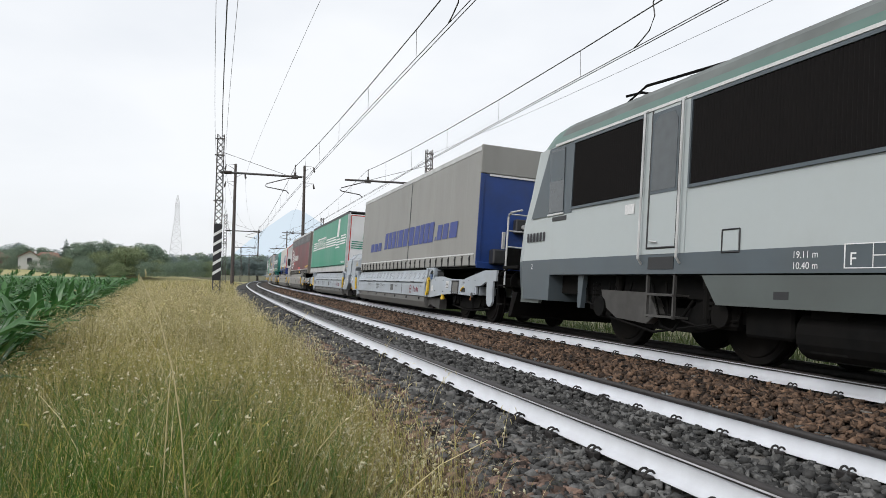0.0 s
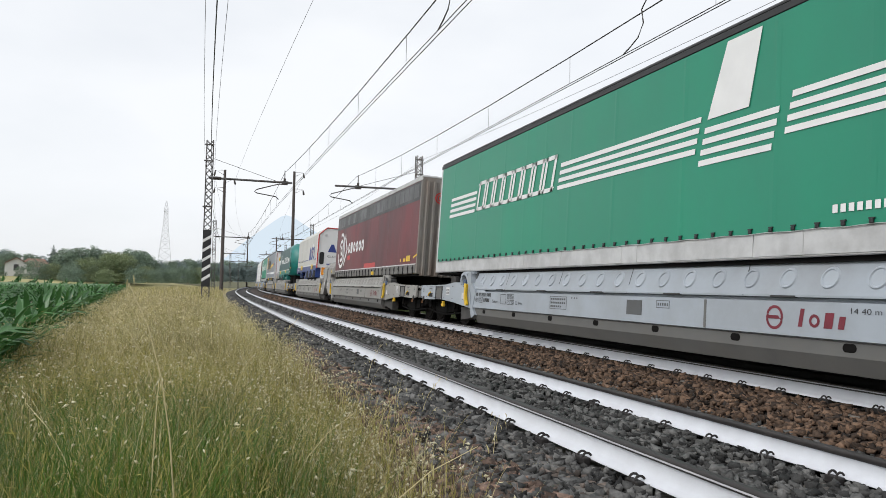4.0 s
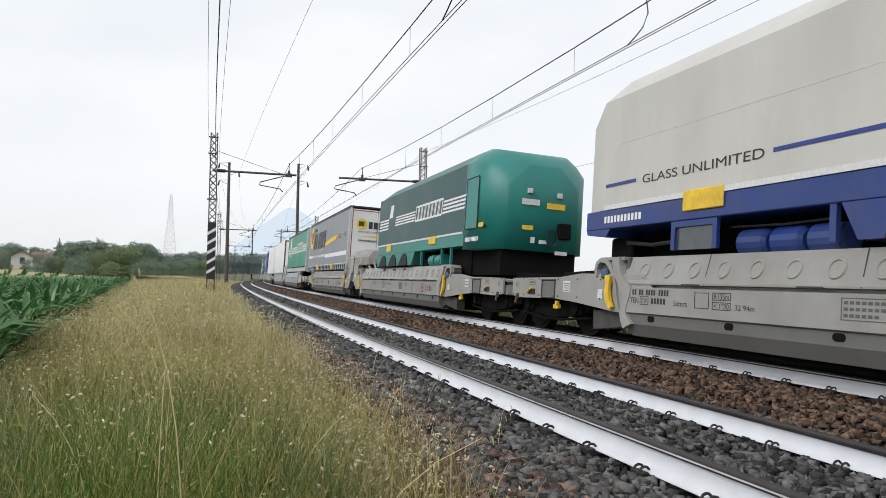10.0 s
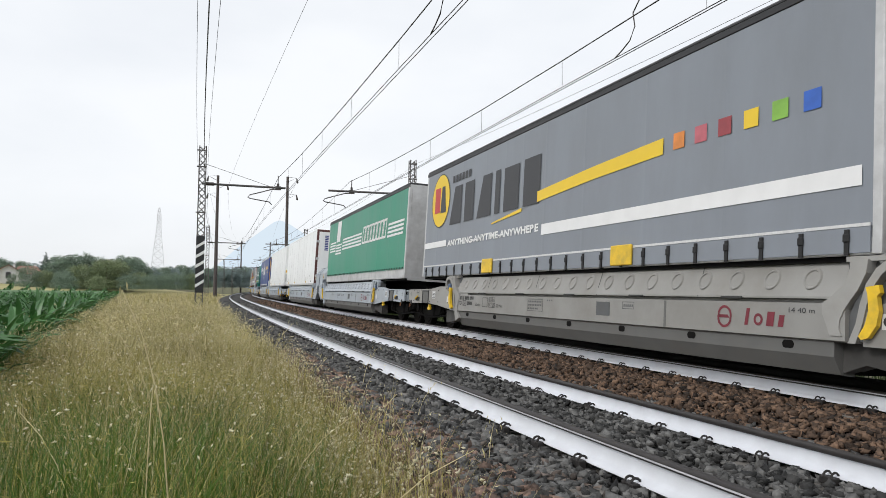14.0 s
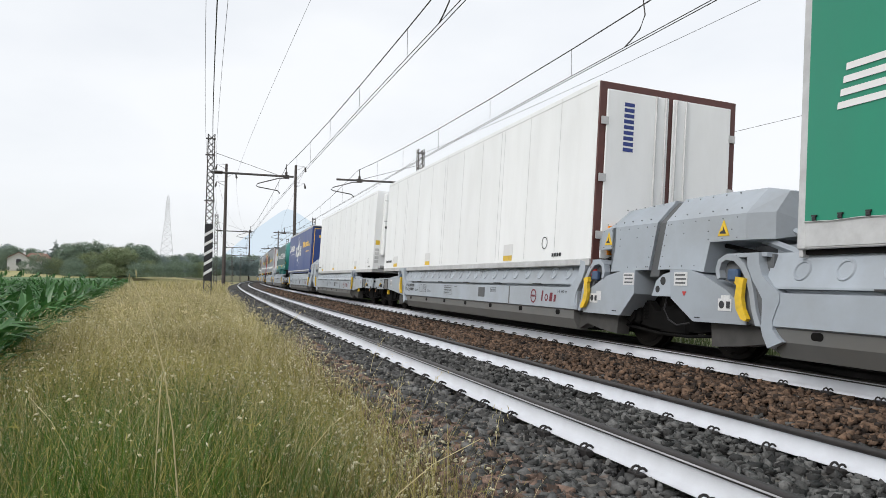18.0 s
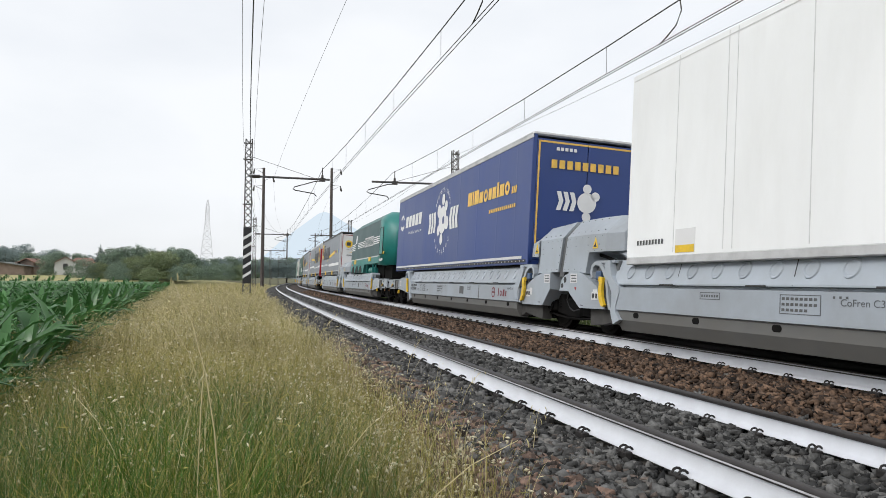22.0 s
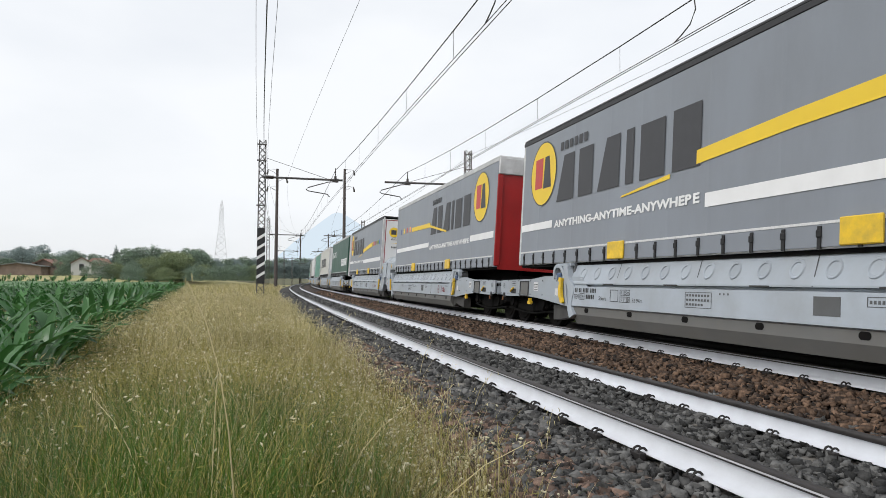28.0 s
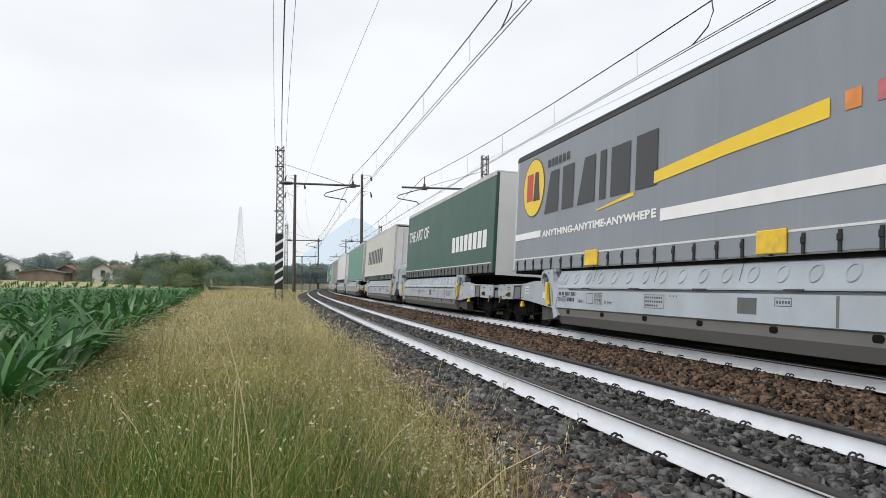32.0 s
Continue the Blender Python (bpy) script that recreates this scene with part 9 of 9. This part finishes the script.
# wood edge beyond the maize
for b, d, h, kind, k, wd in ((-38.6, 140, 9.5, "round", 0, 1), (-37.4, 165, 7, "round", 1, 1.2), (-36.3, 150, 4.5, "bush", 0, 1), (-35.3, 175, 6, "round", 1, 1.2), (-34.4, 185, 9.5, "round", 3, 1.2), (-33.6, 190, 10.5, "round", 3, 1.2),
                             (-32.8, 175, 7.5, "round", 0, 1.3), (-32.4, 150, 5, "bush", 0, 1), (-31.4, 178, 8.2, "round", 1, 1.3), (-30.6, 190, 7.6, "round", 3, 1.2), (-29.9, 170, 7.5, "round", 0, 1.2), (-29.7, 142, 4.4, "bush", 0, 0.9),
                             (-28.55, 160, 9.6, "cedar", 0, 0.75), (-27.7, 155, 8.8, "round", 0, 1.2), (-26.8, 150, 9.2, "round", 1, 1.2), (-26.1, 140, 6.5, "bush", 1, 0.9), (-25.4, 150, 8.8, "round", 0, 1.25), (-24.7, 138, 7.4, "round", 2, 1.3), (-24.1, 142, 7.8, "round", 2, 1.25), (-23.6, 155, 9.2, "round", 1, 1.2),
                             (-23.0, 150, 8.8, "round", 0, 1.2), (-22.5, 158, 8.0, "round", 1, 1.1), (-21.8, 165, 6.4, "round", 3, 1.2), (-21.0, 170, 6.6, "round", 0, 1.2), (-20.3, 175, 6.8, "round", 3, 1.25), (-19.6, 180, 7.6, "round", 0, 1.3), (-18.9, 185, 7.4, "round", 3, 1.3),
                             (-18.2, 190, 6.8, "round", 1, 1.3), (-17.5, 200, 7.0, "round", 3, 1.3), (-16.8, 215, 8.4, "round", 0, 1.3), (-16.1, 230, 8.0, "round", 3, 1.3), (-15.4, 235, 9.0, "round", 0, 1.3), (-14.8, 330, 11, "round", 3, 1.3), (-14.0, 330, 10, "round", 0, 1.3),
                             (-31.9, 128, 2.6, "bush", 0, 0.8), (-30.4, 132, 3.2, "bush", 0, 0.8), (-27.2, 130, 3.6, "bush", 0, 1.0), (-25.2, 128, 3.4, "bush", 1, 1.0), (-23.2, 128, 3.8, "bush", 0, 1.0), (-22.0, 135, 3.5, "bush", 0, 1.0), (-20.6, 140, 3.5, "bush", 0, 1.1), (-19.2, 150, 3.6, "bush", 0, 1.1)):
    tree(kind, k, b, max(d, 172) if b < -29 else d, h * 0.70, wd * 1.2, 0.9 + (d - 128) * 0.012)
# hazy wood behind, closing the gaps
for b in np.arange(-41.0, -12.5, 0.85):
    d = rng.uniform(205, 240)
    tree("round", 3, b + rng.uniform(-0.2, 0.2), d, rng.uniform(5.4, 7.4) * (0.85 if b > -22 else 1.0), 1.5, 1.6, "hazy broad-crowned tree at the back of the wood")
for b in np.arange(-29.5, -18, 0.9):
    tree("bush", 0 if rng.random() < 0.6 else 1, b + rng.uniform(-0.2, 0.2), rng.uniform(140, 150), rng.uniform(2.8, 4.2), 1.0, 0.9)
# garden trees beyond the train
for b, d, h, kind, k, wd in ((19.3, 90, 12, "cedar", 0, 0.8), (20.4, 105, 9, "round", 0, 1.2), (21.6, 112, 10, "round", 1, 1.2), (24.2, 118, 15.5, "cedar", 1, 1.1), (23.3, 122, 11, "round", 1, 1.2), (26.2, 120, 11, "cedar", 2, 1.0), (27.4, 112, 9, "round", 0, 1.2),
                             (25.2, 78, 6.0, "round", 2, 1.1), (26.6, 82, 4.2, "bush", 1, 0.8), (28.6, 116, 12.5, "cedar", 0, 1.0), (29.6, 118, 10, "cedar", 1, 1.0), (31.0, 112, 10.5, "round", 1, 1.1), (33.0, 112, 9, "round", 0, 1.1), (18.2, 110, 8, "round", 0, 1.2), (17.0, 120, 8, "round", 1, 1.2), (20.3, 76, 4.0, "bush", 0, 0.7), (23.0, 80, 3.2, "bush", 0, 0.7), (35.0, 100, 8, "round", 0, 1.2), (37.5, 100, 9, "round", 1, 1.2), (40, 95, 8, "round", 0, 1.2)):
    tree(kind, k, b, d, h, wd, -0.9, "garden conifer with tiered branches beyond the railway" if kind == "cedar" else ("leafy garden tree beyond the railway" if kind == "round" else "garden shrub beyond the railway"))

# ---- houses, pylon, mountain ----
def house(b, dist, w, dep, eave, ridge, yaw, label, wall=m_plaster, roof=m_roof, z=-0.6, wins=3, hip=False):
    x, y = bearing(b, dist)
    t = thing("house", label, "house", "houses", m=Matrix.Translation((x, y, z)) @ Matrix.Rotation(radians(yaw), 4, "Z"))
    body = Shape().box(-w / 2, w / 2, -dep / 2, dep / 2, 0, eave)
    if not hip:
        body.prism("y", [(-w / 2, eave), (w / 2, eave), (0, ridge)], -dep / 2, -dep / 2 + 0.2)
    part("wall", body, wall, t)
    o = 0.5
    r = Shape()
    if hip:
        a = [(-w / 2 - o, -dep / 2 - o, eave - 0.1), (w / 2 + o, -dep / 2 - o, eave - 0.1), (w / 2 + o, dep / 2 + o, eave - 0.1), (-w / 2 - o, dep / 2 + o, eave - 0.1), (-w / 4, 0, ridge), (w / 4, 0, ridge)]
        r.add(a, [(0, 1, 5, 4), (1, 2, 5), (2, 3, 4, 5), (3, 0, 4), (0, 3, 2, 1)])
    else:
        for sx in (-1, 1):
            r.prism("y", [(0, ridge + 0.15), (sx * (w / 2 + o), eave - 0.2 + 0.15), (sx * (w / 2 + o), eave - 0.2), (0, ridge)], -dep / 2 - o, dep / 2 + o)
    part("roof", r, roof, t, "terracotta tiled roof")
    for i in range(wins):
        xx = -w / 2 + w * (i + 0.5) / wins
        wi = part("window", Shape().box(xx - 0.5, xx + 0.5, -dep / 2 - 0.04, -dep / 2 + 0.02, eave * 0.45, eave * 0.45 + 1.3), m_white, t)
        part("pane", Shape().box(xx - 0.42, xx + 0.42, -dep / 2 - 0.06, -dep / 2 - 0.03, eave * 0.45 + 0.08, eave * 0.45 + 1.22), m_shutter, wi)
    part("chimney", Shape().box(w * 0.18, w * 0.18 + 0.45, -0.2, 0.2, eave, ridge + 0.25, 0.03), wall, t)
    return t


house(-30.75, 165, 3.8, 6.2, 2.5, 3.6, 30, "white plastered farmhouse wing with terracotta roof at the trees", z=1.75, wins=1, wall=m_clean_white)
house(-29.6, 167, 5.6, 6, 2.1, 3.7, 24, "white plastered farmhouse with terracotta hipped roof", z=1.75, wins=2, wall=m_clean_white, hip=True)
house(-32.75, 166, 2.6, 6, 2.5, 3.2, 12, "low brown barn with terracotta roof", m_brick_wall, z=1.75, wins=0)
house(-34.3, 164, 8.6, 5, 1.9, 2.4, 10, "long weathered timber shed", m_brick_wall, m_loco_roof, z=1.72, wins=0)
house(-36.2, 185, 5.0, 6, 3.0, 4.6, 20, "pale house with a grey roof behind the shed", m_clean_white, m_loco_roof, z=1.9, wins=2)
tree("bush", 0, -30.55, 158, 2.3, 0.8, 1.55)
tree("bush", 0, -31.95, 158, 4.2, 0.75, 1.55)
tree("bush", 1, -28.95, 157, 2.6, 0.8, 1.55)
house(22.0, 92, 9.0, 9, 3.6, 5.9, -22, "white villa with orange hipped roof beyond the railway", m_clean_white, mat("orange_tiles", (0.42, 0.15, 0.07), 0.85, scale=3, vary=0.2), -0.9, 3, True)
house(18.6, 86, 6.0, 8, 2.8, 4.4, -20, "white garage with orange roof beyond the railway", m_plaster, m_roof, -0.9, 1, True)
house(31.3, 92, 9.0, 9, 3.8, 5.4, -30, "pale house with brown hipped roof beyond the railway", m_plaster, mat("brown_tiles", (0.20, 0.13, 0.10), 0.85, scale=3, vary=0.2), -0.9, 3, True)


def pylon(b, dist, h):
    x, y = bearing(b, dist)
    t = thing("power_pylon", "lattice power pylon beyond the woods, paled for haze", "pylon", m=Matrix.Translation((x, y, -0.6)) @ Matrix.Rotation(radians(21), 4, "Z"))
    levels = [(0, 4.9), (8, 3.9), (16, 3.0), (24, 2.2), (30, 1.55), (35, 1.15), (39, 1.05), (41.5, 1.0), (h, 0.25)]
    for sx in (-1, 1):
        for sy in (-1, 1):
            part("leg", Shape().tube([(sx * w, sy * w, z) for z, w in levels], 0.10, 4), m_pylon, t)
    br = Shape()
    for (z0, w0), (z1, w1) in zip(levels[:-1], levels[1:]):
        for k in range(2):
            za, zb = z0 + (z1 - z0) * k / 2, z0 + (z1 - z0) * (k + 1) / 2
            wa, wb = w0 + (w1 - w0) * k / 2, w0 + (w1 - w0) * (k + 1) / 2
            for s in (-1, 1):
                br.tube([(-wa, s * wa, za), (wb, s * wb, zb)], 0.06, 4).tube([(wa, s * wa, za), (-wb, s * wb, zb)], 0.06, 4)
                br.tube([(s * wa, -wa, za), (s * wb, wb, zb)], 0.06, 4).tube([(s * wa, wa, za), (s * wb, -wb, zb)], 0.06, 4)
                br.tube([(-wa, s * wa, za), (wa, s * wa, za)], 0.05, 4)
    part("bracing", br, m_pylon, t)


pylon(-21.27, 420, 46)

# hazy mountain: a plain far backdrop that glows, haze painted as pale blue
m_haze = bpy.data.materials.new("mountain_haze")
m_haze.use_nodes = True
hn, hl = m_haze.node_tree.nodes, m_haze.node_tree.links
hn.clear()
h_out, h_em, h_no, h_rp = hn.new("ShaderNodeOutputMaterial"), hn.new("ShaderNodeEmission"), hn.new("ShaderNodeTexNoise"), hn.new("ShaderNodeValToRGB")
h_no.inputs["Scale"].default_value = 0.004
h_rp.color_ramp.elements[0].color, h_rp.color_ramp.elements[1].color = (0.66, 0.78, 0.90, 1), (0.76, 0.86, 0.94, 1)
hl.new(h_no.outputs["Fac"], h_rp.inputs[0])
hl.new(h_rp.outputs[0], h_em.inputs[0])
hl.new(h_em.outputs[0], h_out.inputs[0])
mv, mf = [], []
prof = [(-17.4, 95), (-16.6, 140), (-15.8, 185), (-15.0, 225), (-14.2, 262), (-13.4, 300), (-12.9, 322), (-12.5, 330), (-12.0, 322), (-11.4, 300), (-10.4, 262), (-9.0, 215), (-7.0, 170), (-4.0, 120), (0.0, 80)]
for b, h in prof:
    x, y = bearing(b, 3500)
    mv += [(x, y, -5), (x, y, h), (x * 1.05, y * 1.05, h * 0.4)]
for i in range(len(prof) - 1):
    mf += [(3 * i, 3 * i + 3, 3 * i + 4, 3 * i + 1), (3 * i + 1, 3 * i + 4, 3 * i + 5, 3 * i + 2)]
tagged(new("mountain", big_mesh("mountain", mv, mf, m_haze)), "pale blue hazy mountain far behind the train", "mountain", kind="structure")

# ---- make up the train ----
loco = ride(build_loco(), -2.95, (-14.7, -4.3))
first = build_wagon()
ride(first, 0.0, (0.75, 30.35))
N_UNITS = 15
# the second and third wagon wear duller, dusty paint
m_fresh, m_wagon = m_wagon, m_wagon_dusty
press_me = pressing_shape().mesh("pressing", m_wagon)
dusty = build_wagon()
tagged(dusty, "dusty brownish-grey low-floor pocket wagon on three bogies", "freight wagon", "pocket wagons")
m_wagon = m_fresh
distant = build_wagon(True)
for k in range(1, N_UNITS):
    w = dusty if k == 1 else (distant if k == 9 else copy_thing(dusty if k == 2 else (first if k < 9 else distant), Matrix()))
    ride(w, k * UNIT, (0.75, 30.35))

# the leading wagon alone has a raised draw end next to the engine
for sx in (-1, 1):
    xa, xb = sorted((sx * 1.28, sx * 1.325))
    part("raised_plate", Shape().prism("x", [(0.45, 0.945), (-0.85, 1.13), (-1.55, 1.13), (-1.55, 0.90), (-0.95, 0.88), (-0.7, 0.80), (-0.30, 0.78), (-0.2, 0.60), (0.42, 0.58)], xa + sx * 0.004, xb + sx * 0.004), m_wagon, first, "grey raised draw-end plate")
    part("hanging_bracket", Shape().prism("x", [(-1.02, 0.90), (-1.05, 0.50), (-1.10, 0.41), (-1.20, 0.36), (-1.32, 0.38), (-1.40, 0.46), (-1.38, 0.90)], xa - 0.01, xb - 0.01), m_wagon, first, "pale grey rounded bracket plate")
    part("bracket_hole", Shape().cyl((sx * 1.318, -1.24, 0.62), "x", 0.05, 0.03, 12), m_black, first)
hw = Shape().tube([(-1.27, 15.42 + 0.15 * math.cos(a), 0.60 + 0.15 * math.sin(a)) for a in np.linspace(0, 2 * math.pi, 19)], 0.022, 6)
for a in (0.4, 2.5, 4.6):
    hw.tube([(-1.27, 15.42, 0.60), (-1.27, 15.42 + 0.15 * math.cos(a), 0.60 + 0.15 * math.sin(a))], 0.016, 5)
part("hand_wheel", hw, m_yellow, first, "yellow spoked brake wheel")
part("draw_beam", Shape().box(-1.25, 1.25, -1.5, -0.3, 0.78, 1.0, 0.03), m_wagon_dark, first)
part("draw_floor", Shape().box(-1.2, 1.2, -1.5, 0.2, 1.02, 1.07), m_wagon_dark, first)
B_AT = 17.6
t_grey_a, t_lined_a, t_old_red, t_glass, t_tank = trailer_grey_a(), trailer_lined_a(), trailer_old_red(), trailer_glass(), trailer_tank("dark green glass-transport semi-trailer with a rounded teal front")
t_slate = trailer_slate("slate grey tarpaulin semi-trailer with white rear doors")
t_lined_b = trailer_lined_b()
t_ref_a = reefer("plain white refrigerated semi-trailer with brown rear frame", True, False)
t_ref_b = reefer("plain white refrigerated semi-trailer with a cooling unit", False, True)
t_blue, t_red, t_bottle = trailer_blue(), trailer_slate_red(), trailer_bottle()
t_cream = trailer_plain("cream tarpaulin semi-trailer with large grey lettering", m_cream, True, m_clean_white, m_alu, letters=m_strap)
t_grey = trailer_plain("plain grey tarpaulin semi-trailer", m_tarp_grey, False, m_alu, m_alu)
t_green = trailer_plain("faded green tarpaulin semi-trailer", m_green_old, False, m_alu, m_alu)
t_white = trailer_plain("plain white tarpaulin semi-trailer", m_clean_white, True, m_clean_white, m_alu)
LOADS = [t_grey_a, t_lined_a, t_old_red, t_glass, t_tank, t_slate, t_lined_b, t_ref_a, t_ref_b, t_blue, t_tank, t_slate, t_red, t_slate, t_bottle, t_cream, t_green, t_white, t_grey, t_lined_a,
         t_bottle, t_cream, t_ref_b, t_slate, t_grey, t_white, t_green, t_ref_a, t_red, t_cream]
used = set()
for k, t in enumerate(LOADS):
    y = (k // 2) * UNIT + (B_AT if k % 2 else 0.0)
    ob = t if t.name not in used else copy_thing(t, Matrix())
    used.add(t.name)
    ride(ob, y, (1.2, 12.3), 0.06 if t is t_glass else 0.03)


def train_pose(s0, span, lift):
    """A vehicle whose bearing points follow track two: s0 is the place of its own zero."""
    a, b = span
    xa, ya, _ = line_at(s0 + a, D_TWO)
    xb, yb, _ = line_at(s0 + b, D_TWO)
    h = math.atan2(xb - xa, yb - ya)
    ca, sa = math.cos(h), math.sin(h)
    return Matrix.Translation((xa - a * sa, ya - a * ca, Z_RAIL)) @ Matrix.Rotation(-h, 4, "Z") @ Matrix.Rotation(radians(CANT), 4, "Y") @ Matrix.Translation((0, 0, lift))


def motions():
    for ob, y, span, lift in RIDERS:
        walk(ob, [(t, train_pose(RUN[t] + y, span, lift)) for t in range(33)])
    # the wheels roll while they pass in front of the camera
    ts = np.arange(0, 32.001, 0.08)
    run = np.interp(ts, range(33), RUN)
    for ob, y, span, lift in RIDERS:
        for b in ob.children:
            if not b.name.startswith("bogie"):
                continue
            place = run + y + b.location.y
            near = np.nonzero((place > 4) & (place < 17))[0]
            if len(near) < 3:
                continue
            for w in b.children:
                if not w.name.startswith("wheel"):
                    continue
                turn = w.rotation_euler.z
                r = w.location.z
                at0 = Matrix.Translation(w.location)

                def rolled(i):
                    return at0 @ Matrix.Rotation((run[i] - run[near[0]]) / r, 4, "X") @ Matrix.Rotation(turn, 4, "Z")

                rows = [(float(ts[i]), rolled(i)) for i in near]
                if near[0] > 0:
                    rows = [(0.0, rolled(near[0]))] + rows
                if near[-1] < len(ts) - 1:
                    rows = rows + [(32.0, rolled(near[-1]))]
                walk(w, rows)


motions()
